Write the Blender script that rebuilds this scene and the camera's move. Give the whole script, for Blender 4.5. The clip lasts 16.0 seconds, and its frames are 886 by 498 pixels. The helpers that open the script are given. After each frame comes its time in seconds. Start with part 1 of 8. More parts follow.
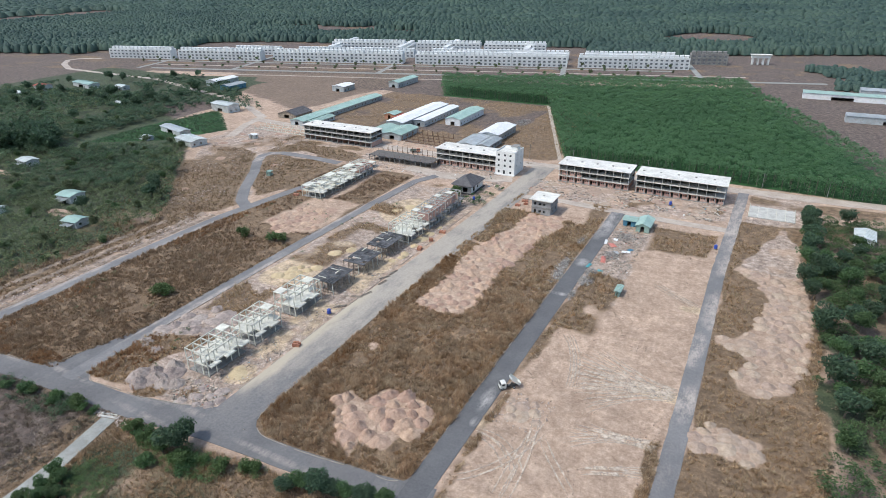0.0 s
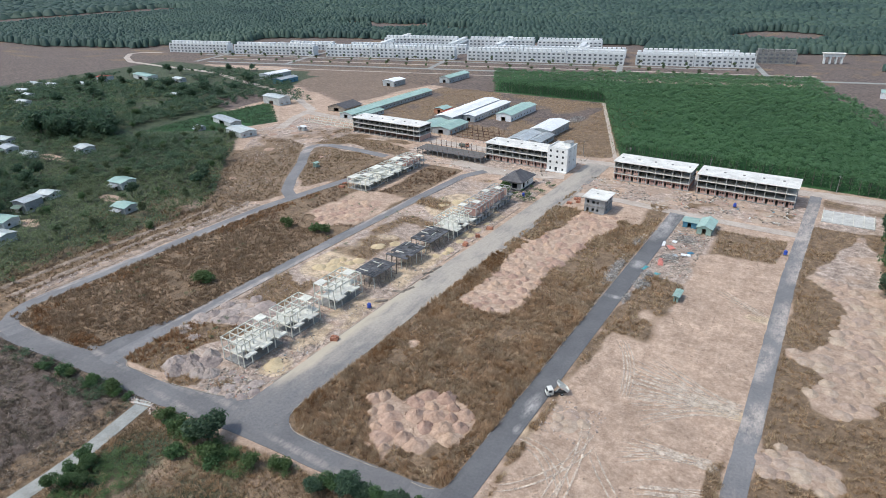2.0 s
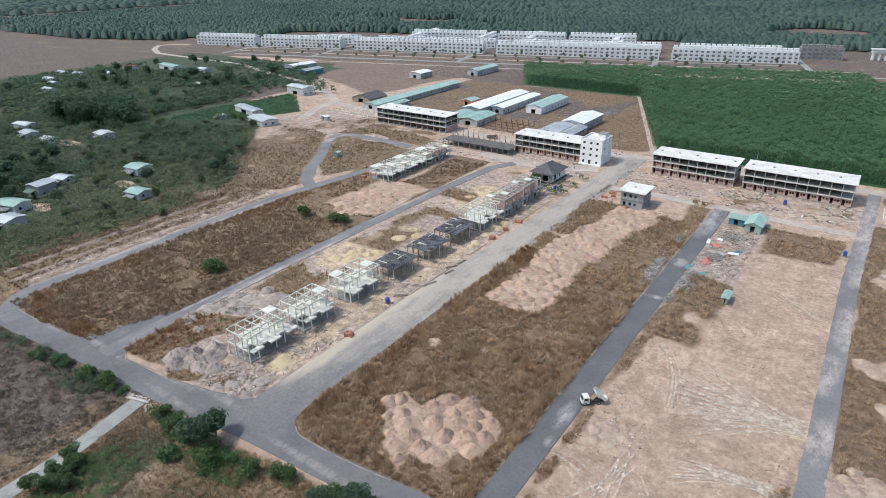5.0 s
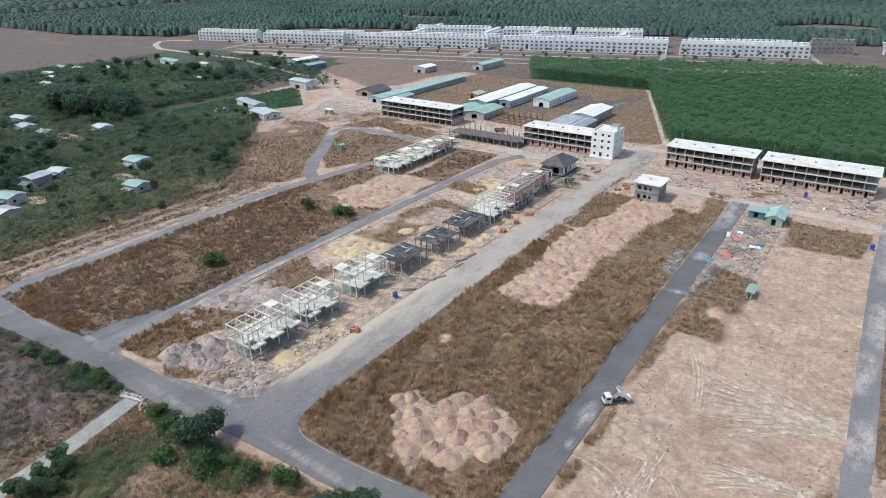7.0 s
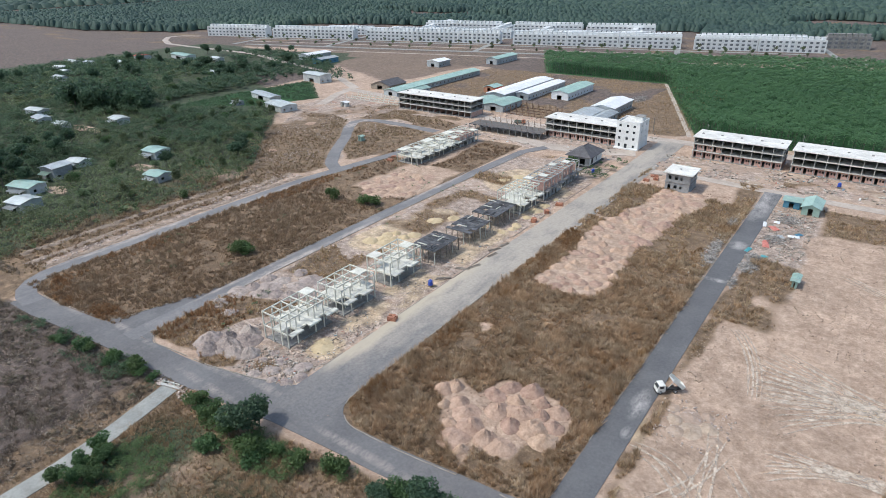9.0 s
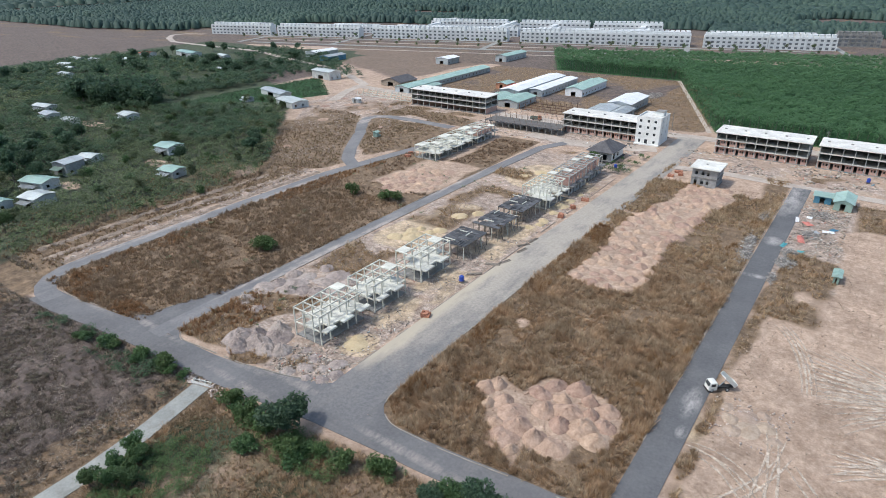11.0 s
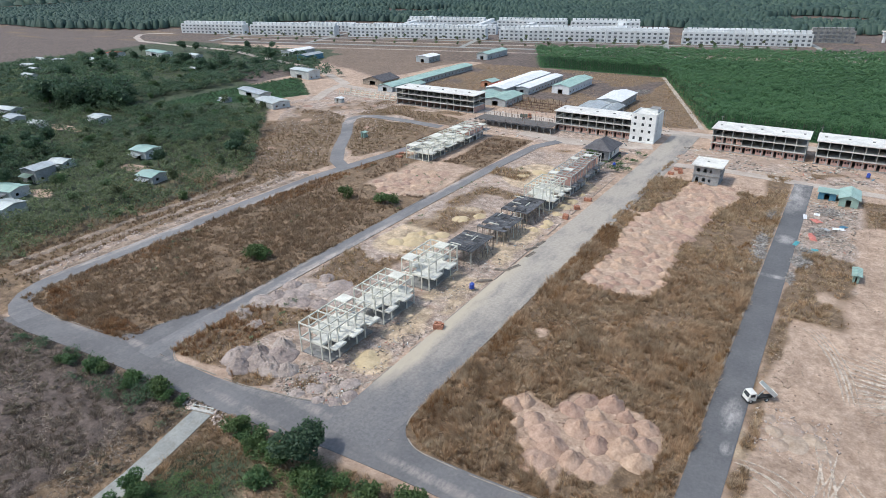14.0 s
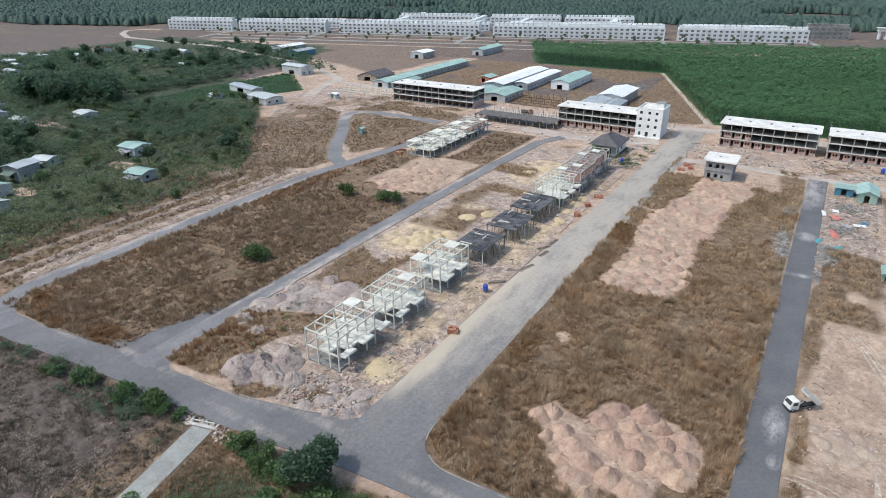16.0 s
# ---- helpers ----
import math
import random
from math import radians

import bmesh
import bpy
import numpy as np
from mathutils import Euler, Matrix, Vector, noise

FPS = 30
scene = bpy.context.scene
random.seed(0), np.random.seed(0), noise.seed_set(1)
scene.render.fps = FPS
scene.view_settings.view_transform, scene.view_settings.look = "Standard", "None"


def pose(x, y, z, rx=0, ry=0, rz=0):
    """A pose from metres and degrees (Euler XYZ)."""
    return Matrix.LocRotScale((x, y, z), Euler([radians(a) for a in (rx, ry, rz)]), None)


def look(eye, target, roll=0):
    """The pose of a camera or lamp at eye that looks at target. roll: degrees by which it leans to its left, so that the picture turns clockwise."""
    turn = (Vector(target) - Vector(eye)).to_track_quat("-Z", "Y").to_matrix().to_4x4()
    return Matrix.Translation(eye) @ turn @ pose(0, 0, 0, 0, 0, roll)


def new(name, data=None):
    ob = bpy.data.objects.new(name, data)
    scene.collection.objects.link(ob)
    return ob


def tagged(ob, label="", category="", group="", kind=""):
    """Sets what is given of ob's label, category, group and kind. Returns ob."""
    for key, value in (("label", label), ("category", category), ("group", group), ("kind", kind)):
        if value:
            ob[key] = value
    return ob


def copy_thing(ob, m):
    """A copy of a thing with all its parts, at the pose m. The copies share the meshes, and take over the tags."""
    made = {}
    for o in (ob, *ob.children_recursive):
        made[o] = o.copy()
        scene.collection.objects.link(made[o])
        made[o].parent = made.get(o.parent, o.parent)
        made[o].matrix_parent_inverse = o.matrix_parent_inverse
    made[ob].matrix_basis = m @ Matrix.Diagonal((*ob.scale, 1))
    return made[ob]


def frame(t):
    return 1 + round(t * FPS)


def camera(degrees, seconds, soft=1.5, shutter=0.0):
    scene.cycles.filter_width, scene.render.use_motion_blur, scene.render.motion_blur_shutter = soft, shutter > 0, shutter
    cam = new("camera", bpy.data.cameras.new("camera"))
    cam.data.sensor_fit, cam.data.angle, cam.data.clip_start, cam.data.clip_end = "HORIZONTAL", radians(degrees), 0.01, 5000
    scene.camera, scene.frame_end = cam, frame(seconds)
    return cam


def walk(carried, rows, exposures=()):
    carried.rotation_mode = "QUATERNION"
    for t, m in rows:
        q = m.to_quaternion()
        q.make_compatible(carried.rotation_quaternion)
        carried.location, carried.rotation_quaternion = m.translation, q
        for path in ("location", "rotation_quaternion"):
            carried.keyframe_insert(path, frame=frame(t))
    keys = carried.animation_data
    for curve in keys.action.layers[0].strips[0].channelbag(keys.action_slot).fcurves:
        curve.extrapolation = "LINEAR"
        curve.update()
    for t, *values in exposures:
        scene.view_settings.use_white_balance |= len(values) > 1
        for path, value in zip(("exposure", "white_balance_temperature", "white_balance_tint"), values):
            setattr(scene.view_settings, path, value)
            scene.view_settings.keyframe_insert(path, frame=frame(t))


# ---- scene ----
cam = camera(72.0, 16.0, soft=0.75)
PATH = [
    (0, (23.845, -13.364, 100.313), (22.988, -11.772, 99.458), -0.8),
    (0.5, (22.871, -11.859, 99.235), (21.995, -10.278, 98.379), -0.9),
    (1, (21.974, -10.229, 97.927), (21.062, -8.668, 97.072), -0.9),
    (1.5, (20.98, -8.58, 96.49), (20.031, -7.041, 95.636), -0.9),
    (2, (20.09, -6.865, 95.025), (19.103, -5.349, 94.173), -1.0),
    (2.5, (18.967, -5.202, 93.63), (17.955, -3.701, 92.778), -0.9),
    (3, (17.921, -3.614, 92.299), (16.894, -2.124, 91.448), -1.0),
    (3.5, (16.8, -1.842, 90.875), (15.763, -0.359, 90.025), -1.0),
    (4, (15.519, -0.284, 89.493), (14.475, 1.195, 88.642), -0.9),
    (6.5, (9.241, 6.462, 82.445), (8.184, 7.932, 81.596), -0.9),
    (7, (7.627, 6.724, 81.354), (6.57, 8.193, 80.503), -0.9),
    (7.5, (5.65, 6.255, 80.077), (4.593, 7.724, 79.226), -0.9),
    (8, (3.597, 5.381, 79.088), (2.538, 6.848, 78.235), -0.9),
    (8.5, (1.375, 4.22, 78.057), (0.315, 5.685, 77.203), -0.8),
    (9, (-0.864, 3.182, 77.108), (-1.927, 4.646, 76.255), -0.9),
    (11.5, (-11.701, 0.846, 73.462), (-12.759, 2.315, 72.611), -0.8),
    (12, (-13.617, 0.962, 73.02), (-14.67, 2.433, 72.168), -0.8),
    (12.5, (-15.487, 1.214, 72.607), (-16.527, 2.695, 71.756), -0.8),
    (13, (-17.433, 1.728, 72.357), (-18.462, 3.217, 71.505), -0.8),
    (13.5, (-19.434, 2.368, 72.216), (-20.45, 3.865, 71.364), -0.7),
    (14, (-21.401, 2.928, 72.107), (-22.389, 4.443, 71.253), -0.8),
    (14.5, (-23.467, 3.559, 71.377), (-24.446, 5.08, 70.524), -0.7),
    (15, (-25.511, 4.39, 70.426), (-26.481, 5.916, 69.571), -0.7),
    (15.5, (-27.693, 5.323, 69.546), (-28.655, 6.853, 68.69), -0.6),
    (16, (-29.782, 6.355, 68.782), (-30.739, 7.888, 67.925), -0.6),
]
EXPOSURE = 0.345
KELVIN = 6180
TINT = 7
walk(cam, [(t, look(e, a, r)) for t, e, a, r in PATH], exposures=((0.0, EXPOSURE, KELVIN, TINT), (16.0, EXPOSURE, KELVIN, TINT)))

# ---- world and sun ----
SUN_AZ = math.atan2(-0.72, -0.69)     # from the camera's left and behind
SUN_EL = radians(58)
world = bpy.data.worlds.new("world")
scene.world = world
world.use_nodes = True
wn = world.node_tree.nodes
sky = wn.new("ShaderNodeTexSky")
sky.sky_type = "NISHITA"
sky.sun_disc = False
sky.sun_elevation = SUN_EL
sky.sun_rotation = SUN_AZ
sky.dust_density = 2.5
sky.air_density = 1.2
wn["Background"].inputs["Strength"].default_value = 0.15
world.node_tree.links.new(sky.outputs[0], wn["Background"].inputs["Color"])
sun_data = bpy.data.lights.new("sun", "SUN")
sun_data.energy = 2.0
sun_data.angle = radians(0.6)
sun_data.color = (1.0, 0.955, 0.89)
sun_ob = new("sun", sun_data)
sun_dir = Vector((math.sin(SUN_AZ) * math.cos(SUN_EL), math.cos(SUN_AZ) * math.cos(SUN_EL), math.sin(SUN_EL)))
sun_ob.matrix_world = look(sun_dir * 400, (0, 0, 0))


# ---- materials ----
def nodes_of(name):
    m = bpy.data.materials.new(name)
    m.use_nodes = True
    t = m.node_tree
    return m, t.nodes, t.links, t.nodes["Principled BSDF"]


def ramp(n, stops):
    r = n.new("ShaderNodeValToRGB")
    e = r.color_ramp.elements
    e[0].position, e[0].color = stops[0][0], (*stops[0][1], 1)
    e[1].position, e[1].color = stops[-1][0], (*stops[-1][1], 1)
    for p, c in stops[1:-1]:
        k = e.new(p)
        k.color = (*c, 1)
    return r


def noise_tex(n, l, scale, detail=4.0, rough=0.6, stretch=None):
    pos = n.new("ShaderNodeNewGeometry")
    t = n.new("ShaderNodeTexNoise")
    t.inputs["Scale"].default_value = scale
    t.inputs["Detail"].default_value = detail
    t.inputs["Roughness"].default_value = rough
    if stretch:
        mp = n.new("ShaderNodeMapping")
        mp.inputs["Scale"].default_value = stretch
        l.new(pos.outputs["Position"], mp.inputs["Vector"])
        l.new(mp.outputs[0], t.inputs["Vector"])
    else:
        l.new(pos.outputs["Position"], t.inputs["Vector"])
    return t


def mix(n, l, a, b, fac, mode="MIX"):
    m = n.new("ShaderNodeMix")
    m.data_type, m.blend_type = "RGBA", mode
    for socket, v in ((m.inputs[0], fac), (m.inputs[6], a), (m.inputs[7], b)):
        if hasattr(v, "is_linked"):
            l.new(v, socket)
        elif isinstance(v, (int, float)):
            socket.default_value = v
        else:
            socket.default_value = (*v, 1)
    return m.outputs[2]


def calc(n, l, op, a, b=0.0, clamp=False):
    m = n.new("ShaderNodeMath")
    m.operation, m.use_clamp = op, clamp
    for socket, v in ((m.inputs[0], a), (m.inputs[1], b)):
        if hasattr(v, "is_linked"):
            l.new(v, socket)
        else:
            socket.default_value = v
    return m.outputs[0]


def surface(name, dark, light, big=0.25, fine=4.0, rough=0.85, metal=0.0, bump=0.3, spread=0.0, island=0.0, stretch=None, stain=None, streak=0.0):
    """A weathered surface: two scales of colour change, an optional stain colour, and a change from thing to thing or piece to piece."""
    m, n, l, p = nodes_of(name)
    a = noise_tex(n, l, big, 5, 0.65)
    b = noise_tex(n, l, fine, 6, 0.7, stretch)
    both = calc(n, l, "ADD", calc(n, l, "MULTIPLY", a.outputs[0], 0.55), calc(n, l, "MULTIPLY", b.outputs[0], 0.45))
    r = ramp(n, [(0.38, dark), (0.62, light)])
    l.new(both, r.inputs[0])
    col = r.outputs[0]
    if stain:
        s = noise_tex(n, l, big * 2.7 + 0.05, 6, 0.75, (1, 1, 0.25) if streak else None)
        sr = ramp(n, [(0.52, (0, 0, 0)), (0.70, (0.85, 0.85, 0.85))])
        l.new(s.outputs[0], sr.inputs[0])
        col = mix(n, l, col, stain, sr.outputs[0])
    if spread or island:
        hsv = n.new("ShaderNodeHueSaturation")
        l.new(col, hsv.inputs["Color"])
        if island:
            g = n.new("ShaderNodeNewGeometry")
            src, amount = g.outputs["Random Per Island"], island
        else:
            o = n.new("ShaderNodeObjectInfo")
            src, amount = o.outputs["Random"], spread
        l.new(calc(n, l, "ADD", calc(n, l, "MULTIPLY", src, 2 * amount), 1 - amount), hsv.inputs["Value"])
        l.new(calc(n, l, "ADD", calc(n, l, "MULTIPLY", src, 0.016), 0.492), hsv.inputs["Hue"])
        col = hsv.outputs[0]
    l.new(col, p.inputs["Base Color"])
    p.inputs["Roughness"].default_value = rough
    p.inputs["Metallic"].default_value = metal
    if bump:
        k = n.new("ShaderNodeBump")
        k.inputs["Strength"].default_value = bump
        k.inputs["Distance"].default_value = 0.15
        l.new(b.outputs[0], k.inputs["Height"])
        l.new(k.outputs[0], p.inputs["Normal"])
    return m


def foliage(name, dark, mid, light, patch=0.08, spread=0.25, own=0.55, gain=1.0, tint=None):
    """Leaves: a colour for each leaf clump, a slow change over the stand, swathes of another tint, and some light through the leaf."""
    m, n, l, p = nodes_of(name)
    g = n.new("ShaderNodeNewGeometry")
    o = n.new("ShaderNodeObjectInfo")
    a = noise_tex(n, l, patch, 4, 0.6)
    slow = calc(n, l, "ADD", calc(n, l, "MULTIPLY", calc(n, l, "SUBTRACT", a.outputs[0], 0.5), gain), 0.5, True)
    f = calc(n, l, "ADD", calc(n, l, "MULTIPLY", g.outputs["Random Per Island"], own), calc(n, l, "MULTIPLY", slow, 1 - own))
    r = ramp(n, [(0.15, dark), (0.5, mid), (0.9, light)])
    l.new(f, r.inputs[0])
    col = r.outputs[0]
    if tint:
        w = ramp(n, [(0.42, (0, 0, 0)), (0.58, (0.75, 0.75, 0.75))])
        l.new(noise_tex(n, l, patch * 0.3, 5, 0.65).outputs[0], w.inputs[0])
        col = mix(n, l, col, mix(n, l, col, tint, 1.0, "MULTIPLY"), w.outputs[0])
    hsv = n.new("ShaderNodeHueSaturation")
    l.new(col, hsv.inputs["Color"])
    l.new(calc(n, l, "ADD", calc(n, l, "MULTIPLY", o.outputs["Random"], 2 * spread), 1 - spread), hsv.inputs["Value"])
    l.new(calc(n, l, "ADD", calc(n, l, "MULTIPLY", o.outputs["Random"], 0.2 * spread), 0.5 - 0.1 * spread), hsv.inputs["Hue"])
    l.new(hsv.outputs[0], p.inputs["Base Color"])
    p.inputs["Roughness"].default_value = 0.6
    p.inputs["Specular IOR Level"].default_value = 0.3
    thru = n.new("ShaderNodeBsdfTranslucent")
    l.new(hsv.outputs[0], thru.inputs["Color"])
    both = n.new("ShaderNodeMixShader")
    both.inputs[0].default_value = 0.42
    l.new(p.outputs[0], both.inputs[1])
    l.new(thru.outputs[0], both.inputs[2])
    l.new(both.outputs[0], n["Material Output"].inputs["Surface"])
    return m


M_WHITE = surface("white_paint", (0.62, 0.62, 0.60), (0.80, 0.80, 0.78), 0.15, 2.0, 0.7, bump=0.05, stain=(0.50, 0.49, 0.46))
M_LIME = surface("grey_limewash", (0.36, 0.37, 0.36), (0.56, 0.57, 0.55), 0.4, 3.0, 0.85, bump=0.1, spread=0.2, stain=(0.28, 0.27, 0.25))
M_ROOFTOP = surface("white_concrete_roof", (0.50, 0.485, 0.44), (0.76, 0.745, 0.69), 0.2, 3.0, 0.85, bump=0.1, stain=(0.40, 0.38, 0.35))
M_CONCRETE = surface("pale_concrete", (0.47, 0.455, 0.385), (0.72, 0.705, 0.62), 0.4, 5.0, 0.85, bump=0.15, spread=0.08)
M_GREYCON = surface("grey_concrete", (0.17, 0.165, 0.155), (0.33, 0.32, 0.30), 0.3, 4.0, 0.9, bump=0.2, spread=0.1, stain=(0.13, 0.125, 0.12))
M_DARKBOARD = surface("weathered_formwork", (0.03, 0.031, 0.034), (0.12, 0.12, 0.125), 0.6, 6.0, 0.8, bump=0.25, spread=0.45)
M_BRICK = surface("fired_brick", (0.33, 0.19, 0.152), (0.50, 0.325, 0.27), 0.5, 7.0, 0.9, bump=0.3, spread=0.15, stain=(0.44, 0.36, 0.32))
M_ORANGE = surface("new_brick", (0.30, 0.125, 0.075), (0.47, 0.225, 0.145), 0.8, 6.0, 0.9, bump=0.3, island=0.25)
M_PLASTER = surface("cement_render", (0.22, 0.22, 0.22), (0.36, 0.36, 0.355), 0.3, 3.0, 0.9, bump=0.1, stain=(0.17, 0.17, 0.17))
M_GREENTIN = surface("green_metal_sheet", (0.24, 0.36, 0.305), (0.38, 0.50, 0.44), 0.2, 3.0, 0.5, 0.2, 0.05, spread=0.15, stain=(0.30, 0.33, 0.28), stretch=(1, 8, 1))
M_GREYTIN = surface("grey_metal_sheet", (0.30, 0.33, 0.34), (0.50, 0.53, 0.54), 0.2, 3.0, 0.5, 0.2, 0.05, spread=0.15, stain=(0.30, 0.25, 0.20), stretch=(1, 8, 1))
M_WHITETIN = surface("white_metal_sheet", (0.66, 0.67, 0.67), (0.82, 0.82, 0.82), 0.2, 3.0, 0.5, 0.1, 0.05, spread=0.06, stain=(0.55, 0.54, 0.50))
M_PALETIN = surface("dull_metal_sheet", (0.36, 0.40, 0.39), (0.60, 0.63, 0.61), 0.25, 3.0, 0.6, 0.1, 0.05, spread=0.15, stain=(0.40, 0.38, 0.33), stretch=(1, 8, 1))
M_BLUE = surface("blue_plastic", (0.02, 0.05, 0.30), (0.04, 0.10, 0.45), 0.6, 5.0, 0.4, bump=0.0)
M_BLUETIN = surface("blue_metal_sheet", (0.05, 0.17, 0.26), (0.10, 0.26, 0.36), 0.3, 3.0, 0.5, 0.2, 0.05)
M_TILE = surface("dark_roof_tile", (0.055, 0.052, 0.055), (0.12, 0.115, 0.12), 0.5, 6.0, 0.75, bump=0.3)
M_REDTILE = surface("red_roof_tile", (0.32, 0.07, 0.05), (0.48, 0.13, 0.09), 0.5, 6.0, 0.75, bump=0.3)
M_DARK = surface("dark_opening", (0.015, 0.015, 0.016), (0.035, 0.035, 0.035), 1.0, 5.0, 0.9, bump=0.0)
M_GLASS = surface("tinted_window", (0.03, 0.035, 0.04), (0.06, 0.065, 0.07), 0.5, 2.0, 0.12, bump=0.0)
M_RUBBER = surface("tyre_rubber", (0.02, 0.02, 0.02), (0.04, 0.04, 0.04), 1.0, 5.0, 0.85, bump=0.1)
M_CAB = surface("cream_truck_paint", (0.60, 0.59, 0.54), (0.74, 0.73, 0.68), 0.5, 3.0, 0.35, bump=0.0)
M_BED = surface("dusty_green_steel", (0.10, 0.13, 0.11), (0.22, 0.24, 0.20), 0.6, 5.0, 0.7, 0.1, 0.1)
M_RUST = surface("rusty_steel", (0.10, 0.06, 0.045), (0.24, 0.15, 0.10), 0.8, 7.0, 0.8, 0.2, 0.2, spread=0.3)
M_WOOD = surface("weathered_timber", (0.13, 0.11, 0.09), (0.32, 0.27, 0.22), 0.8, 7.0, 0.9, bump=0.2, spread=0.35)
M_SAND = surface("yellow_sand", (0.42, 0.325, 0.19), (0.56, 0.45, 0.285), 0.4, 3.0, 0.95, bump=0.5)
M_HEAP = surface("pink_soil", (0.275, 0.178, 0.126), (0.500, 0.355, 0.266), 0.6, 2.6, 0.95, bump=1.0, spread=0.12)
M_HEAPTAN = surface("tan_soil", (0.27, 0.196, 0.143), (0.45, 0.35, 0.275), 0.6, 2.6, 0.95, bump=1.0, spread=0.07)
M_HEAPGREY = surface("grey_spoil", (0.195, 0.158, 0.140), (0.425, 0.358, 0.318), 0.5, 2.6, 0.95, bump=1.0, spread=0.14, stain=(0.45, 0.365, 0.31))
M_BANK = surface("dug_earth", (0.135, 0.098, 0.070), (0.40, 0.315, 0.245), 0.35, 1.8, 0.95, bump=1.0, stain=(0.17, 0.125, 0.085))
M_BARK = surface("bark", (0.10, 0.085, 0.07), (0.22, 0.19, 0.16), 0.8, 6.0, 0.95, bump=0.4)


def main_street_material():
    """Asphalt under a coat of pale dust that thins out towards the front road and in worn streaks."""
    m, n, l, p = nodes_of("dust_covered_asphalt")
    a, b, c = noise_tex(n, l, 0.07, 6, 0.7, (2.2, 0.7, 1)), noise_tex(n, l, 1.4, 7, 0.8), noise_tex(n, l, 0.25, 6, 0.7, (1.0, 0.35, 1))
    tar = ramp(n, [(0.4, (0.128, 0.124, 0.124)), (0.6, (0.182, 0.176, 0.174))])
    l.new(b.outputs[0], tar.inputs[0])
    dust = ramp(n, [(0.38, (0.31, 0.275, 0.232)), (0.62, (0.415, 0.37, 0.31))])
    l.new(b.outputs[0], dust.inputs[0])
    g = n.new("ShaderNodeNewGeometry")
    s = n.new("ShaderNodeSeparateXYZ")
    l.new(g.outputs["Position"], s.inputs[0])
    along = calc(n, l, "MULTIPLY", calc(n, l, "SUBTRACT", s.outputs[1], 66.0), 0.018, True)
    across = calc(n, l, "MULTIPLY", calc(n, l, "SUBTRACT", -76.0, s.outputs[0]), 0.05)
    patches = calc(n, l, "SUBTRACT", calc(n, l, "ADD", a.outputs[0], c.outputs[0]), 1.0)
    w = calc(n, l, "MULTIPLY", along, calc(n, l, "ADD", calc(n, l, "ADD", across, 0.85), calc(n, l, "MULTIPLY", patches, 1.6)))
    w = calc(n, l, "ADD", w, calc(n, l, "MULTIPLY", patches, 0.6), True)
    drift = calc(n, l, "ADD", calc(n, l, "MULTIPLY", calc(n, l, "SUBTRACT", -80.2, s.outputs[0]), 0.42), calc(n, l, "MULTIPLY", patches, 1.6))
    drift = calc(n, l, "MULTIPLY", calc(n, l, "MULTIPLY", drift, calc(n, l, "MULTIPLY", calc(n, l, "SUBTRACT", s.outputs[1], 72.0), 0.12, True)), calc(n, l, "MULTIPLY", calc(n, l, "SUBTRACT", 150.0, s.outputs[1]), 0.03, True), True)
    col = mix(n, l, mix(n, l, tar.outputs[0], dust.outputs[0], w), (0.46, 0.395, 0.30), calc(n, l, "MULTIPLY", drift, 0.85))
    l.new(col, p.inputs["Base Color"])
    p.inputs["Roughness"].default_value = 0.93
    return m


M_ASPHALTPALE = main_street_material()
M_DIRTROAD = surface("pale_dirt_road", (0.34, 0.28, 0.23), (0.50, 0.43, 0.365), 0.12, 1.5, 0.95, bump=0.35, stain=(0.26, 0.22, 0.19))


def dusted_street(name, dark, light, dust, spots, cloud=1.6):
    """Asphalt with soft drifts of dust spread over it round the given spots."""
    m = surface(name, dark, light, 0.08, 1.6, 0.92, bump=0.2)
    n, l = m.node_tree.nodes, m.node_tree.links
    p = n["Principled BSDF"]
    col = p.inputs["Base Color"].links[0].from_socket
    a, b = noise_tex(n, l, 0.22, 6, 0.7, (1.6, 0.6, 1)), noise_tex(n, l, 1.6, 7, 0.8, (1.5, 0.7, 1))
    s = n.new("ShaderNodeSeparateXYZ")
    l.new(n.new("ShaderNodeNewGeometry").outputs["Position"], s.inputs[0])
    total = None
    for x, y, rx, ry in spots:
        u = calc(n, l, "POWER", calc(n, l, "MULTIPLY", calc(n, l, "SUBTRACT", s.outputs[0], x), 1 / rx), 2)
        v = calc(n, l, "POWER", calc(n, l, "MULTIPLY", calc(n, l, "SUBTRACT", s.outputs[1], y), 1 / ry), 2)
        w = calc(n, l, "SUBTRACT", 1.0, calc(n, l, "ADD", u, v), True)
        total = w if total is None else calc(n, l, "MAXIMUM", total, w)
    grain = calc(n, l, "SUBTRACT", calc(n, l, "ADD", calc(n, l, "MULTIPLY", a.outputs[0], 0.7), calc(n, l, "MULTIPLY", b.outputs[0], 0.5)), 0.60)
    w = calc(n, l, "ADD", calc(n, l, "MULTIPLY", total, calc(n, l, "ADD", calc(n, l, "MULTIPLY", grain, 4.5), 0.55)), calc(n, l, "MULTIPLY", grain, cloud), True)
    l.new(mix(n, l, col, dust, calc(n, l, "MULTIPLY", w, 0.85)), p.inputs["Base Color"])
    return m


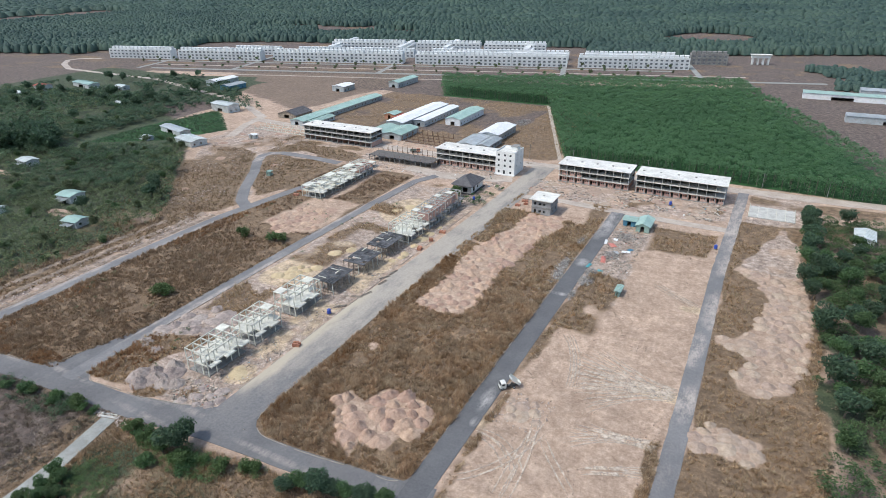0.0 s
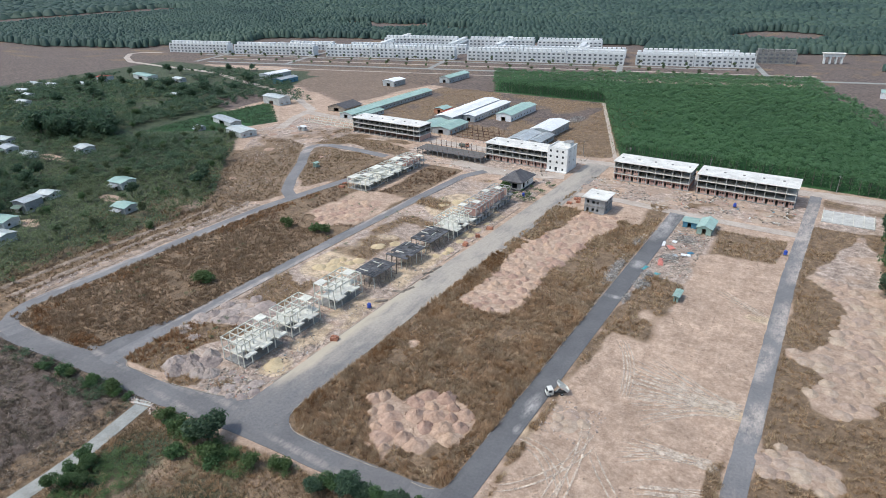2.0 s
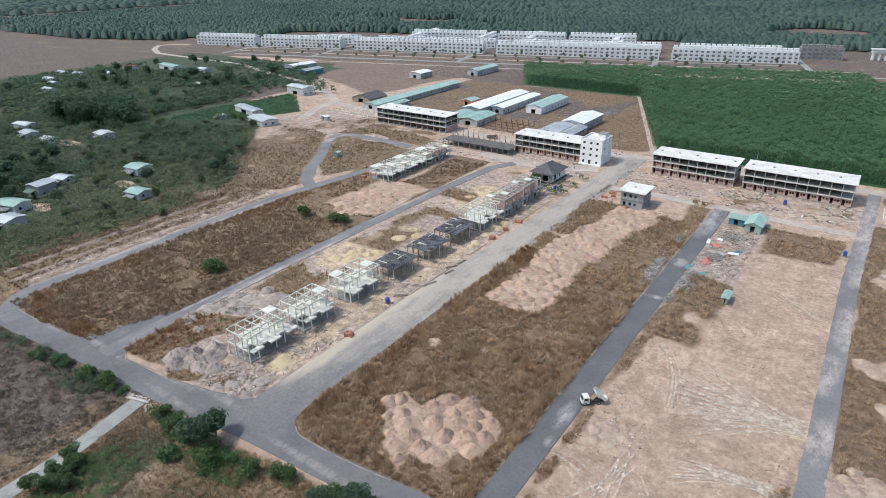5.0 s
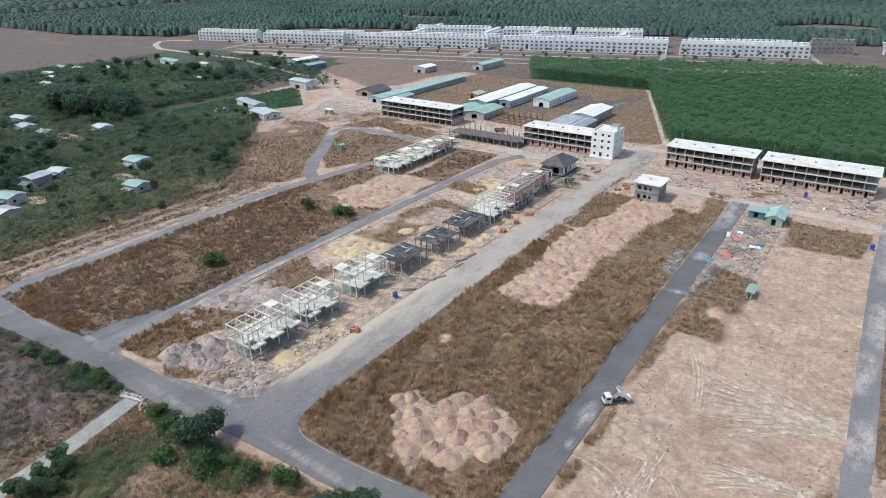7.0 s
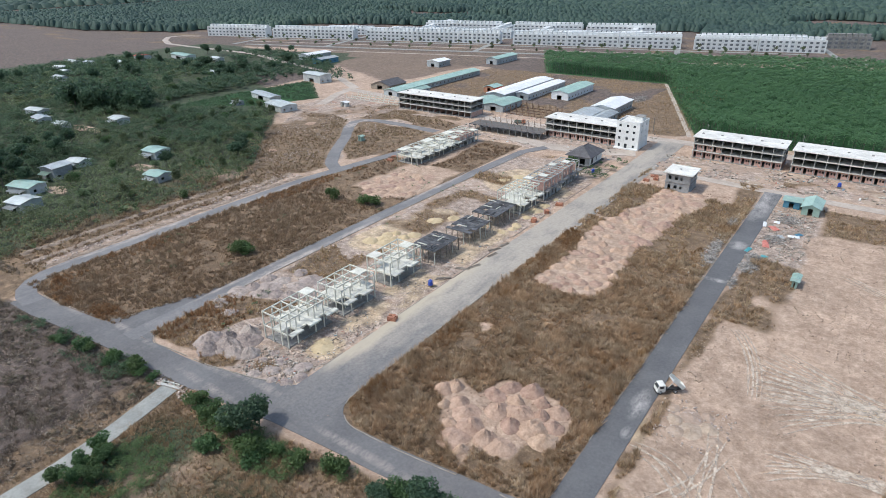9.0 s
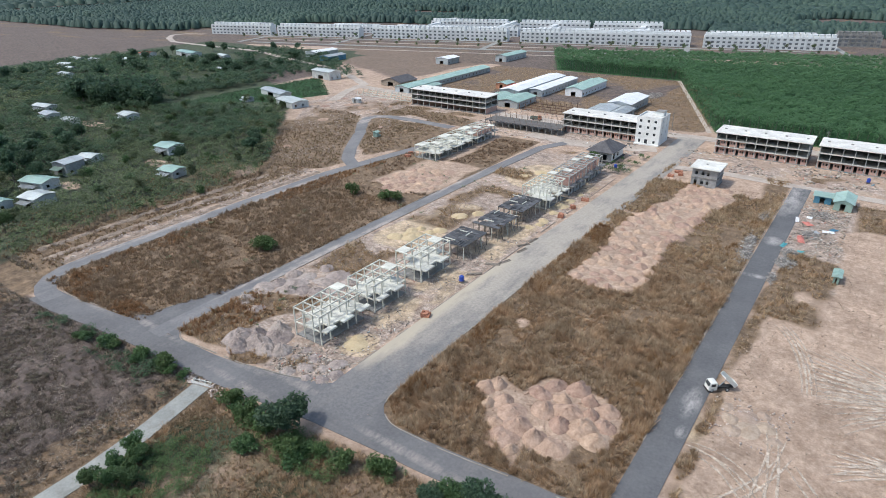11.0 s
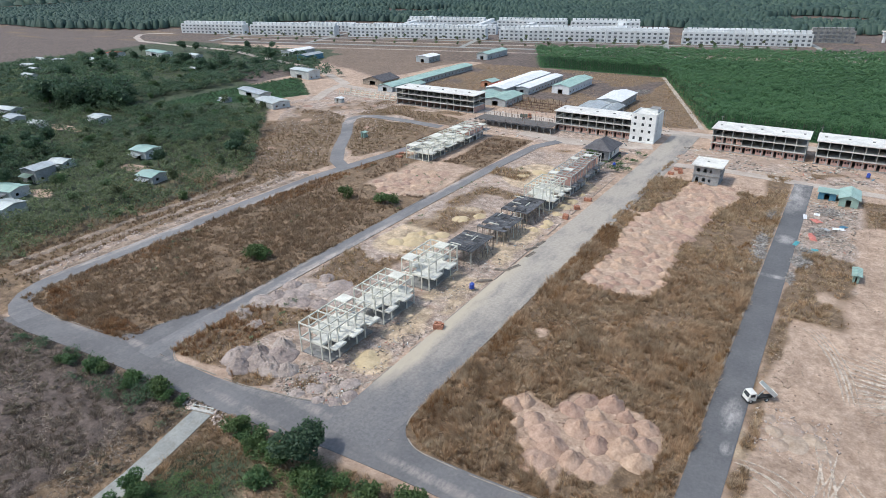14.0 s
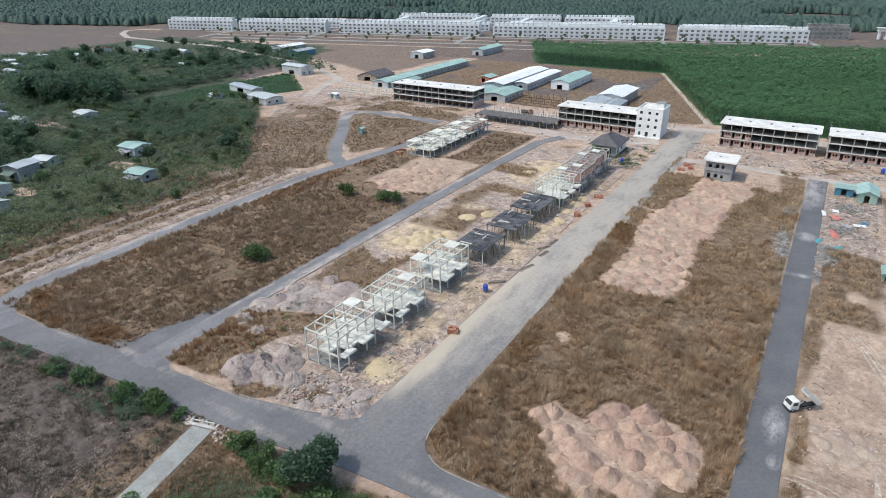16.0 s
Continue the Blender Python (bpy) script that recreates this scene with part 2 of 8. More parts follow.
M_ASPHALT = dusted_street("dusty_asphalt", (0.108, 0.105, 0.107), (0.168, 0.163, 0.162), (0.31, 0.275, 0.245),
                          ((-126, 62, 6, 2.5), (-133, 58, 14, 1.2), (-160, 55.5, 16, 1.4), (-110, 60.5, 16, 1.4), (-93, 62.5, 12, 1.5), (-100, 56, 12, 1.2), (-181, 60, 4, 8), (-60, 60, 16, 1.2)))
M_ASPHALTTHIRD = dusted_street("street_under_thin_dust", (0.086, 0.086, 0.090), (0.138, 0.136, 0.137), (0.40, 0.375, 0.35),
                               ((-25.2, 100, 2.0, 6), (-24.4, 91, 1.2, 2.2), (-26, 160, 3.5, 1.4), (-26, 186, 3, 4), (-27, 228, 5, 24)), 0.5)
M_ASPHALTEAST = dusted_street("asphalt_under_dust", (0.135, 0.132, 0.134), (0.215, 0.208, 0.205), (0.46, 0.395, 0.34),
                              ((19.6, 121, 3.5, 9), (20.5, 172, 3.5, 16), (18.6, 147, 2.6, 12), (21.5, 206, 4, 14), (-128.0, 102, 1.8, 26), (-127.6, 130, 1.8, 14),
                               (-131.5, 92, 1.2, 20), (20.5, 250, 6, 44), (-226, 236, 6, 14), (-182, 90, 1.6, 30), (-178, 140, 1.6, 22), (-131, 180, 1.5, 24)))
M_FARWHITE = surface("far_white_paint", (0.60, 0.61, 0.60), (0.74, 0.75, 0.74), 0.1, 1.0, 0.8, bump=0.0, spread=0.06, stain=(0.50, 0.50, 0.48))
# window grey lifted to stand for the haze before the far terraces
M_HAZEDGLASS = surface("hazed_window", (0.10, 0.11, 0.12), (0.17, 0.18, 0.19), 0.3, 2.0, 0.3, bump=0.0)
M_SLABEDGE = surface("cast_concrete", (0.34, 0.33, 0.30), (0.55, 0.54, 0.50), 0.4, 5.0, 0.88, bump=0.15, spread=0.1, stain=(0.26, 0.25, 0.23))
# dark deck concrete; on inner walls the storeys' shade is in the colour
M_DARKSHELL = surface("darkened_shell", (0.085, 0.078, 0.072), (0.17, 0.155, 0.14), 0.4, 4.0, 0.92, bump=0.1, spread=0.15)
M_PATH = surface("concrete_path", (0.215, 0.218, 0.200), (0.335, 0.335, 0.305), 0.25, 2.5, 0.9, bump=0.2, stain=(0.20, 0.18, 0.155))
M_KERB = surface("kerb_concrete", (0.20, 0.178, 0.15), (0.36, 0.325, 0.28), 0.5, 4.0, 0.9, bump=0.2, stain=(0.26, 0.21, 0.16))


def rut_material():
    """Pale dust pressed into ruts, worn through in places."""
    m = surface("dust_track", (0.48, 0.395, 0.31), (0.66, 0.56, 0.45), 0.5, 2.0, 0.95, bump=0.3)
    n, l = m.node_tree.nodes, m.node_tree.links
    a = noise_tex(n, l, 0.5, 7, 0.75)
    r = ramp(n, [(0.36, (0.16, 0.16, 0.16)), (0.62, (0.80, 0.80, 0.80))])
    l.new(a.outputs[0], r.inputs[0])
    l.new(r.outputs[0], n["Principled BSDF"].inputs["Alpha"])
    return m


M_TRACK = rut_material()
M_DRY = foliage("dry_grass", (0.20, 0.126, 0.070), (0.38, 0.252, 0.143), (0.62, 0.445, 0.27), 0.45, 0.05, 0.4, 2.4, (0.93, 1.0, 1.06))
M_DRYPALE = foliage("pale_dry_grass", (0.19, 0.135, 0.08), (0.32, 0.232, 0.14), (0.47, 0.36, 0.235), 0.4, 0.05)
M_BRUSH = foliage("withered_brush", (0.075, 0.058, 0.042), (0.20, 0.162, 0.122), (0.43, 0.365, 0.295), 0.35, 0.05, 0.4, 2.4)
M_LEAF = foliage("broad_leaf", (0.050, 0.090, 0.036), (0.086, 0.146, 0.058), (0.142, 0.215, 0.092), 0.1, 0.12)
# dark green, with some of the village's haze mixed in as paler blue
M_LEAFDARK = foliage("dark_leaf", (0.044, 0.078, 0.050), (0.074, 0.124, 0.072), (0.112, 0.172, 0.094), 0.1, 0.12)
M_LEAFDRY = foliage("thin_leaf", (0.082, 0.108, 0.054), (0.125, 0.160, 0.080), (0.185, 0.225, 0.118), 0.06)
M_CLUMP = foliage("rusty_grass", (0.25, 0.164, 0.095), (0.50, 0.352, 0.212), (0.76, 0.585, 0.385), 0.5, 0.05, 0.4, 2.2, (0.92, 1.02, 1.12))
M_REED = foliage("rust_red_reed", (0.17, 0.088, 0.044), (0.345, 0.205, 0.105), (0.56, 0.375, 0.215), 0.4, 0.05, 0.45, 2.0)
M_WEED = foliage("withered_weed", (0.085, 0.074, 0.048), (0.15, 0.128, 0.084), (0.23, 0.195, 0.135), 0.3, 0.05)
M_GARDEN = foliage("garden_leaf", (0.046, 0.082, 0.046), (0.082, 0.132, 0.070), (0.132, 0.192, 0.100), 0.05, 0.05, 0.55, 1.6)
M_WESTGRASS = foliage("rust_brown_grass", (0.155, 0.102, 0.065), (0.310, 0.214, 0.138), (0.52, 0.385, 0.26), 0.4, 0.05, 0.4, 2.2, (0.95, 1.0, 1.05))
M_OLIVE = foliage("olive_leaf", (0.080, 0.106, 0.050), (0.146, 0.182, 0.088), (0.230, 0.268, 0.142), 0.06, 0.05, 0.5, 1.8)
M_LEAFBRIGHT = foliage("fresh_leaf", (0.066, 0.106, 0.038), (0.105, 0.164, 0.060), (0.155, 0.228, 0.092), 0.10, 0.12)
M_PLANT = foliage("plantation_leaf", (0.084, 0.166, 0.078), (0.110, 0.218, 0.100), (0.146, 0.268, 0.124), 0.02, 0.05, 0.45, 1.6)
# distance haze is put into this leaf colour as a pale blue-green
M_FARHAZE = foliage("hazed_wood_leaf", (0.060, 0.104, 0.090), (0.083, 0.136, 0.110), (0.112, 0.172, 0.128), 0.006, 0.05, 0.3, 2.6)


def ground_material():
    """Soil, dry litter, green cover, ploughed earth, rubble and sand, blended by the cover of the land."""
    m, n, l, p = nodes_of("open_ground")
    big, mid, fine = noise_tex(n, l, 0.05, 6, 0.65), noise_tex(n, l, 0.45, 7, 0.75), noise_tex(n, l, 2.2, 8, 0.85)
    both = calc(n, l, "ADD", calc(n, l, "MULTIPLY", mid.outputs[0], 0.5), calc(n, l, "MULTIPLY", fine.outputs[0], 0.5))

    def layer(a, b, c):
        r = ramp(n, [(0.39, a), (0.5, b), (0.61, c)])
        l.new(both, r.inputs[0])
        return r.outputs[0]

    soil = layer((0.328, 0.231, 0.166), (0.428, 0.315, 0.235), (0.540, 0.413, 0.320))
    dry = layer((0.118, 0.078, 0.047), (0.190, 0.130, 0.079), (0.300, 0.216, 0.14))
    green = layer((0.030, 0.044, 0.021), (0.052, 0.070, 0.034), (0.105, 0.110, 0.062))
    plough = layer((0.072, 0.052, 0.044), (0.126, 0.096, 0.080), (0.225, 0.178, 0.150))
    rubble = layer((0.20, 0.148, 0.116), (0.375, 0.295, 0.240), (0.615, 0.52, 0.44))
    sand = layer((0.38, 0.285, 0.185), (0.50, 0.388, 0.265), (0.61, 0.495, 0.36))
    pasture = layer((0.012, 0.055, 0.012), (0.022, 0.085, 0.020), (0.04, 0.115, 0.03))
    scrape = noise_tex(n, l, 0.16, 9, 0.72)
    grit = noise_tex(n, l, 0.9, 8, 0.8)
    sr = ramp(n, [(0.40, (0.74, 0.71, 0.68)), (0.49, (0.98, 0.97, 0.96)), (0.60, (1.24, 1.24, 1.23))])
    l.new(calc(n, l, "ADD", calc(n, l, "MULTIPLY", scrape.outputs[0], 0.6), calc(n, l, "MULTIPLY", grit.outputs[0], 0.4)), sr.inputs[0])
    col = mix(n, l, soil, sr.outputs[0], 1.0, "MULTIPLY")
    mottle = noise_tex(n, l, 0.33, 9, 0.76)
    mr = ramp(n, [(0.38, (0.62, 0.61, 0.60)), (0.5, (0.98, 0.98, 0.98)), (0.62, (1.34, 1.33, 1.32))])
    l.new(mottle.outputs[0], mr.inputs[0])
    edge = calc(n, l, "MULTIPLY", calc(n, l, "SUBTRACT", both, 0.5), 1.5)
    for att, channels in (("cover_a", (rubble, sand, plough)), ("cover_b", (dry, green, pasture))):
        a = n.new("ShaderNodeAttribute")
        a.attribute_name = att
        s = n.new("ShaderNodeSeparateColor")
        l.new(a.outputs["Color"], s.inputs[0])
        for i, c in enumerate(channels):
            w = calc(n, l, "MULTIPLY", calc(n, l, "SUBTRACT", calc(n, l, "ADD", s.outputs[i], edge), 0.36), 3.6, True)
            col = mix(n, l, col, mix(n, l, c, mr.outputs[0], 1.0, "MULTIPLY"), w)
    shade = ramp(n, [(0.3, (0.84, 0.83, 0.82)), (0.7, (1.08, 1.07, 1.06))])
    l.new(big.outputs[0], shade.inputs[0])
    col = mix(n, l, col, shade.outputs[0], 1.0, "MULTIPLY")
    l.new(col, p.inputs["Base Color"])
    p.inputs["Roughness"].default_value = 0.95
    k = n.new("ShaderNodeBump")
    k.inputs["Strength"].default_value = 0.9
    k.inputs["Distance"].default_value = 0.5
    l.new(both, k.inputs["Height"])
    l.new(k.outputs[0], p.inputs["Normal"])
    return m


M_GROUND = ground_material()


# ---- building helpers ----
def thing(name, label, category, group="", m=None, kind=""):
    ob = new(name)
    ob.matrix_basis = m or Matrix()
    return tagged(ob, label, category, group, kind)


def part(name, bm, material, parent=None, label=""):
    me = bpy.data.meshes.new(name)
    bm.to_mesh(me)
    bm.free()
    me.materials.append(material)
    ob = new(name, me)
    if parent:
        ob.parent = parent
    if label:
        ob["label"] = label
    return ob


def same_part(src, name, parent, m):
    """One more piece on the mesh of another."""
    ob = new(name, src.data)
    ob.parent = parent
    ob.matrix_basis = m
    return ob


def mesh_of(name, verts, faces, material):
    me = bpy.data.meshes.new(name)
    v = np.asarray(verts, dtype=np.float32)
    f = np.asarray(faces, dtype=np.int32)
    k = f.shape[1]
    me.vertices.add(len(v))
    me.vertices.foreach_set("co", v.ravel())
    me.loops.add(f.size)
    me.loops.foreach_set("vertex_index", f.ravel())
    me.polygons.add(len(f))
    me.polygons.foreach_set("loop_start", np.arange(0, f.size, k, dtype=np.int32))
    me.update(calc_edges=True)
    me.validate()
    me.materials.append(material)
    return me


def box(bm, x0, x1, y0, y1, z0, z1, m=None):
    vs = [Vector((x, y, z)) for z in (z0, z1) for y in (y0, y1) for x in (x0, x1)]
    if m:
        vs = [m @ v for v in vs]
    v = [bm.verts.new(c) for c in vs]
    for f in ((0, 2, 3, 1), (4, 5, 7, 6), (0, 1, 5, 4), (2, 6, 7, 3), (0, 4, 6, 2), (1, 3, 7, 5)):
        bm.faces.new([v[i] for i in f])


def boxes(*rows):
    bm = bmesh.new()
    for r in rows:
        box(bm, *r)
    return bm


def soft(bm, width):
    bmesh.ops.bevel(bm, geom=list(bm.edges), offset=width, segments=1, affect="EDGES", profile=0.5)
    return bm


def prism(bm, outline, z0, z1):
    """A solid with this outline (a list of x, y, anticlockwise)."""
    lo = [bm.verts.new((x, y, z0)) for x, y in outline]
    hi = [bm.verts.new((x, y, z1)) for x, y in outline]
    k = len(outline)
    bm.faces.new(hi)
    bm.faces.new(lo[::-1])
    for i in range(k):
        j = (i + 1) % k
        bm.faces.new((lo[i], lo[j], hi[j], hi[i]))


def tube(bm, a, b, r0, r1, sides=6):
    a, b = Vector(a), Vector(b)
    q = (b - a).to_track_quat("Z", "Y").to_matrix()
    rings = []
    for c, r in ((a, r0), (b, r1)):
        rings.append([bm.verts.new(c + q @ Vector((r * math.cos(2 * math.pi * i / sides), r * math.sin(2 * math.pi * i / sides), 0))) for i in range(sides)])
    for i in range(sides):
        j = (i + 1) % sides
        bm.faces.new((rings[0][i], rings[0][j], rings[1][j], rings[1][i]))
    bm.faces.new(rings[1])
    bm.faces.new(rings[0][::-1])


def vnoise(x, y, scale, seed):
    """Smooth random field of 0 to 1 over arrays x, y; scale in metres."""
    x, y = np.asarray(x, float) / scale, np.asarray(y, float) / scale
    xi, yi = np.floor(x).astype(np.int64), np.floor(y).astype(np.int64)
    fx, fy = x - xi, y - yi
    fx, fy = fx * fx * (3 - 2 * fx), fy * fy * (3 - 2 * fy)

    def h(i, j):
        k = (i * 374761393 + j * 668265263 + seed * 974711) & 0x7FFFFFFF
        k = ((k ^ (k >> 13)) * 1274126177) & 0x7FFFFFFF
        return ((k ^ (k >> 16)) & 0xFFFFF) / float(0xFFFFF)

    a, b, c, d = h(xi, yi), h(xi + 1, yi), h(xi, yi + 1), h(xi + 1, yi + 1)
    return (a * (1 - fx) + b * fx) * (1 - fy) + (c * (1 - fx) + d * fx) * fy


def fbm(x, y, scale, seed, octaves=4):
    total, amp, s = 0, 0.5, scale
    for i in range(octaves):
        total = total + amp * vnoise(x, y, s, seed + i)
        amp, s = amp * 0.5, s * 0.5
    return total / (1 - 0.5 ** octaves)


def inside(x, y, x0, x1, y0, y1, edge=3.0):
    """1 inside the rectangle, 0 outside, with a soft edge."""
    d = np.minimum(np.minimum(x - x0, x1 - x), np.minimum(y - y0, y1 - y))
    return np.clip(d / edge + 0.5, 0, 1)


def within(x, y, outline, edge=3.0):
    """The same for any convex outline, anticlockwise."""
    d = np.full(np.shape(x), 1e9)
    k = len(outline)
    for i in range(k):
        (ax, ay), (bx, by) = outline[i], outline[(i + 1) % k]
        ln = math.hypot(bx - ax, by - ay)
        d = np.minimum(d, ((bx - ax) * (y - ay) - (by - ay) * (x - ax)) / ln)
    return np.clip(d / edge + 0.5, 0, 1)


def region(x, y, outline, edge=2.0):
    """The same for an outline of any shape, in either direction."""
    x, y = np.asarray(x, float), np.asarray(y, float)
    near = np.full(x.shape, 1e9)
    odd = np.zeros(x.shape, bool)
    for (ax, ay), (bx, by) in zip(outline, outline[1:] + outline[:1]):
        ux, uy = bx - ax, by - ay
        t = np.clip(((x - ax) * ux + (y - ay) * uy) / (ux * ux + uy * uy), 0, 1)
        near = np.minimum(near, np.hypot(x - ax - t * ux, y - ay - t * uy))
        if ay != by:
            odd ^= ((ay > y) != (by > y)) & (x < ax + ux * (y - ay) / uy)
    return np.clip(np.where(odd, near, -near) / edge + 0.5, 0, 1)


def blob(x, y, cx, cy, rx, ry, edge=0.35):
    d = 1 - np.hypot((x - cx) / rx, (y - cy) / ry)
    return np.clip(d / edge + 0.5, 0, 1)


# ---- the land ----
# streets run along y; the blocks of the estate lie between them

def in_plantation(x, y):
    west = within(x, y, [(-124, 433), (-60, 433), (-2, 562), (-243, 488), (-214, 432)], 2.0)
    east = within(x, y, [(-70, 303), (96, 299), (80, 346), (37, 461), (-2, 562), (-124, 526), (-124, 433)], 2.0)
    return np.maximum(west, east)


# outlines of dumped soil in the plots
SOIL_FRONT = [(-61, 83), (-58, 88), (-53, 86), (-50, 92), (-39, 93), (-34, 89), (-33, 82), (-37, 78), (-38, 72), (-44, 73), (-44, 68), (-50, 70), (-54, 77)]
SOIL_MIDDLE = [(-66, 134), (-65, 144), (-64, 154), (-67, 173), (-65, 186), (-61, 204), (-60, 221), (-48, 226), (-42, 213), (-47, 196), (-47, 181), (-50, 168), (-49, 152), (-47, 139), (-50, 133), (-56, 131), (-61, 132)]
SOIL_EAST = [(21, 158), (28, 157), (34, 170), (35, 186), (32, 196), (24, 204), (31, 228), (38, 252), (44, 234), (45, 204), (48, 174), (46, 165), (47, 156), (45, 147), (42, 136), (36, 131), (31, 133), (29, 138), (32, 146), (30, 151), (24, 152)]
SOIL_SOUTHEAST = [(22, 109), (26, 116), (31, 115), (37, 114), (36, 105), (31, 105), (24, 106)]
GRASS_BY_SPOIL = [(-127, 62), (-128, 83), (-123, 84), (-108, 90), (-110, 82), (-114, 76), (-114, 67), (-112, 62), (-120, 60)]
EARTHWORK_GRASS = ([(-240, 205), (-226, 186), (-212, 192), (-206, 204), (-224, 226), (-236, 240), (-252, 246), (-262, 238)], [(-222, 240), (-216, 224), (-204, 206), (-194, 194), (-184, 186), (-176, 206), (-172, 240), (-196, 244)],
                   [(-226, 258), (-200, 254), (-176, 252), (-174, 262), (-200, 270), (-226, 268)])
PASTURE = [(-350, 211), (-307, 239), (-293, 274), (-344, 316), (-349, 289), (-353, 249)]


def field_cover(x, y):
    """How much each cover takes at x, y: rubble, sand, plough, dry, green, pasture."""
    wx = x + 9 * (fbm(x, y, 18, 11) - 0.5)
    wy = y + 9 * (fbm(x, y, 18, 12) - 0.5)
    patch = fbm(x, y, 14, 3)
    rough = fbm(x, y, 6, 8)
    rubble, sand, plough, dry, green, pasture = (np.zeros(np.shape(x)) for _ in range(6))

    def put(layer, w):
        np.maximum(layer, w, out=layer)

    # the central grass block, with its two stretches of dumped soil
    centre = inside(x, y, -72.5, -29, 64, 247, 1.5)
    vx, vy = x + 3.5 * (fbm(x, y, 5, 13) - 0.5), y + 3.5 * (fbm(x, y, 5, 14) - 0.5)
    bare = np.maximum.reduce([region(vx, vy, SOIL_FRONT), region(vx, vy, SOIL_MIDDLE), blob(vx, vy, -64, 107, 2.0, 2.6), inside(wx, wy, -72, -38, 222, 260, 5), inside(vx, vy, -72, -64, 184.5, 187, 1)])
    put(dry, centre * (1 - 0.9 * bare))
    # the block west of the frames, and the one west of that
    put(dry, region(vx, vy, GRASS_BY_SPOIL))
    put(dry, np.maximum(blob(vx, vy, -106, 63.2, 6, 2.2), blob(vx, vy, -94, 67.5, 4, 2.4)))
    put(dry, region(vx, vy, [(-125, 107), (-127, 117), (-116, 116), (-113, 105), (-120, 103)]))
    put(dry, inside(wx, wy, -125, -110, 100, 124, 6) * (patch > 0.42))
    put(dry, inside(wx, wy, -126, -106, 138, 182, 6) * np.clip(patch * 2.4 - 0.5, 0, 1))
    put(dry, inside(wx, wy, -127, -109, 196, 240, 6) * np.clip(patch * 2.4 - 0.7, 0, 1))
    put(rubble, inside(x, y, -127, -84, 62, 235, 1.5) * np.clip(0.25 + 0.9 * rough, 0, 0.85))
    for cx, cy, rx, ry in ((-116, 133, 9, 12), (-114, 153, 8, 9), (-111, 204, 9, 15), (-88.5, 152, 3, 6), (-88.5, 176, 3, 8), (-89, 78, 4, 4)):
        put(sand, blob(wx, wy, cx, cy, rx, ry))
    put(sand, inside(wx, wy, -95.5, -84, 74, 238, 3) * np.clip(2.4 * fbm(x, y, 9, 15) - 0.75, 0, 0.7))
    put(dry, inside(wx, wy, -107, -86, 60, 72, 3) * np.clip(2.6 * patch - 0.9, 0, 1))
    west = inside(x, y, -177, -131, 54.6, 246, 1.5)
    bare_w = np.maximum(inside(wx, wy, -160, -133, 163, 200, 6), inside(wx, wy, -172, -150, 200, 250, 6))
    put(dry, west * np.clip(1.0 - 0.85 * bare_w - 0.15 * (patch < 0.35), 0, 1))
    # land east of the second street: bare, graded earth
    east = inside(wx, wy, -23, 17, 60, 245, 2)
    put(dry, east * np.maximum(inside(wx, wy, -8, 16, 207, 232, 4), inside(wx, wy, -23, -9, 140, 178, 4)) * np.clip(patch * 3 - 0.5, 0, 1))
    put(rubble, inside(wx, wy, -25, -8, 160, 222, 3) * 0.75)
    put(sand, blob(wx, wy, 14, 122.5, 9, 3.6, 0.7) * 0.8)
    put(sand, blob(wx, wy, -21.5, 93, 3.5, 5, 0.7) * 0.7)
    put(sand, blob(wx, wy, 15.5, 170, 5, 2.6, 0.7) * 0.8)
    put(dry, inside(wx, wy, -22, -18, 60, 140, 2) * np.clip(patch * 3 - 0.9, 0, 1))
    put(dry, inside(vx, vy, 14.2, 17.2, 76, 140, 1.5) * np.clip(patch * 4 - 1.5, 0, 1))
    # strip between the third street and the trees
    strip = inside(wx, wy, 21.5, 50, 40, 255, 2)
    bare_e = np.maximum(region(vx, vy, SOIL_EAST), region(vx, vy, SOIL_SOUTHEAST))
    put(rubble, inside(wx, wy, 24, 44, 205, 262, 6) * np.clip(rough * 1.3, 0, 0.75))
    put(dry, strip * (1 - 0.9 * bare_e))
    # in front of the rows
    put(rubble, inside(wx, wy, -72, 18, 245, 270, 3) * np.clip(rough * 1.3, 0, 0.8))
    put(dry, inside(wx, wy, -25, 14, 247, 262, 3) * np.clip(patch * 2.6 - 0.7, 0, 1))
    put(rubble, inside(wx, wy, -180, -84, 246, 272, 4) * np.clip(rough * 1.3, 0, 0.7))
    # earthworks in the west
    put(rubble, within(wx, wy, [(-196, 150), (-185, 175), (-200, 290), (-290, 290), (-288, 250), (-222, 165)], 5) * np.clip(rough * 1.5 - 0.1, 0, 0.9))
    put(dry, within(wx, wy, [(-205, 185), (-195, 200), (-235, 240), (-262, 222)], 8) * np.clip(patch * 2.6 - 0.5, 0, 1))
    put(dry, inside(wx, wy, -220, -180, 200, 244, 5) * np.clip(patch * 2.8 - 0.6, 0, 1))
    put(dry, inside(wx, wy, -230, -178, 250, 276, 5) * np.clip(patch * 2.8 - 0.7, 0, 1))
    put(rubble, inside(wx, wy, -192, -183, 62, 160, 4) * np.clip(rough * 1.2, 0, 0.6))
    put(plough, inside(wx, wy, -206, -184, 30, 165, 4) * np.clip(1.8 * patch - 0.35, 0, 0.8))
    put(dry, np.maximum(within(wx, wy, [(-206, 20), (-187, 20), (-188, 158), (-206, 150)], 4), within(wx, wy, [(-200, 140), (-184, 172), (-252, 222), (-280, 205)], 4)) * np.clip(patch * 1.2 + 0.45, 0, 1))
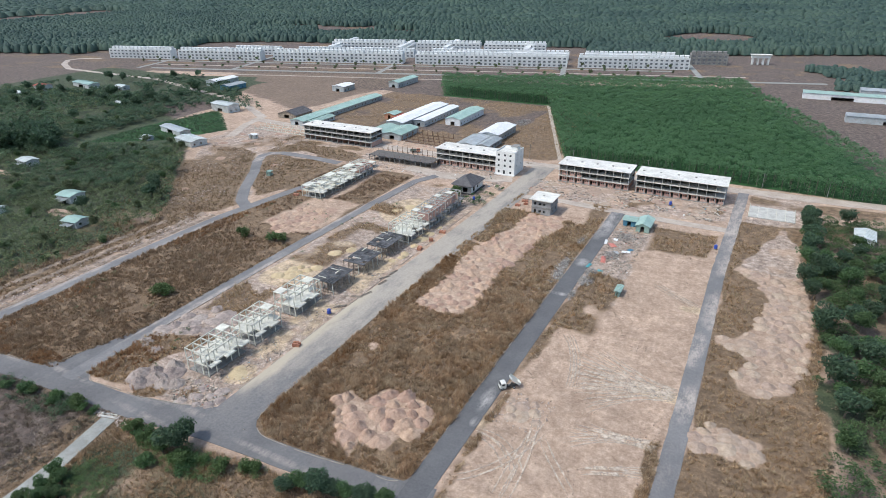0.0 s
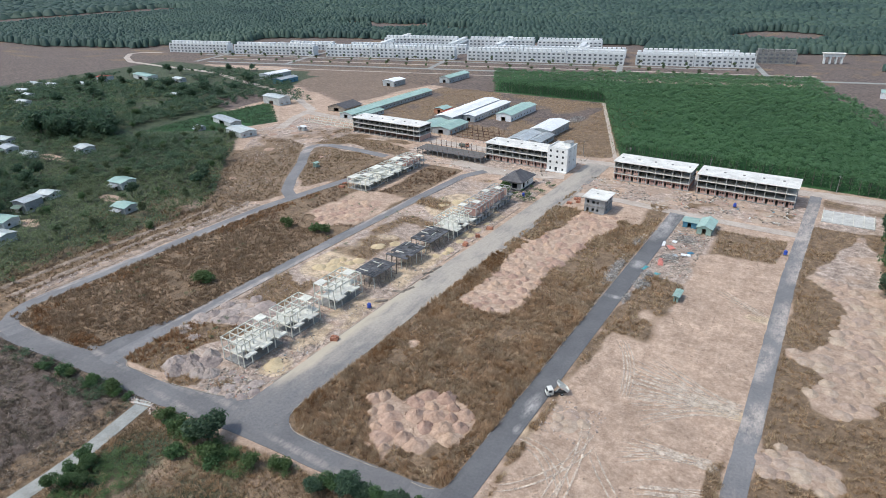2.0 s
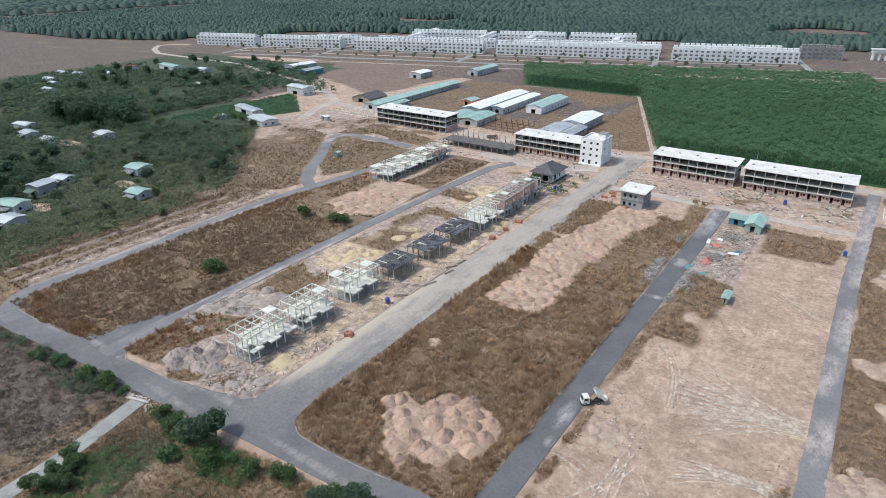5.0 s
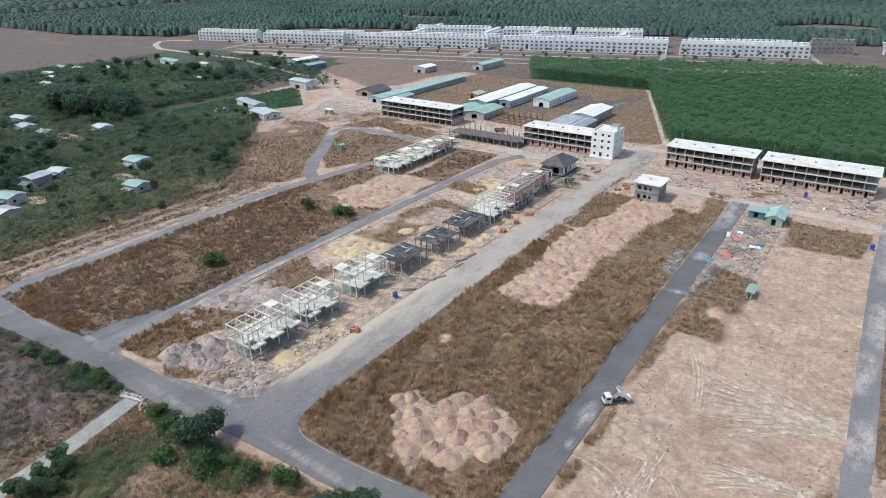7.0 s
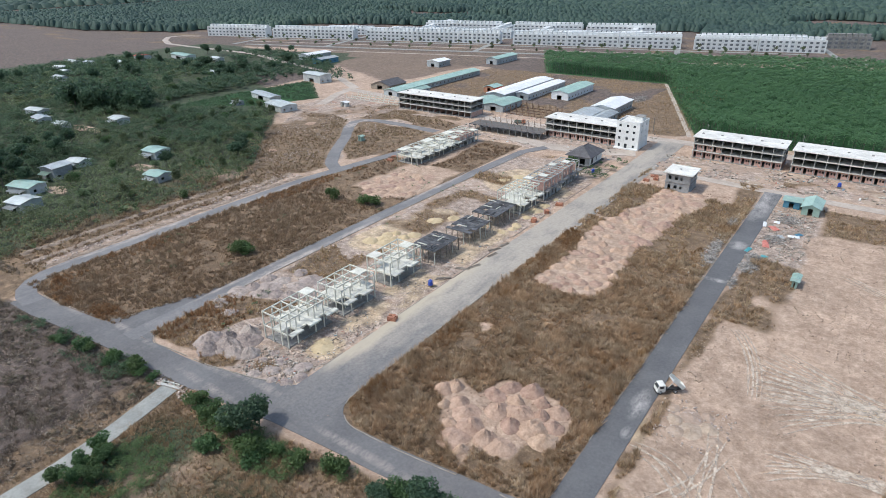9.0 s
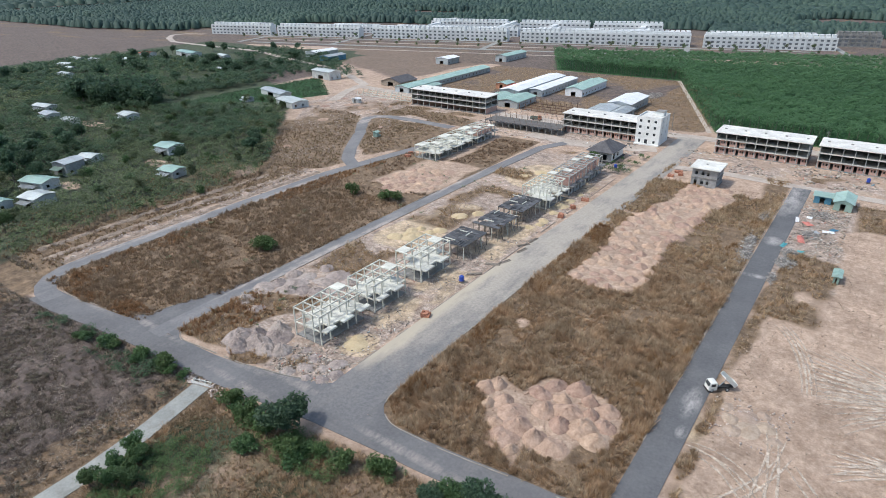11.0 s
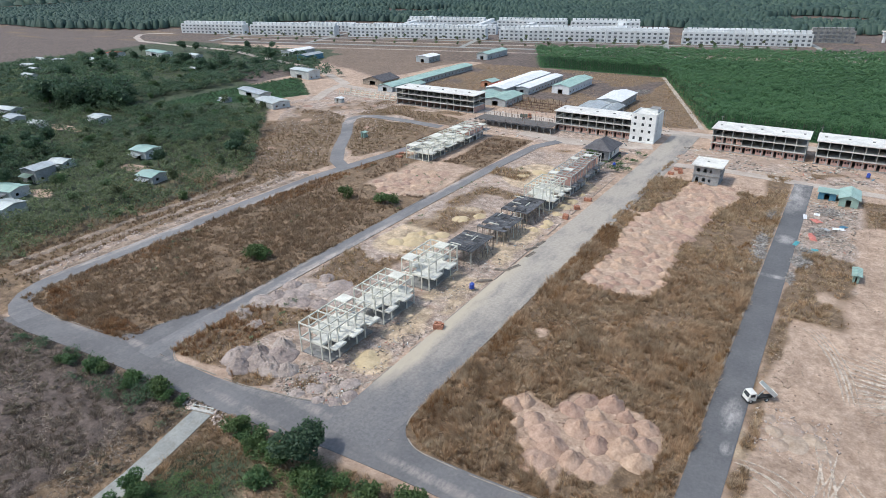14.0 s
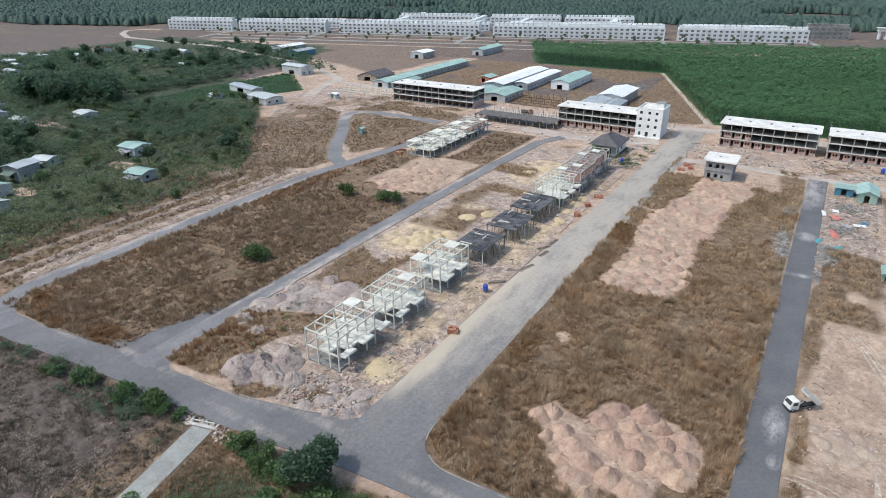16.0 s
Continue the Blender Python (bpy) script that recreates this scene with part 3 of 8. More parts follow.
    put(dry, within(wx, wy, [(-196, 150), (-185, 175), (-200, 290), (-290, 290), (-288, 250), (-222, 165)], 5) * np.clip(patch * 1.8 - 0.55, 0, 0.62))
    put(dry, inside(wx, wy, -205, -172, 40, 64, 4) * 0.8)
    for patch_of_grass in EARTHWORK_GRASS:
        put(dry, region(vx, vy, patch_of_grass))
    # village gardens
    village = np.maximum(within(wx, wy, [(-560, -20), (-197, -20), (-200, 146), (-292, 240), (-430, 330), (-600, 300)], 5), inside(wx, wy, -620, -395, 150, 420, 10))
    for cx, cy, rx, ry in ((-249, 133, 8, 4), (-340, 152, 14, 3), (-252, 95, 6, 3)):
        village = village * (1 - blob(wx, wy, cx, cy, rx, ry, 0.5))
    put(green, village * np.clip(0.45 + 0.8 * patch - 0.5 * np.clip((x + 232) / 30, 0, 1), 0, 1))
    put(dry, village * np.clip(2.2 * fbm(x, y, 24, 21) - 0.75 + 0.35 * np.clip((x + 232) / 30, 0, 1), 0, 0.8))
    put(pasture, region(x, y, PASTURE) * 0.85)
    put(plough, within(wx, wy, [(-354, 230), (-352, 330), (-430, 330), (-420, 225)], 5))
    # front, south of the road
    front = np.clip((55.5 + (x + 100) * 0.075 - y) / 3, 0, 1) * inside(wx, wy, -260, 20, -300, 100, 6)
    put(plough, front * inside(wx, wy, -196, -105, -80, 58, 4) * np.clip(0.72 + 0.7 * patch, 0, 1))
    put(dry, front * np.clip(0.25 + 0.8 * patch, 0, 1) * (1 - 0.55 * inside(wx, wy, -190, -104, -50, 50, 4)))
    put(dry, front * inside(x, y, -112, -95, -60, 60, 4) * 0.85)
    put(green, front * inside(wx, wy, -99, -20, -60, 52, 5) * np.clip(1.7 * patch - 0.45 + 0.35 * blob(wx, wy, -90.5, 34, 9, 12), 0, 1))
    # the east edge, under the trees
    put(plough, inside(wx, wy, 50, 130, -40, 268, 4) * np.clip(0.25 + 0.7 * patch, 0, 0.75))
    put(green, inside(wx, wy, 49, 120, -40, 268, 4) * np.clip(2.4 * patch - 0.95, 0, 1))
    put(dry, inside(wx, wy, 47, 130, 20, 268, 4) * np.clip(2 * fbm(x, y, 22, 31) - 0.65, 0, 1))
    put(rubble, inside(wx, wy, 22, 50, 250, 300, 3) * 0.6)
    put(dry, inside(wx, wy, 22, 120, 276, 288, 3) * np.clip(patch * 2.2 - 0.5, 0, 0.8))
    # fields behind the back road
    put(plough, inside(wx, wy, -262, -76, 300, 432, 5) * np.clip(0.5 + patch, 0, 1))
    put(plough, inside(wx, wy, -330, -130, 432, 640, 8) * np.clip(0.45 + 0.8 * patch, 0, 1))
    put(dry, inside(wx, wy, -262, -76, 300, 432, 5) * np.clip(2.2 * fbm(x, y, 20, 16) - 0.5, 0, 0.8))
    put(dry, inside(wx, wy, -118, -78, 298, 430, 4))
    put(plough, within(wx, wy, [(-290, 335), (-270, 470), (-262, 560), (-480, 500), (-440, 400), (-345, 360)], 6) * 0.6)
    put(dry, within(wx, wy, [(-290, 335), (-270, 470), (-262, 560), (-480, 500), (-440, 400), (-345, 360)], 6) * 0.45)
    put(green, within(wx, wy, [(-520, 330), (-350, 330), (-420, 440), (-560, 400)], 6))
    far = np.clip((y - (650 + 0.277 * (x + 53)) + 90) / 8, 0, 1)
    put(plough, far * np.clip(0.55 + patch, 0, 1))
    put(plough, within(wx, wy, [(-585, 285), (-660, 410), (-720, 480), (-1200, 620), (-1200, -60)], 8))
    put(plough, within(wx, wy, [(-5, 566), (34, 458), (82, 335), (400, 400), (380, 640), (0, 640)], 6))
    put(plough, inside(wx, wy, -1300, -608, -100, 480, 8))
    put(plough, inside(wx, wy, -720, -560, 370, 500, 8))
    put(pasture, in_plantation(x, y) * 0.8)
    put(dry, far * np.clip(2 * patch - 0.8, 0, 0.7))
    put(green, np.clip((y - 1400 - 0.25 * x) / 20, 0, 1))
    put(green, np.clip((x - 130) / 10, 0, 1) * np.clip((420 - y) / 10, 0, 1))
    return rubble, sand, plough, dry, green, pasture


def build_ground():
    def line(*spans):
        out = [np.arange(a, b, s) for a, b, s in spans]
        return np.concatenate(out)

    xs = line((-4200, -1400, 400), (-1400, -640, 30), (-640, -300, 5), (-300, -200, 2.5), (-200, 52, 1.45), (52, 130, 4), (130, 460, 12), (460, 4400, 400))
    ys = line((-4200, -200, 400), (-200, 10, 10), (10, 30, 1.5), (30, 275, 1.45), (275, 340, 2.5), (340, 700, 5), (700, 1000, 20), (1000, 4400, 200))
    gx, gy = np.meshgrid(xs, ys)
    x, y = gx.ravel(), gy.ravel()
    cover = field_cover(x, y)
    rubble, sand, plough, dry, green, pasture = cover
    z = -0.10 + 0.10 * fbm(x, y, 5, 40) + np.clip(rubble - 0.2, 0, 1) * 0.40 * (fbm(x, y, 4, 41) - 0.75)
    slope = inside(x, y, -230, -109, -60, 53, 3) * np.clip((52.5 + (x + 100) * 0.045 - y) / 4, 0, 1)
    z += slope * (1.1 * (fbm(x, y, 7, 42) - 0.55) + 0.5 * (fbm(x, y, 3, 43) - 0.5) + 0.24 * np.sin(1.5 * y + 0.55 * x + 5 * fbm(x, y, 11, 109)))
    dumped = np.maximum.reduce([region(x, y, o) for o in (SOIL_MIDDLE, SOIL_EAST, SOIL_SOUTHEAST)])
    z += dumped * (0.06 + 0.45 * (fbm(x, y, 4.5, 44) - 0.45))
    nx, ny = len(xs), len(ys)
    idx = np.arange(nx * ny).reshape(ny, nx)
    faces = np.stack([idx[:-1, :-1], idx[:-1, 1:], idx[1:, 1:], idx[1:, :-1]], -1).reshape(-1, 4)
    me = mesh_of("ground", np.stack([x, y, z], 1), faces, M_GROUND)
    for name, chans in (("cover_a", (rubble, sand, plough)), ("cover_b", (dry, green, pasture))):
        att = me.color_attributes.new(name, "FLOAT_COLOR", "POINT")
        att.data.foreach_set("color", np.stack([*chans, np.ones(len(x))], 1).astype(np.float32).ravel())
    me.shade_smooth()
    return tagged(new("ground", me), "bare pinkish earth with dry brown grass and rubble", "ground", kind="structure")


build_ground()


def ribbon(name, pts, width, material, label, z=0.05, category="road", kind="structure", wave=0.0):
    """A road along a line of points, thick enough to stand proud of the ground."""
    fine = []
    for (ax, ay), (bx, by) in zip(pts, pts[1:]):
        k = max(1, int(math.hypot(bx - ax, by - ay) / 4))
        fine += [(ax + (bx - ax) * i / k, ay + (by - ay) * i / k) for i in range(k)]
    fine.append(pts[-1])
    bm = bmesh.new()
    rows = []
    for i, (px, py) in enumerate(fine):
        a, b = fine[max(0, i - 1)], fine[min(len(fine) - 1, i + 1)]
        d = Vector((b[0] - a[0], b[1] - a[1])).normalized()
        s = Vector((-d.y, d.x))
        row = []
        for side in (1, -1):
            w = width / 2 + wave * (noise.noise((px * 0.21, py * 0.21, side * 7.0)))
            row.append(bm.verts.new((px + s.x * side * w, py + s.y * side * w, z)))
            row.append(bm.verts.new((px + s.x * side * w, py + s.y * side * w, -0.3)))
        rows.append(row)
    for r, q in zip(rows, rows[1:]):
        bm.faces.new((r[2], q[2], q[0], r[0]))
        bm.faces.new((r[0], q[0], q[1], r[1]))
        bm.faces.new((r[3], q[3], q[2], r[2]))
    bmesh.ops.recalc_face_normals(bm, faces=bm.faces)
    return tagged(part(name, bm, material), label, category, kind=kind)


FRONT = [(-170, 50.9), (-160, 51.3), (-140, 53.8), (-118, 55.7), (-104, 56.4), (-93, 57.7), (-80, 59.6), (-66, 60.7), (-57, 61.1), (-50, 61.7), (-44, 62.4), (-36, 63.0), (-22, 65.4)]
ribbon("road_front", FRONT, 6.5, M_ASPHALT, "grey dusty asphalt road along the estate", 0.05)
ribbon("road_west", [(-165, 51.3), (-170.5, 51.9), (-174.5, 53.6), (-177.7, 56.8), (-179.6, 61.0), (-180.3, 67), (-180.2, 120), (-179.5, 160), (-175, 190), (-170.5, 215), (-169, 246)], 5.0, M_ASPHALTEAST, "grey narrow asphalt road with dusty edges", 0.06)
ribbon("road_second", [(-129.5, 56.5), (-129.5, 150), (-128.5, 200), (-126.5, 238), (-121, 250)], 4.6, M_ASPHALTEAST, "grey narrow asphalt road between grass plots", 0.06)
ribbon("road_main", [(-78.2, 60), (-78.2, 120), (-76.5, 170), (-75.4, 235), (-76.0, 288)], 11.6, M_ASPHALTPALE, "wide main street of pale dusty asphalt", 0.07)
ribbon("road_third", [(-26.2, 63), (-26.0, 140), (-25.8, 180), (-25.5, 240)], 5.8, M_ASPHALTTHIRD, "dark asphalt street beside the graded plot", 0.06)
ribbon("road_east", [(19.5, 40), (19.5, 120), (19.0, 200), (20.0, 240), (21.0, 290)], 4.6, M_ASPHALTEAST, "grey asphalt street with dust along it", 0.06, wave=0.3)
ribbon("road_cross", [(-73, 241), (-50, 243), (-25, 241), (0, 240), (21, 240)], 5.0, M_DIRTROAD, "dusty cross street in front of the shop houses", 0.045, wave=0.4)
ribbon("road_back", [(-300, 306), (-240, 299), (-180, 285), (-140, 284), (-100, 288), (-70, 291), (0, 292), (60, 295), (150, 303)], 8.0, M_DIRTROAD, "pale dirt road behind the shop houses", 0.04, wave=0.8)
LOOP = [(-176, 172), (-187, 179), (-198, 193), (-212, 214), (-224, 229), (-229, 238), (-228, 244), (-222, 247.5), (-205, 248), (-180, 246)]
ribbon("road_branch", LOOP, 5.4, M_ASPHALTEAST, "grey asphalt loop road round an empty plot", 0.055, wave=0.3)
ribbon("road_village", [(-278, 262), (-290, 285), (-298, 312), (-331, 333), (-377, 354), (-432, 368), (-505, 391), (-602, 393), (-652, 396), (-690, 415), (-716, 436), (-714, 452), (-690, 462)], 6.0, M_DIRTROAD, "pale dirt track to the village", 0.03, wave=1.2)
ribbon("path_concrete", [(-104.6, 51.2), (-103.0, 44.5), (-101.2, 36), (-100.2, 28), (-100.0, 18), (-100, 0)], 4.0, M_PATH, "pale concrete path through the brush", 0.05, "path", wave=0.25)
ribbon("road_forecourt", [(-142, 256), (-120, 252), (-100, 256), (-84, 262)], 9.0, M_DIRTROAD, "pale trodden earth in front of the unfinished blocks", 0.035, wave=1.5)
ribbon("road_plantation", [(-72, 302), (-124, 433)], 2.2, M_DIRTROAD, "pale footpath along the plantation", 0.03, wave=0.5)


def earth_bank(pts, width, height, label, seed):
    """A long bank of dug earth with a crumbled crest."""
    fine = []
    for (ax, ay), (bx, by) in zip(pts, pts[1:]):
        k = max(1, int(math.hypot(bx - ax, by - ay) / 0.7))
        fine += [(ax + (bx - ax) * i / k, ay + (by - ay) * i / k) for i in range(k)]
    v, f = [], []
    for i, (px, py) in enumerate(fine):
        a, b = fine[max(0, i - 1)], fine[min(len(fine) - 1, i + 1)]
        d = Vector((b[0] - a[0], b[1] - a[1])).normalized()
        off = 0.9 * noise.noise((px * 0.15, py * 0.15, seed))
        lift = height * (0.75 + 0.7 * noise.noise((px * 0.25, py * 0.25, seed + 2.0)))
        for j in range(7):
            u = j / 3 - 1
            z = lift * (1 - u * u) + 0.34 * noise.noise((px * 0.9 + u * 2, py * 0.9, seed + 5.0)) + 0.2 * noise.noise((px * 2.1 + u * 3, py * 2.1, seed)) if 0 < j < 6 else -0.15
            w = u * width / 2 * (1 + 0.35 * noise.noise((px * 0.4, py * 0.4, seed + u))) + off
            v.append((px - d.y * w, py + d.x * w, z))
        if i:
            f += [((i - 1) * 7 + j, i * 7 + j, i * 7 + j + 1, (i - 1) * 7 + j + 1) for j in range(6)]
    tagged(new("earth_bank", mesh_of("earth_bank", v, [q[::-1] for q in f], M_BANK)), label, "earth bank", kind="structure")


def banks():
    for k, (pts, w, h) in enumerate((([(-184.6, 62), (-184.6, 100), (-185.0, 130), (-183.5, 160)], 2.6, 0.28), ([(-190.5, 60), (-192.5, 93), (-193, 116), (-189.5, 142), (-190, 160)], 2.8, 0.38),
                                     ([(-198.5, 62), (-199.4, 98), (-199.2, 120), (-197, 146)], 3.0, 0.4))):
        earth_bank(pts, w, h, "long low bank of dug pale earth beside the ditch", 3.1 * k)


banks()


def fillet(cx, cy, dx, dy, r, material=M_ASPHALT, z=0.048):
    """The rounded inner corner of a junction: cx, cy is the corner of the plot, dx, dy point into the plot."""
    pts = [(cx, cy)]
    for i in range(9):
        a = math.pi / 2 * i / 8
        pts.append((cx + dx * r * (1 - math.sin(a)), cy + dy * r * (1 - math.cos(a))))
    if dx * dy < 0:
        pts = pts[::-1]
    bm = bmesh.new()
    prism(bm, pts, -0.2, z)
    bmesh.ops.recalc_face_normals(bm, faces=bm.faces)
    tagged(part("road_corner", bm, material), "asphalt at the rounded corner of a junction", "road", kind="structure")


fillet(-72.6, 63.6, 1, 1, 7.6)
fillet(-127.4, 58.4, 1, 1, 6.5)
fillet(-177.8, 54.4, 1, 1, 8)
fillet(-28.9, 65.4, -1, 1, 5, M_ASPHALT, 0.056)


def junction(outline, z, material=M_ASPHALT):
    """The widened mouth of a side street."""
    bm = bmesh.new()
    prism(bm, outline, -0.2, z)
    bmesh.ops.recalc_face_normals(bm, faces=bm.faces)
    tagged(part("road_mouth", bm, material), "asphalt where the side street widens into the road", "road", kind="structure")


junction([(-112, 57.5), (-84, 58), (-83.9, 66.6), (-86.2, 65.2), (-93, 62.9), (-104.7, 60.2), (-112, 59.2)], 0.046)
junction([(-142, 55), (-131.6, 55), (-131.6, 88), (-132.4, 84), (-134.2, 76), (-137.0, 66), (-138.4, 60.4), (-141, 57.6)], 0.046)


def kerb(name, pts, w=0.2, h=0.11):
    bm = bmesh.new()
    fine = []
    for (ax, ay), (bx, by) in zip(pts, pts[1:]):
        k = max(1, int(math.hypot(bx - ax, by - ay) / 2))
        fine += [(ax + (bx - ax) * i / k, ay + (by - ay) * i / k) for i in range(k)]
    fine.append(pts[-1])
    for a, b in zip(fine, fine[1:]):
        if noise.noise((a[0] * 0.11, a[1] * 0.11, 6.0)) > 0.22:
            continue
        v = Vector((b[0] - a[0], b[1] - a[1], 0))
        m = Matrix.Translation((a[0], a[1], 0)) @ Matrix.Rotation(math.atan2(v.y, v.x), 4, "Z")
        box(bm, 0.02, v.length - 0.02, -w / 2, w / 2, -0.2, h + 0.03 * noise.noise((a[0], a[1], 3.0)), m)
    tagged(part(name, bm, M_KERB), "pale worn concrete kerb along the street", "kerb", kind="structure")


def arc(cx, cy, r, a0, a1, k=7):
    return [(cx + r * math.cos(radians(a0 + (a1 - a0) * i / k)), cy + r * math.sin(radians(a0 + (a1 - a0) * i / k))) for i in range(k + 1)]


kerb("kerb", [(-70.4, 230), (-70.6, 180), (-72.4, 120), (-72.4, 76)] + arc(-65.2, 71, 7.2, 180, 270) + [(-57, 63.9), (-50, 64.5), (-44, 65.2), (-36, 65.8)] + arc(-34, 70.7, 4.9, 270, 360) + [(-29.2, 120), (-28.9, 235)])
kerb("kerb", [(-84.2, 235), (-84.1, 72), (-84.3, 67.6), (-86.2, 65.4), (-93, 63.1), (-104.7, 60.4), (-116, 59.4)] + arc(-121, 65.0, 6.3, 265, 180) + [(-127.2, 150), (-126.2, 200), (-124.5, 235)])
kerb("kerb", [(-131.9, 200), (-132.0, 90), (-132.6, 84), (-134.4, 76), (-137.2, 66), (-138.6, 60.6), (-141.2, 57.8), (-150, 56.2), (-162.5, 54.6)] + arc(-169.4, 62.6, 8, 270, 180) + [(-177.5, 120), (-177, 160), (-172.6, 190), (-168.2, 215)])


# ---- buildings of the estate ----
def unit(name, material, parent, x0, x1, y0, y1, z0, z1, cache={}):
    """A straight member on a shared, slightly chamfered mesh."""
    key = material.name
    if key not in cache:
        bm = boxes((-0.5, 0.5, -0.5, 0.5, -0.5, 0.5))
        me = bpy.data.meshes.new("member")
        soft(bm, 0.03).to_mesh(me)
        bm.free()
        me.materials.append(material)
        cache[key] = me
    ob = new(name, cache[key])
    ob.parent = parent
    ob.matrix_basis = Matrix.Translation(((x0 + x1) / 2, (y0 + y1) / 2, (z0 + z1) / 2)) @ Matrix.Diagonal((x1 - x0, y1 - y0, z1 - z0, 1))
    return ob


def wall_with_holes(width, height, thick, holes):
    """A wall in the x-z plane from 0 to width, with openings (x0, x1, z0, z1) right through it."""
    xs = sorted({0, width, *[h[0] for h in holes], *[h[1] for h in holes]})
    zs = sorted({0, height, *[h[2] for h in holes], *[h[3] for h in holes]})
    bm = bmesh.new()
    for a, b in zip(xs, xs[1:]):
        for c, d in zip(zs, zs[1:]):
            if not any(h[0] <= (a + b) / 2 <= h[1] and h[2] <= (c + d) / 2 <= h[3] for h in holes):
                box(bm, a, b, 0, thick, c, d)
    bmesh.ops.remove_doubles(bm, verts=bm.verts, dist=0.001)
    dup = [f for f in bm.faces if any(g is not f and set(g.verts) == set(f.verts) for g in f.verts[0].link_faces)]
    bmesh.ops.delete(bm, geom=dup, context="FACES")
    return bm


def shop_row(x0, x1, yf, depth, bays, label, brick_bays=(), ground_brick=True, heights=(3.2, 2.9, 2.9)):
    """An unfinished terrace of three storeys: bare frame, brick ground floor, white roof slab."""
    ob = thing("shop_house_row", label, "building", "unfinished shop houses", Matrix.Translation((x0, yf, 0)))
    w = (x1 - x0) / bays
    levels = [0]
    for h in heights:
        levels.append(levels[-1] + h)
    top = levels[-1]
    for i, z in enumerate(levels):
        if i == 0:
            part("floor_slab", boxes((-0.3, x1 - x0 + 0.3, -0.6, depth, -0.2, 0.18)), M_GREYCON, ob)
        elif i < len(levels) - 1:
            part("floor_slab", soft(boxes((-0.15, x1 - x0 + 0.15, -0.7, depth, z - 0.26, z)), 0.02), M_SLABEDGE, ob)
        else:
            part("roof_slab", soft(boxes((-0.6, x1 - x0 + 0.6, -0.7, depth + 0.5, z - 0.3, z + 0.06)), 0.03), M_ROOFTOP, ob, "white concrete roof slab")
    for i in range(bays + 1):
        cx = min(max(i * w, 0.15), x1 - x0 - 0.15)
        for cy in (0.0, depth * 0.5, depth - 0.3):
            for a, b in zip(levels, levels[1:]):
                unit("column", M_SLABEDGE, ob, cx - 0.13, cx + 0.13, cy, cy + 0.26, a + 0.0, b - 0.26)
        if 0 < i < bays:
            for k, (a, b) in enumerate(zip(levels, levels[1:])):
                unit("party_wall", M_DARKSHELL if k else M_BRICK, ob, cx - 0.07, cx + 0.07, 2.6 if k else 0.3, depth - 0.3, a + (0.18 if k == 0 else 0), b - 0.32)
    for i in (0, 1):
        ex = 0 if i == 0 else x1 - x0 - 0.2
        for k, (a, b) in enumerate(zip(levels, levels[1:])):
            if k == 0 or i == 0:
                unit("end_wall", M_BRICK if k == 0 else M_GREYCON, ob, ex + 0.02, ex + 0.18, 0.32, depth - 0.32, a + 0.18, b - 0.32)
    for k, (a, b) in enumerate(zip(levels, levels[1:])):
        part("back_wall", wall_with_holes(x1 - x0, b - a - 0.5, 0.15, [(j * w + w * 0.55, j * w + w * 0.8, 0.9, 2.1) for j in range(0, bays, 4)]), M_DARKSHELL, ob).matrix_basis = Matrix.Translation((0, depth - 0.5, a + 0.18))
    bm_src = None
    for i in range(bays):
        floors = ([0] if ground_brick else []) + [k for b, k in brick_bays if b == i]
        for k in floors:
            h = heights[k] - 0.5
            if bm_src is None:
                bm_src = part("brick_wall", wall_with_holes(w - 0.32, h, 0.2, [(0.5, 1.5, 0, min(2.3, h - 0.3)), (2.0, 2.5, 1.1, 2.0), (2.9, 3.5, 1.1, 2.0)] if w > 3.8 else [(0.4, 1.3, 0, 2.3), (1.9, 2.6, 1.1, 2.0)]), M_BRICK, ob, "red brick infill wall with door and window holes")
                bm_src.matrix_basis = Matrix.Translation((i * w + 0.16, 0.06, levels[k] + 0.18))
            else:
                same_part(bm_src, "brick_wall", ob, Matrix.Translation((i * w + 0.16, 0.06, levels[k] + 0.18)))
    for j in range(bays):
        if j % 2 == 0:
            unit("roof_stub", M_GREYCON, ob, j * w + w * 0.4, j * w + w * 0.4 + 0.9, depth * 0.45, depth * 0.45 + 0.9, top + 0.06, top + 0.4)
    return ob


shop_row(-62.5, -28.2, 270, 13, 9, "three-storey concrete frame terrace with brick ground floor", brick_bays=((0, 1), (1, 1), (2, 1)))
shop_row(-24.8, 14.0, 269.5, 13, 10, "three-storey concrete frame terrace with white flat roof")
shop_row(-131, -95.6, 268.5, 12, 9, "three-storey concrete frame terrace beside a white end house")
shop_row(-231, -181, 279, 12, 12, "bare grey three-storey concrete frame terrace", ground_brick=False)


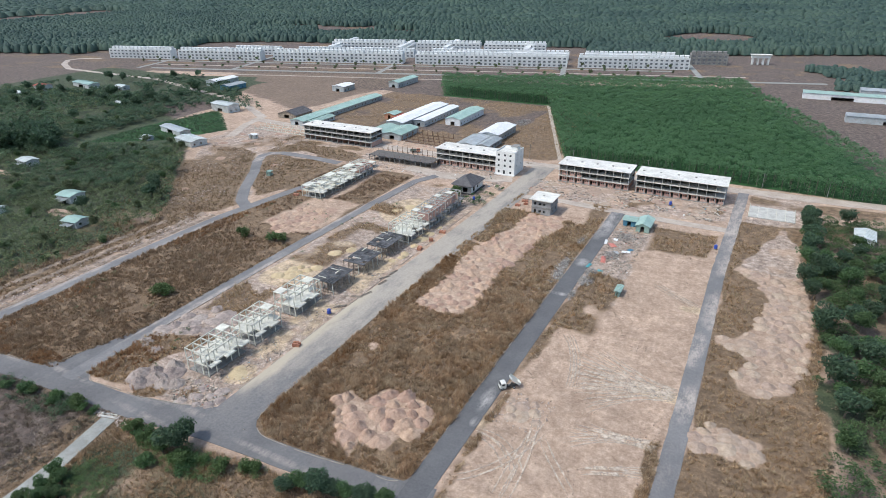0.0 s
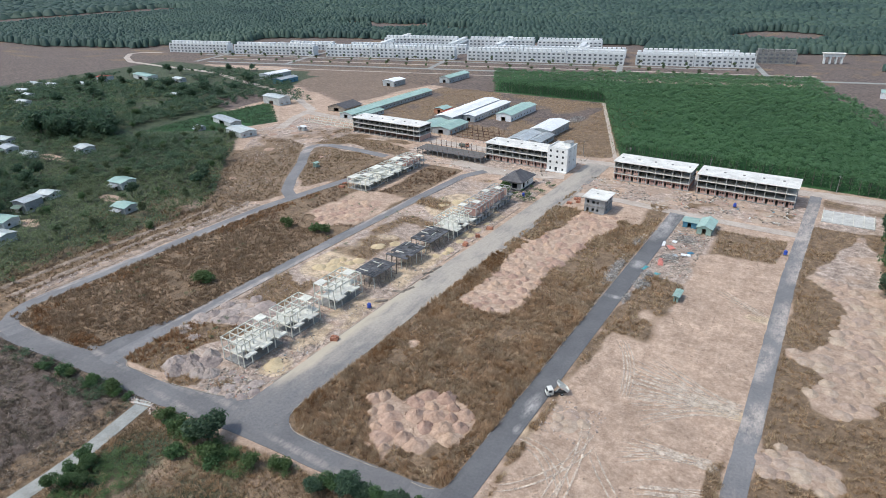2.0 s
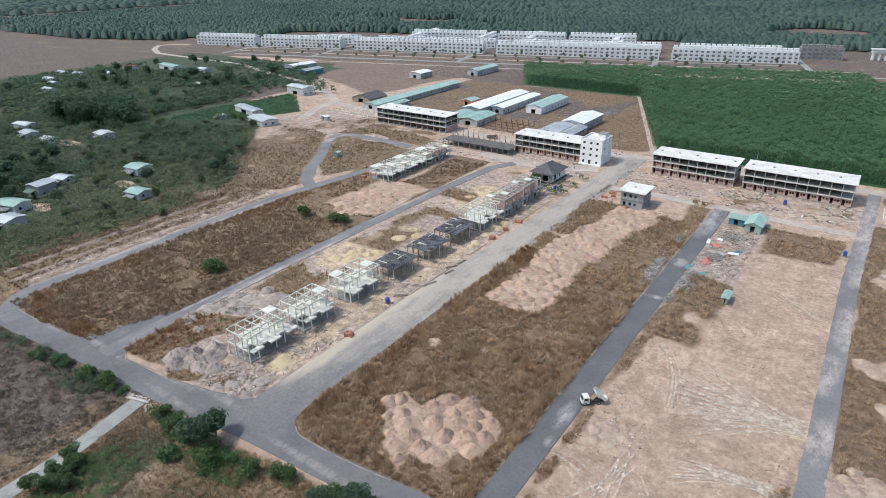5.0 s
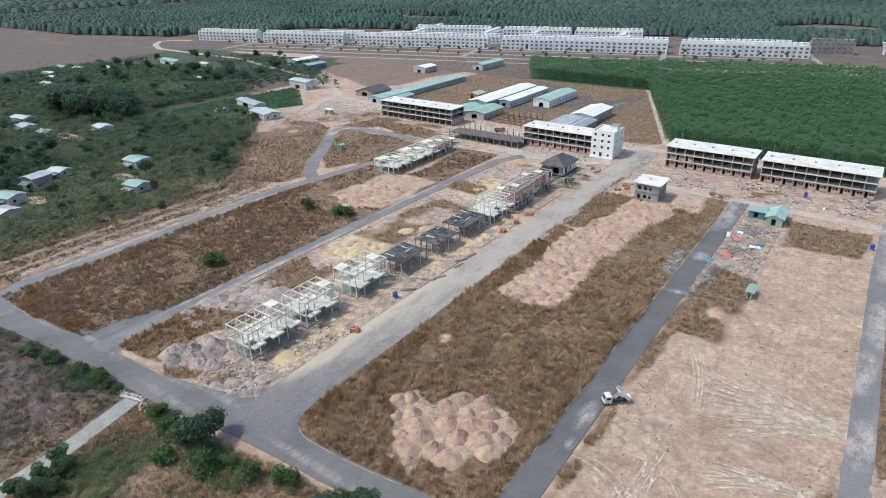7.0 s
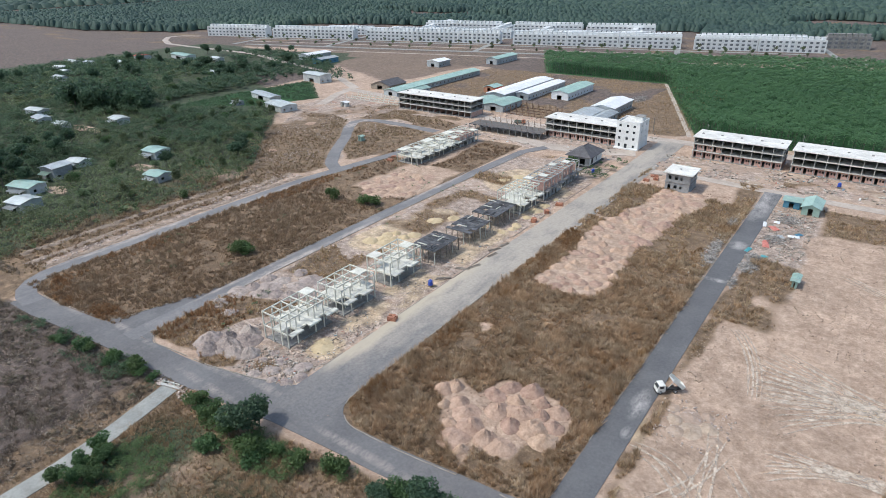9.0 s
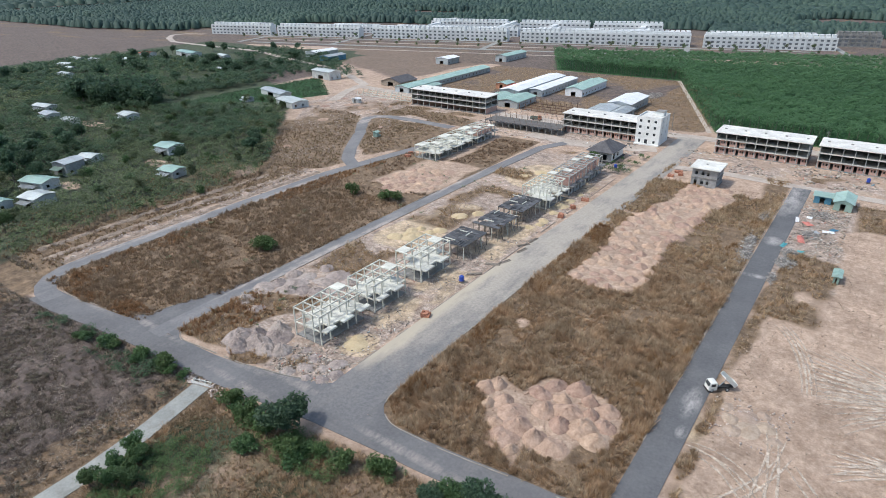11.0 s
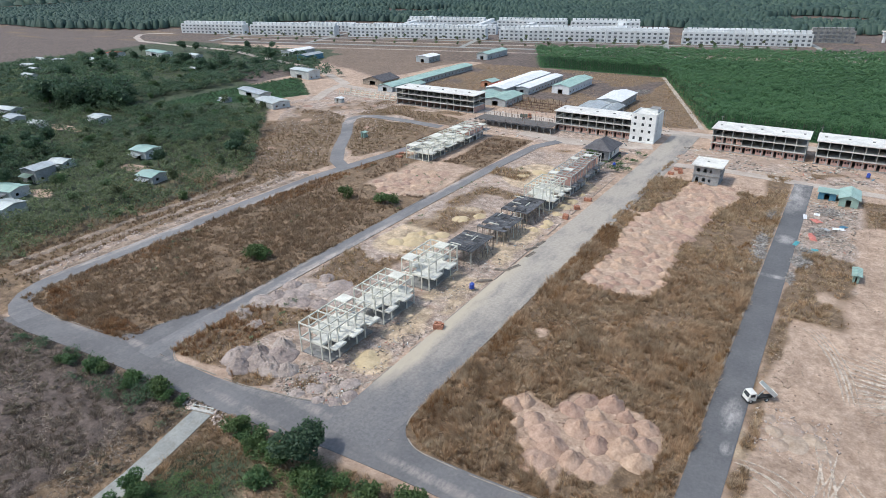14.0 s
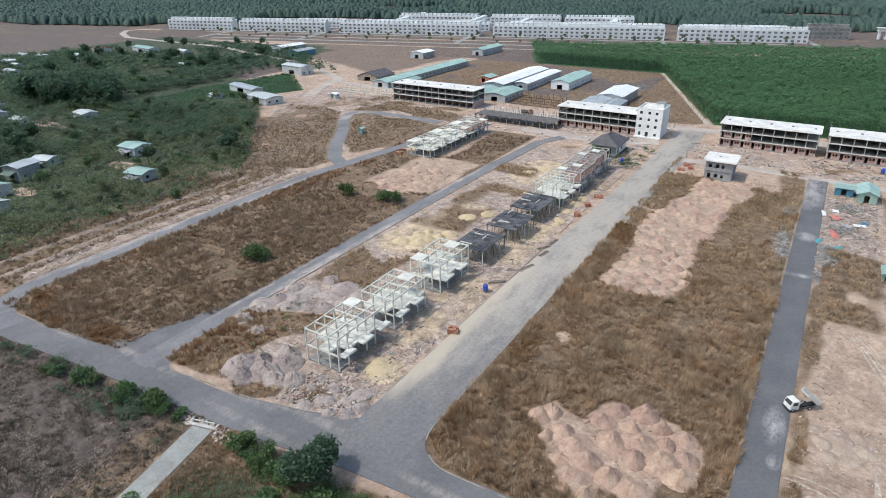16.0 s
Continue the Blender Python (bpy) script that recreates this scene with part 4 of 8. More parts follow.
def white_end_house(x0, y0):
    w, d, h = 10.5, 12.0, 12.2
    ob = thing("end_house", "finished white four-storey end house with small windows", "building", "", Matrix.Translation((x0, y0, 0)))
    holes = [(c, c + 1.1, z, z + 1.1) for z in (4.2, 7.1, 9.8) for c in (1.2, 4.6, 7.6)] + [(4.2, 5.5, 0.2, 2.4), (1.4, 2.4, 0.9, 2.3), (7.8, 8.8, 0.9, 2.0)]
    part("front_wall", wall_with_holes(w, h, 0.25, holes), M_WHITE, ob)
    side = part("side_wall", wall_with_holes(d, h, 0.25, [(c, c + 0.9, z, z + 1.1) for z in (4.2, 7.1, 9.8) for c in (2.5, 8.0)]), M_WHITE, ob)
    side.matrix_basis = Matrix.Translation((w, 0.26, 0)) @ Matrix.Rotation(radians(90), 4, "Z")
    part("side_wall", boxes((0, 0.25, 0.26, d, 0, h)), M_WHITE, ob)
    part("back_wall", boxes((0.26, w - 0.26, d, d + 0.25, 0, h)), M_WHITE, ob)
    for z in (0.1, 3.6, 7.0, 10.2):
        part("floor_slab", boxes((0.26, w - 0.26, 0.26, d - 0.02, z - 0.15, z)), M_GREYCON, ob)
    part("roof", boxes((0.26, w - 0.26, 0.26, d - 0.02, h - 0.9, h - 0.7)), M_ROOFTOP, ob)
    for x, y, s in ((6.0, 6.5, 3.2),):
        part("stair_head", soft(boxes((x, x + s, y, y + s + 1, h - 0.7, h + 1.2)), 0.05), M_WHITE, ob)
        part("stair_roof", soft(boxes((x - 0.3, x + s + 0.3, y - 0.3, y + s + 1.3, h + 1.22, h + 1.45)), 0.03), M_GREYCON, ob)
    src = None
    for (a, b, c, e) in holes:
        if src is None:
            src = part("window_pane", boxes((0.0, 1.1, 0.15, 0.19, 0, 1.1)), M_GLASS, ob, "dark window glass")
            src.matrix_basis = Matrix.Translation((a, 0, c))
        else:
            same_part(src, "window_pane", ob, Matrix.Translation((a, 0, c)) @ Matrix.Diagonal(((b - a) / 1.1, 1, (e - c) / 1.1, 1)))
    part("plinth", soft(boxes((-0.2, w + 0.3, -0.8, -0.02, -0.2, 0.5)), 0.03), M_WHITE, ob, "white ledge at the foot")


white_end_house(-95.4, 266.5)


def square_house(x0, y0):
    ob = thing("site_house", "two-storey grey rendered house with white flat roof", "house", "", Matrix.Translation((x0, y0, 0)))
    w, d = 8.6, 9.5
    for k, z in enumerate((0.1, 3.4)):
        f = part("wall", wall_with_holes(w, 3.1, 0.2, [(1.0, 2.0, 0.1 if k == 0 else 0.9, 2.2), (3.2, 4.3, 0.9, 2.2), (5.2, 6.0, 0.9, 2.0)]), M_PLASTER, ob)
        f.matrix_basis = Matrix.Translation((0, 0, z))
        f = part("wall", wall_with_holes(d - 0.2, 3.1, 0.2, [(2.0, 3.2, 0.9, 2.1), (6.0, 7.2, 0.9, 2.1)]), M_PLASTER, ob)
        f.matrix_basis = Matrix.Translation((w, 0.21, z)) @ Matrix.Rotation(radians(90), 4, "Z")
        part("wall", boxes((0, 0.2, 0.21, d, z, z + 3.1)), M_PLASTER, ob)
        part("wall", boxes((0.21, w - 0.21, d - 0.2, d, z, z + 3.1)), M_PLASTER, ob)
        part("floor_slab", soft(boxes((-0.25, w + 0.25, -0.25, d + 0.25, z - 0.25, z - 0.01)), 0.03), M_GREYCON, ob)
    part("inner_wall", boxes((0.22, w - 0.22, 4.0, 4.2, 0.1, 6.4)), M_PLASTER, ob)
    part("roof", soft(boxes((-1.0, w + 0.9, -1.0, d + 0.8, 6.55, 6.85)), 0.05), M_ROOFTOP, ob, "white overhanging roof slab")
    part("roof_rim", boxes((-0.9, w + 0.8, -0.9, -0.75, 6.86, 7.0), (-0.9, w + 0.8, d + 0.55, d + 0.7, 6.86, 7.0)), M_ROOFTOP, ob)
    part("roof_hatch", soft(boxes((3.2, 4.0, 5.0, 5.8, 6.85, 7.05)), 0.03), M_GREYCON, ob)


square_house(-59.3, 223.0)


def pavilion(x0, x1, y0, y1):
    ob = thing("pavilion", "low house with dark tiled hip roof among shrubs", "house", "", Matrix.Translation((x0, y0, 0)))
    w, d = x1 - x0, y1 - y0
    part("base", soft(boxes((-0.8, w + 0.8, -0.8, d + 0.8, -0.2, 0.45)), 0.05), M_DARKBOARD, ob)
    f = part("wall", wall_with_holes(w, 3.6, 0.2, [(1.5, 3.5, 0.2, 2.6), (5.0, 7.5, 0.2, 2.6)]), M_PLASTER, ob)
    f.matrix_basis = Matrix.Translation((0, 0, 0.45))
    f = part("wall", wall_with_holes(d - 0.2, 3.6, 0.2, [(2.0, 4.0, 0.2, 2.6), (6.5, 8.0, 0.8, 2.4)]), M_WHITE, ob)
    f.matrix_basis = Matrix.Translation((w, 0.21, 0.45)) @ Matrix.Rotation(radians(90), 4, "Z")
    part("wall", boxes((0, 0.2, 0.21, d, 0.45, 4.05)), M_PLASTER, ob)
    part("wall", boxes((0.21, w - 0.21, d - 0.2, d, 0.45, 4.05)), M_PLASTER, ob)
    bm = bmesh.new()
    e = 1.1
    lo = [bm.verts.new(c) for c in ((-e, -e, 3.95), (w + e, -e, 3.95), (w + e, d + e, 3.95), (-e, d + e, 3.95))]
    mid = [bm.verts.new((c.co.x, c.co.y, 4.12)) for c in lo]
    r = w / 2 * 0.85
    a, b = bm.verts.new((w / 2, r, 7.3)), bm.verts.new((w / 2, d - r, 7.3))
    for i in range(4):
        j = (i + 1) % 4
        bm.faces.new((lo[i], lo[j], mid[j], mid[i]))
    bm.faces.new((mid[0], mid[1], a))
    bm.faces.new((mid[1], mid[2], b, a))
    bm.faces.new((mid[2], mid[3], b))
    bm.faces.new((mid[3], mid[0], a, b))
    bm.faces.new(lo[::-1])
    part("roof", bm, M_TILE, ob, "dark grey tiled hip roof")
    part("ridge", boxes((w / 2 - 0.12, w / 2 + 0.12, r - 0.2, d - r + 0.2, 7.25, 7.42)), M_TILE, ob)


pavilion(-102.4, -93.0, 232.5, 245.5)


def villa_frame(y0, bays, step, label, top=True, brick=False, x0=-105.0, x1=-95.0, gap_bays=(), group="villa shells", levels=(0.25, 3.6, 7.1), tie=M_CONCRETE, roof_decks=()):
    """A bare concrete frame of two storeys: posts, beams, a floor deck and balconies towards the street."""
    ob = thing("villa_frame", label, "building frame", group, Matrix.Translation((x0, y0, 0)))
    w = x1 - x0
    xs = [0.15, w * 0.36, w * 0.72, w - 0.15]
    ys = [0.15 + i * step for i in range(bays + 1)]
    g, f1, f2 = levels
    length = ys[-1] + 0.15
    part("ground_slab", soft(boxes((0.3, w - 0.3, 0.2, length - 0.2, -0.2, g)), 0.03), M_GREYCON, ob)
    for i, y in enumerate(ys):
        for j, x in enumerate(xs):
            if brick and j == 3:
                unit("column", tie, ob, x - 0.12, x + 0.12, y - 0.12, y + 0.12, 0.0, f2)
            elif not (j == 3 and i % 3 == 2 and not brick):
                unit("column", tie, ob, x - 0.12, x + 0.12, y - 0.12, y + 0.12, 0.0, f2 if top else f1)
        for a, b in zip(xs, xs[1:]):
            unit("beam", tie, ob, a + 0.12, b - 0.12, y - 0.10, y + 0.10, f1 - 0.35, f1 - 0.03)
            if top:
                unit("roof_beam", tie, ob, a + 0.12, b - 0.12, y - 0.10, y + 0.10, f2 - 0.3, f2)
    for j, x in enumerate(xs):
        for a, b in zip(ys, ys[1:]):
            unit("beam", tie, ob, x - 0.10, x + 0.10, a + 0.12, b - 0.12, f1 - 0.36, f1 - 0.04)
            if top:
                unit("roof_beam", tie, ob, x - 0.10, x + 0.10, a + 0.12, b - 0.12, f2 - 0.3, f2 - 0.01)
    for i, (a, b) in enumerate(zip(ys, ys[1:])):
        lo, hi = xs[1] if (i, 0) in gap_bays else 0.02, xs[2] if (i, 2) in gap_bays else w
        part("deck", boxes((lo, hi, a, b, f1 - 0.02, f1 + 0.12)), M_CONCRETE if not brick else M_GREYCON, ob)
        for j, (c, d) in enumerate(zip(xs, xs[1:])):
            if (i, j) in roof_decks:
                part("roof_deck", boxes((c + 0.1, d - 0.1, a + 0.1, b - 0.1, f2 - 0.12, f2 - 0.02)), M_CONCRETE, ob)
        if i % 2 == 0:
            part("balcony", soft(boxes((w + 0.0, w + 1.4, a + 0.1, b + 0.8, f1 - 0.25, f1 + 0.08)), 0.02), M_CONCRETE if not brick else M_GREYCON, ob)
    if brick:
        for i, (a, b) in enumerate(zip(ys, ys[1:])):
            for z0, z1 in ((g, f1 - 0.37), (f1 + 0.14, f2 - 0.32)):
                h = z1 - z0
                if random.random() < 0.85:
                    p = part("brick_wall", wall_with_holes(b - a - 0.3, h, 0.15, [(0.7, 1.7, 0, 2.2)] if i % 2 else [(0.9, 2.1, 0.8, 2.1)]), M_BRICK if z0 > 1 else M_PLASTER, ob)
                    p.matrix_basis = Matrix.Translation((w - 0.1, a + 0.15, z0)) @ Matrix.Rotation(radians(90), 4, "Z")
        for i, y in enumerate(ys):
            if i % 2 == 0:
                for a, b in zip(xs[1:], xs[2:]):
                    unit("cross_wall", M_BRICK, ob, a + 0.13, b - 0.13, y - 0.07, y + 0.07, f1 + 0.13, f2 - 0.32)
        unit("end_wall", M_BRICK, ob, xs[1] + 0.15, w - 0.3, 0.08, 0.22, f1 + 0.14, f2 - 0.32)
    return ob


villa_frame(74.3, 5, 2.70, "bare white concrete villa frame with open deck", x0=-103, x1=-94.9, gap_bays={(0, 0), (0, 2), (4, 0)}, roof_decks={(4, 0)})
villa_frame(91.0, 4, 2.85, "bare white concrete villa frame beside rubble", x0=-102.8, x1=-94.5, gap_bays={(0, 2), (3, 0)}, roof_decks={(3, 1)})
villa_frame(108.8, 4, 3.2, "bare concrete villa frame with an extra roof deck", x0=-102.8, x1=-94.5, gap_bays={(0, 0), (3, 2), (1, 1)}, roof_decks={(3, 1), (0, 0)})
villa_frame(171.5, 5, 2.75, "bare white concrete villa frame with posts", x0=-100.2, x1=-91.0, gap_bays={(0, 0), (2, 2)})
villa_frame(187.6, 5, 2.75, "concrete villa frame partly walled in brick", brick=True, x0=-99.2, x1=-90.6, tie=M_SLABEDGE, gap_bays={(1, 0), (3, 1)}, roof_decks={(0, 0), (2, 1)})
villa_frame(203.6, 5, 2.9, "concrete villa frame walled in pink brick", brick=True, x0=-99.2, x1=-91.2, tie=M_SLABEDGE, gap_bays={(1, 0)}, roof_decks={(1, 0), (3, 1)})
for k in range(3):
    villa_frame(196.0 + k * 16.0, 5, 2.95, "low white concrete villa frame with brick base", group="villa shells by the west road", x0=-164.5, x1=-153.5, gap_bays={(1, 1), (3, 0)}, levels=(0.25, 3.2, 5.4), brick=(k == 2), roof_decks={(0, 0), (1, 0), (2, 1), (4, 2)})


def formwork_deck(x0, y0, length, label):
    """A slab being cast: dark boards on joists and many props."""
    ob = thing("formwork_deck", label, "formwork", "formwork decks", Matrix.Translation((x0, y0, 0)))
    rnd = random.Random(int(y0))
    w = 9.0
    src = None
    nx, ny = 5, int(length / 1.5)
    for i in range(nx):
        for j in range(ny):
            if rnd.random() < 0.05:
                continue
            m = Matrix.Translation((0.9 + i * 1.8 + rnd.uniform(-0.05, 0.05), 0.75 + j * 1.5 + rnd.uniform(-0.05, 0.05), 4.0 + rnd.uniform(-0.03, 0.06))) @ Matrix.Rotation(rnd.uniform(-0.03, 0.03), 4, "Z")
            if src is None:
                src = part("board", soft(boxes((-0.87, 0.87, -0.72, 0.72, -0.03, 0.03)), 0.01), M_DARKBOARD, ob)
                src.matrix_basis = m
            else:
                same_part(src, "board", ob, m)
    for j in range(int(length / 3) + 1):
        y = min(0.2 + j * 3.0, length - 0.2)
        unit("joist", M_WOOD, ob, 0.0, w, y - 0.06, y + 0.06, 3.78, 3.96)
        for i in range(5):
            x = 0.3 + i * 2.1
            lean = rnd.uniform(-0.12, 0.12)
            p = unit("prop", M_WOOD if rnd.random() < 0.6 else M_CONCRETE, ob, x - 0.09, x + 0.09, y - 0.09, y + 0.09, -0.05, 3.79)
            p.matrix_basis = p.matrix_basis @ Matrix.Rotation(0, 4, "X")
    for i in range(4):
        x = 0.2 + i * 2.8
        unit("bearer", M_WOOD, ob, x - 0.06, x + 0.06, 0.0, length, 3.60, 3.775)
    for i in range(5):
        y = rnd.uniform(1, length - 1)
        bm = bmesh.new()
        tube(bm, (w - 0.5, y, 3.7), (w + rnd.uniform(0.5, 1.8), y + rnd.uniform(-1, 1), -0.05), 0.07, 0.07)
        part("brace", bm, M_WOOD, ob)
    for i in range(8):
        x, y = rnd.uniform(0.5, w - 0.8), rnd.uniform(0.5, length - 1.0)
        p = part("beam_form", boxes((-1.6, 1.6, -0.12, 0.12, 0, 0.22)), M_DARKBOARD if i % 3 else M_CONCRETE, ob)
        p.matrix_basis = Matrix.Translation((x, y, 4.07)) @ Matrix.Rotation(radians(90) * (i % 2), 4, "Z")


formwork_deck(-101.6, 125.6, 12.5, "dark formwork deck on timber props")
formwork_deck(-100.4, 141.6, 13.0, "dark formwork deck with leaning braces")
formwork_deck(-100.8, 157.0, 13.5, "dark weathered formwork deck on props")


def steel_yard(x0, x1, y0, y1):
    ob = thing("column_field", "dark unfinished ground-floor slab with rusty starter posts", "building frame", "", Matrix.Translation((x0, y0, 0)))
    w, d = x1 - x0, y1 - y0
    part("deck", soft(boxes((0, w, 0, d * 0.5, 2.9, 3.05)), 0.03), M_DARKSHELL, ob)
    n = int(w / 3.2)
    for i in range(n + 1):
        x = 0.2 + i * (w - 0.4) / n
        for y in (0.2, d * 0.25, d * 0.48):
            unit("column", M_GREYCON, ob, x - 0.12, x + 0.12, y - 0.12, y + 0.12, -0.05, 2.9)
            unit("starter_bar", M_RUST, ob, x - 0.05, x + 0.05, y - 0.05, y + 0.05, 3.15, 4.3)
        for y in (d * 0.7, d * 0.98):
            unit("post", M_RUST, ob, x - 0.07, x + 0.07, y - 0.07, y + 0.07, -0.05, 3.6)
        unit("edge_beam", M_DARKBOARD, ob, max(0.0, x - 1.0), min(w, x + 1.0), -0.25, -0.02, 2.6, 3.0)


steel_yard(-169, -129, 259, 279)


def post_field(x0, x1, y0, y1, nx, ny, material=M_CONCRETE, high=2.2, label="rows of pale short concrete posts on a cleared plot"):
    ob = thing("foundation_posts", label, "foundation", "", Matrix.Translation((x0, y0, 0)))
    for i in range(nx):
        for j in range(ny):
            x, y = (x1 - x0) * i / (nx - 1), (y1 - y0) * j / (ny - 1)
            unit("post", material, ob, x - 0.13, x + 0.13, y - 0.13, y + 0.13, -0.1, high)
            if i < nx - 1:
                unit("ground_beam", material, ob, x + 0.15, x + (x1 - x0) / (nx - 1) - 0.15, y - 0.12, y + 0.12, -0.1, 0.3)


post_field(-278, -236, 284, 295, 12, 3)
post_field(-172, -146, 300, 318, 8, 4, M_RUST, 3.2, "rows of rusty steel posts on a cleared plot")


def shed(x0, x1, y0, y1, h, roof, wall, label, rise=1.2, along_y=True, group="", turn=0.0, lean=False):
    """A sheet-metal shed: walls with a door, a ribbed pitched roof with eaves."""
    ob = thing("shed", label, "shed", group, Matrix.Translation((x0, y0, 0)) @ Matrix.Rotation(radians(turn), 4, "Z"))
    w, d = x1 - x0, y1 - y0
    part("wall", wall_with_holes(w, h, 0.15, [(w * 0.35, w * 0.62, 0, min(2.6, h - 0.4))]), wall, ob)
    part("wall", boxes((0, w, d - 0.15, d, 0, h)), wall, ob)
    part("wall", boxes((0, 0.15, 0.16, d - 0.16, 0, h)), wall, ob)
    s = part("wall", wall_with_holes(d - 0.32, h, 0.15, [(k, k + 1.2, 1.0, 2.0) for k in np.arange(1.5, max(2.0, d - 3), 4.5)]), wall, ob)
    s.matrix_basis = Matrix.Translation((w, 0.16, 0)) @ Matrix.Rotation(radians(90), 4, "Z")
    if not along_y:
        w, d = d, w
    for side in ((0,) if lean else (0, 1)):
        bm = bmesh.new()
        e = 0.5
        n = max(6, int(d / 1.2))
        run = (w if lean else w / 2) + e
        zs, xs = (h - rise * e / run, h + rise), (-e, run - e)
        rows = []
        for i in range(n):
            a, b = -e + (d + 2 * e) * i / n, -e + (d + 2 * e) * (i + 1) / n
            q = (b - a) * 0.22
            for y, lift in ((a + 0.01, 0.0), (b - q, 0.0), (b - q + 0.01, 0.05), (b, 0.05)):
                rows.append([bm.verts.new((xs[k], y, zs[k] + lift + t)) for t in (0, 0.07) for k in (0, 1)])
        for r0, r1 in zip(rows, rows[1:]):
            for u, v in ((2, 3), (1, 0), (0, 2), (3, 1)):
                bm.faces.new((r0[u], r0[v], r1[v], r1[u]))
        bm.faces.new([rows[0][k] for k in (0, 1, 3, 2)])
        bm.faces.new([rows[-1][k] for k in (2, 3, 1, 0)])
        bmesh.ops.recalc_face_normals(bm, faces=bm.faces)
        p = part("roof", bm, roof, ob)
        m = Matrix() if side == 0 else Matrix.Translation((w, 0, 0)) @ Matrix.Diagonal((-1, 1, 1, 1))
        if not along_y:
            m = Matrix.Translation((0, w, 0)) @ Matrix.Rotation(radians(-90), 4, "Z") @ m
        p.matrix_basis = m
    if not lean:
        g = w / 2
        for y in (0.0, d - 0.15):
            bm = bmesh.new()
            a = [bm.verts.new(c) for c in ((0.1, y, h), (w - 0.1, y, h), (g, y, h + rise - 0.08))]
            b = [bm.verts.new((c.co.x, y + 0.14, c.co.z)) for c in a]
            bm.faces.new(a)
            bm.faces.new(b[::-1])
            for i in range(3):
                j = (i + 1) % 3
                bm.faces.new((a[j], a[i], b[i], b[j]))
            p = part("gable", bm, wall, ob)
            if not along_y:
                p.matrix_basis = Matrix.Translation((0, w, 0)) @ Matrix.Rotation(radians(-90), 4, "Z")
    return ob


# farm and works sheds behind the back road
shed(-263.5, -252.5, 303, 400, 3.4, M_GREENTIN, M_GREYTIN, "very long green metal roofed shed", 1.1, group="works sheds")
shed(-252.3, -245, 305, 328, 2.8, M_GREENTIN, M_GREYTIN, "green roofed lean-to beside the long shed", 0.9, group="works sheds")
shed(-198.5, -186, 323, 387, 4.8, M_WHITETIN, M_GREYTIN, "long shed with bright white metal roof", 1.0, group="works sheds")
shed(-185.5, -177, 336, 387, 4.0, M_WHITETIN, M_GREYTIN, "lower white metal lean-to along the shed", 0.7, group="works sheds")
shed(-186, -173.5, 300, 322, 3.6, M_GREENTIN, M_GREYTIN, "green roofed workshop shed", 1.2, group="works sheds")
shed(-199, -188, 302, 321, 3.2, M_GREENTIN, M_GREYTIN, "low green roofed workshop", 1.1, group="works sheds")
shed(-215, -207, 346, 356, 3.2, M_GREENTIN, M_ORANGE, "small hut with green roof and orange wall", 1.0, group="works sheds")
shed(-206, -199.5, 340, 352, 2.6, M_REDTILE, M_BRICK, "small red roofed hut", 0.9, group="works sheds")
shed(-167.5, -156.5, 348, 386, 4.4, M_GREENTIN, M_WHITETIN, "pale walled shed with green roof", 1.2, group="works sheds")
shed(-130.5, -117.5, 322, 350, 4.6, M_WHITETIN, M_GREYTIN, "grey shed with white metal roof", 1.2, group="works sheds")
shed(-134, -123, 299, 321, 3.6, M_GREYTIN, M_GREYTIN, "grey metal lean-to workshop", 1.0, group="works sheds")
shed(-122.5, -115, 301, 321, 3.2, M_GREYTIN, M_GREYTIN, "low grey metal workshop", 1.0, group="works sheds")
shed(-311, -299, 412, 428, 4.4, M_WHITETIN, M_GREYTIN, "grey field shed with pale roof", 1.0, group="field sheds")
shed(-276, -266, 447, 481, 4.6, M_GREENTIN, M_GREYTIN, "long grey field shed with green roof", 1.2, group="field sheds")
shed(-434, -421, 386, 413, 4.4, M_WHITETIN, M_GREYTIN, "grey field shed with pale roof", 1.0, group="field sheds")
shed(-405, -394, 375, 395, 4.0, M_GREYTIN, M_BLUETIN, "blue grey field shed", 1.0, group="field sheds")
shed(-286, -270, 316, 334, 3.0, M_TILE, M_WOOD, "dark thatched open shed", 2.6, group="field sheds")
shed(45, 100, 540, 552, 4.5, M_GREENTIN, M_WHITETIN, "very long pale green industrial shed", 1.2, along_y=False, group="east works")
shed(70, 130, 466, 476, 4.5, M_GREYTIN, M_GREYTIN, "long grey industrial shed", 1.2, along_y=False, group="east works")
shed(85, 140, 568, 580, 4.5, M_GREYTIN, M_GREYTIN, "long grey industrial shed", 1.2, along_y=False, group="east works")

# site huts
shed(-14.6, -9.4, 223, 233, 2.8, M_GREENTIN, M_GREENTIN, "green metal site hut", 1.1, group="site huts")
shed(-20.6, -15.6, 227, 232, 2.6, M_GREENTIN, M_BLUETIN, "blue walled site hut with green roof", 0.5, along_y=False, group="site huts")
shed(-9.2, -7.9, 166.5, 171.0, 2.0, M_GREENTIN, M_GREENTIN, "small green metal toilet cabin", 0.2, group="site huts")

shed(-201.2, -199.2, 211.5, 213.3, 2.4, M_GREENTIN, M_GREENTIN, "small green metal cabin in the empty plot", 0.3, group="site huts")
shed(-264, -259.5, 264, 267, 2.4, M_WHITETIN, M_LIME, "small white hut on the earthworks", 0.4, group="site huts")

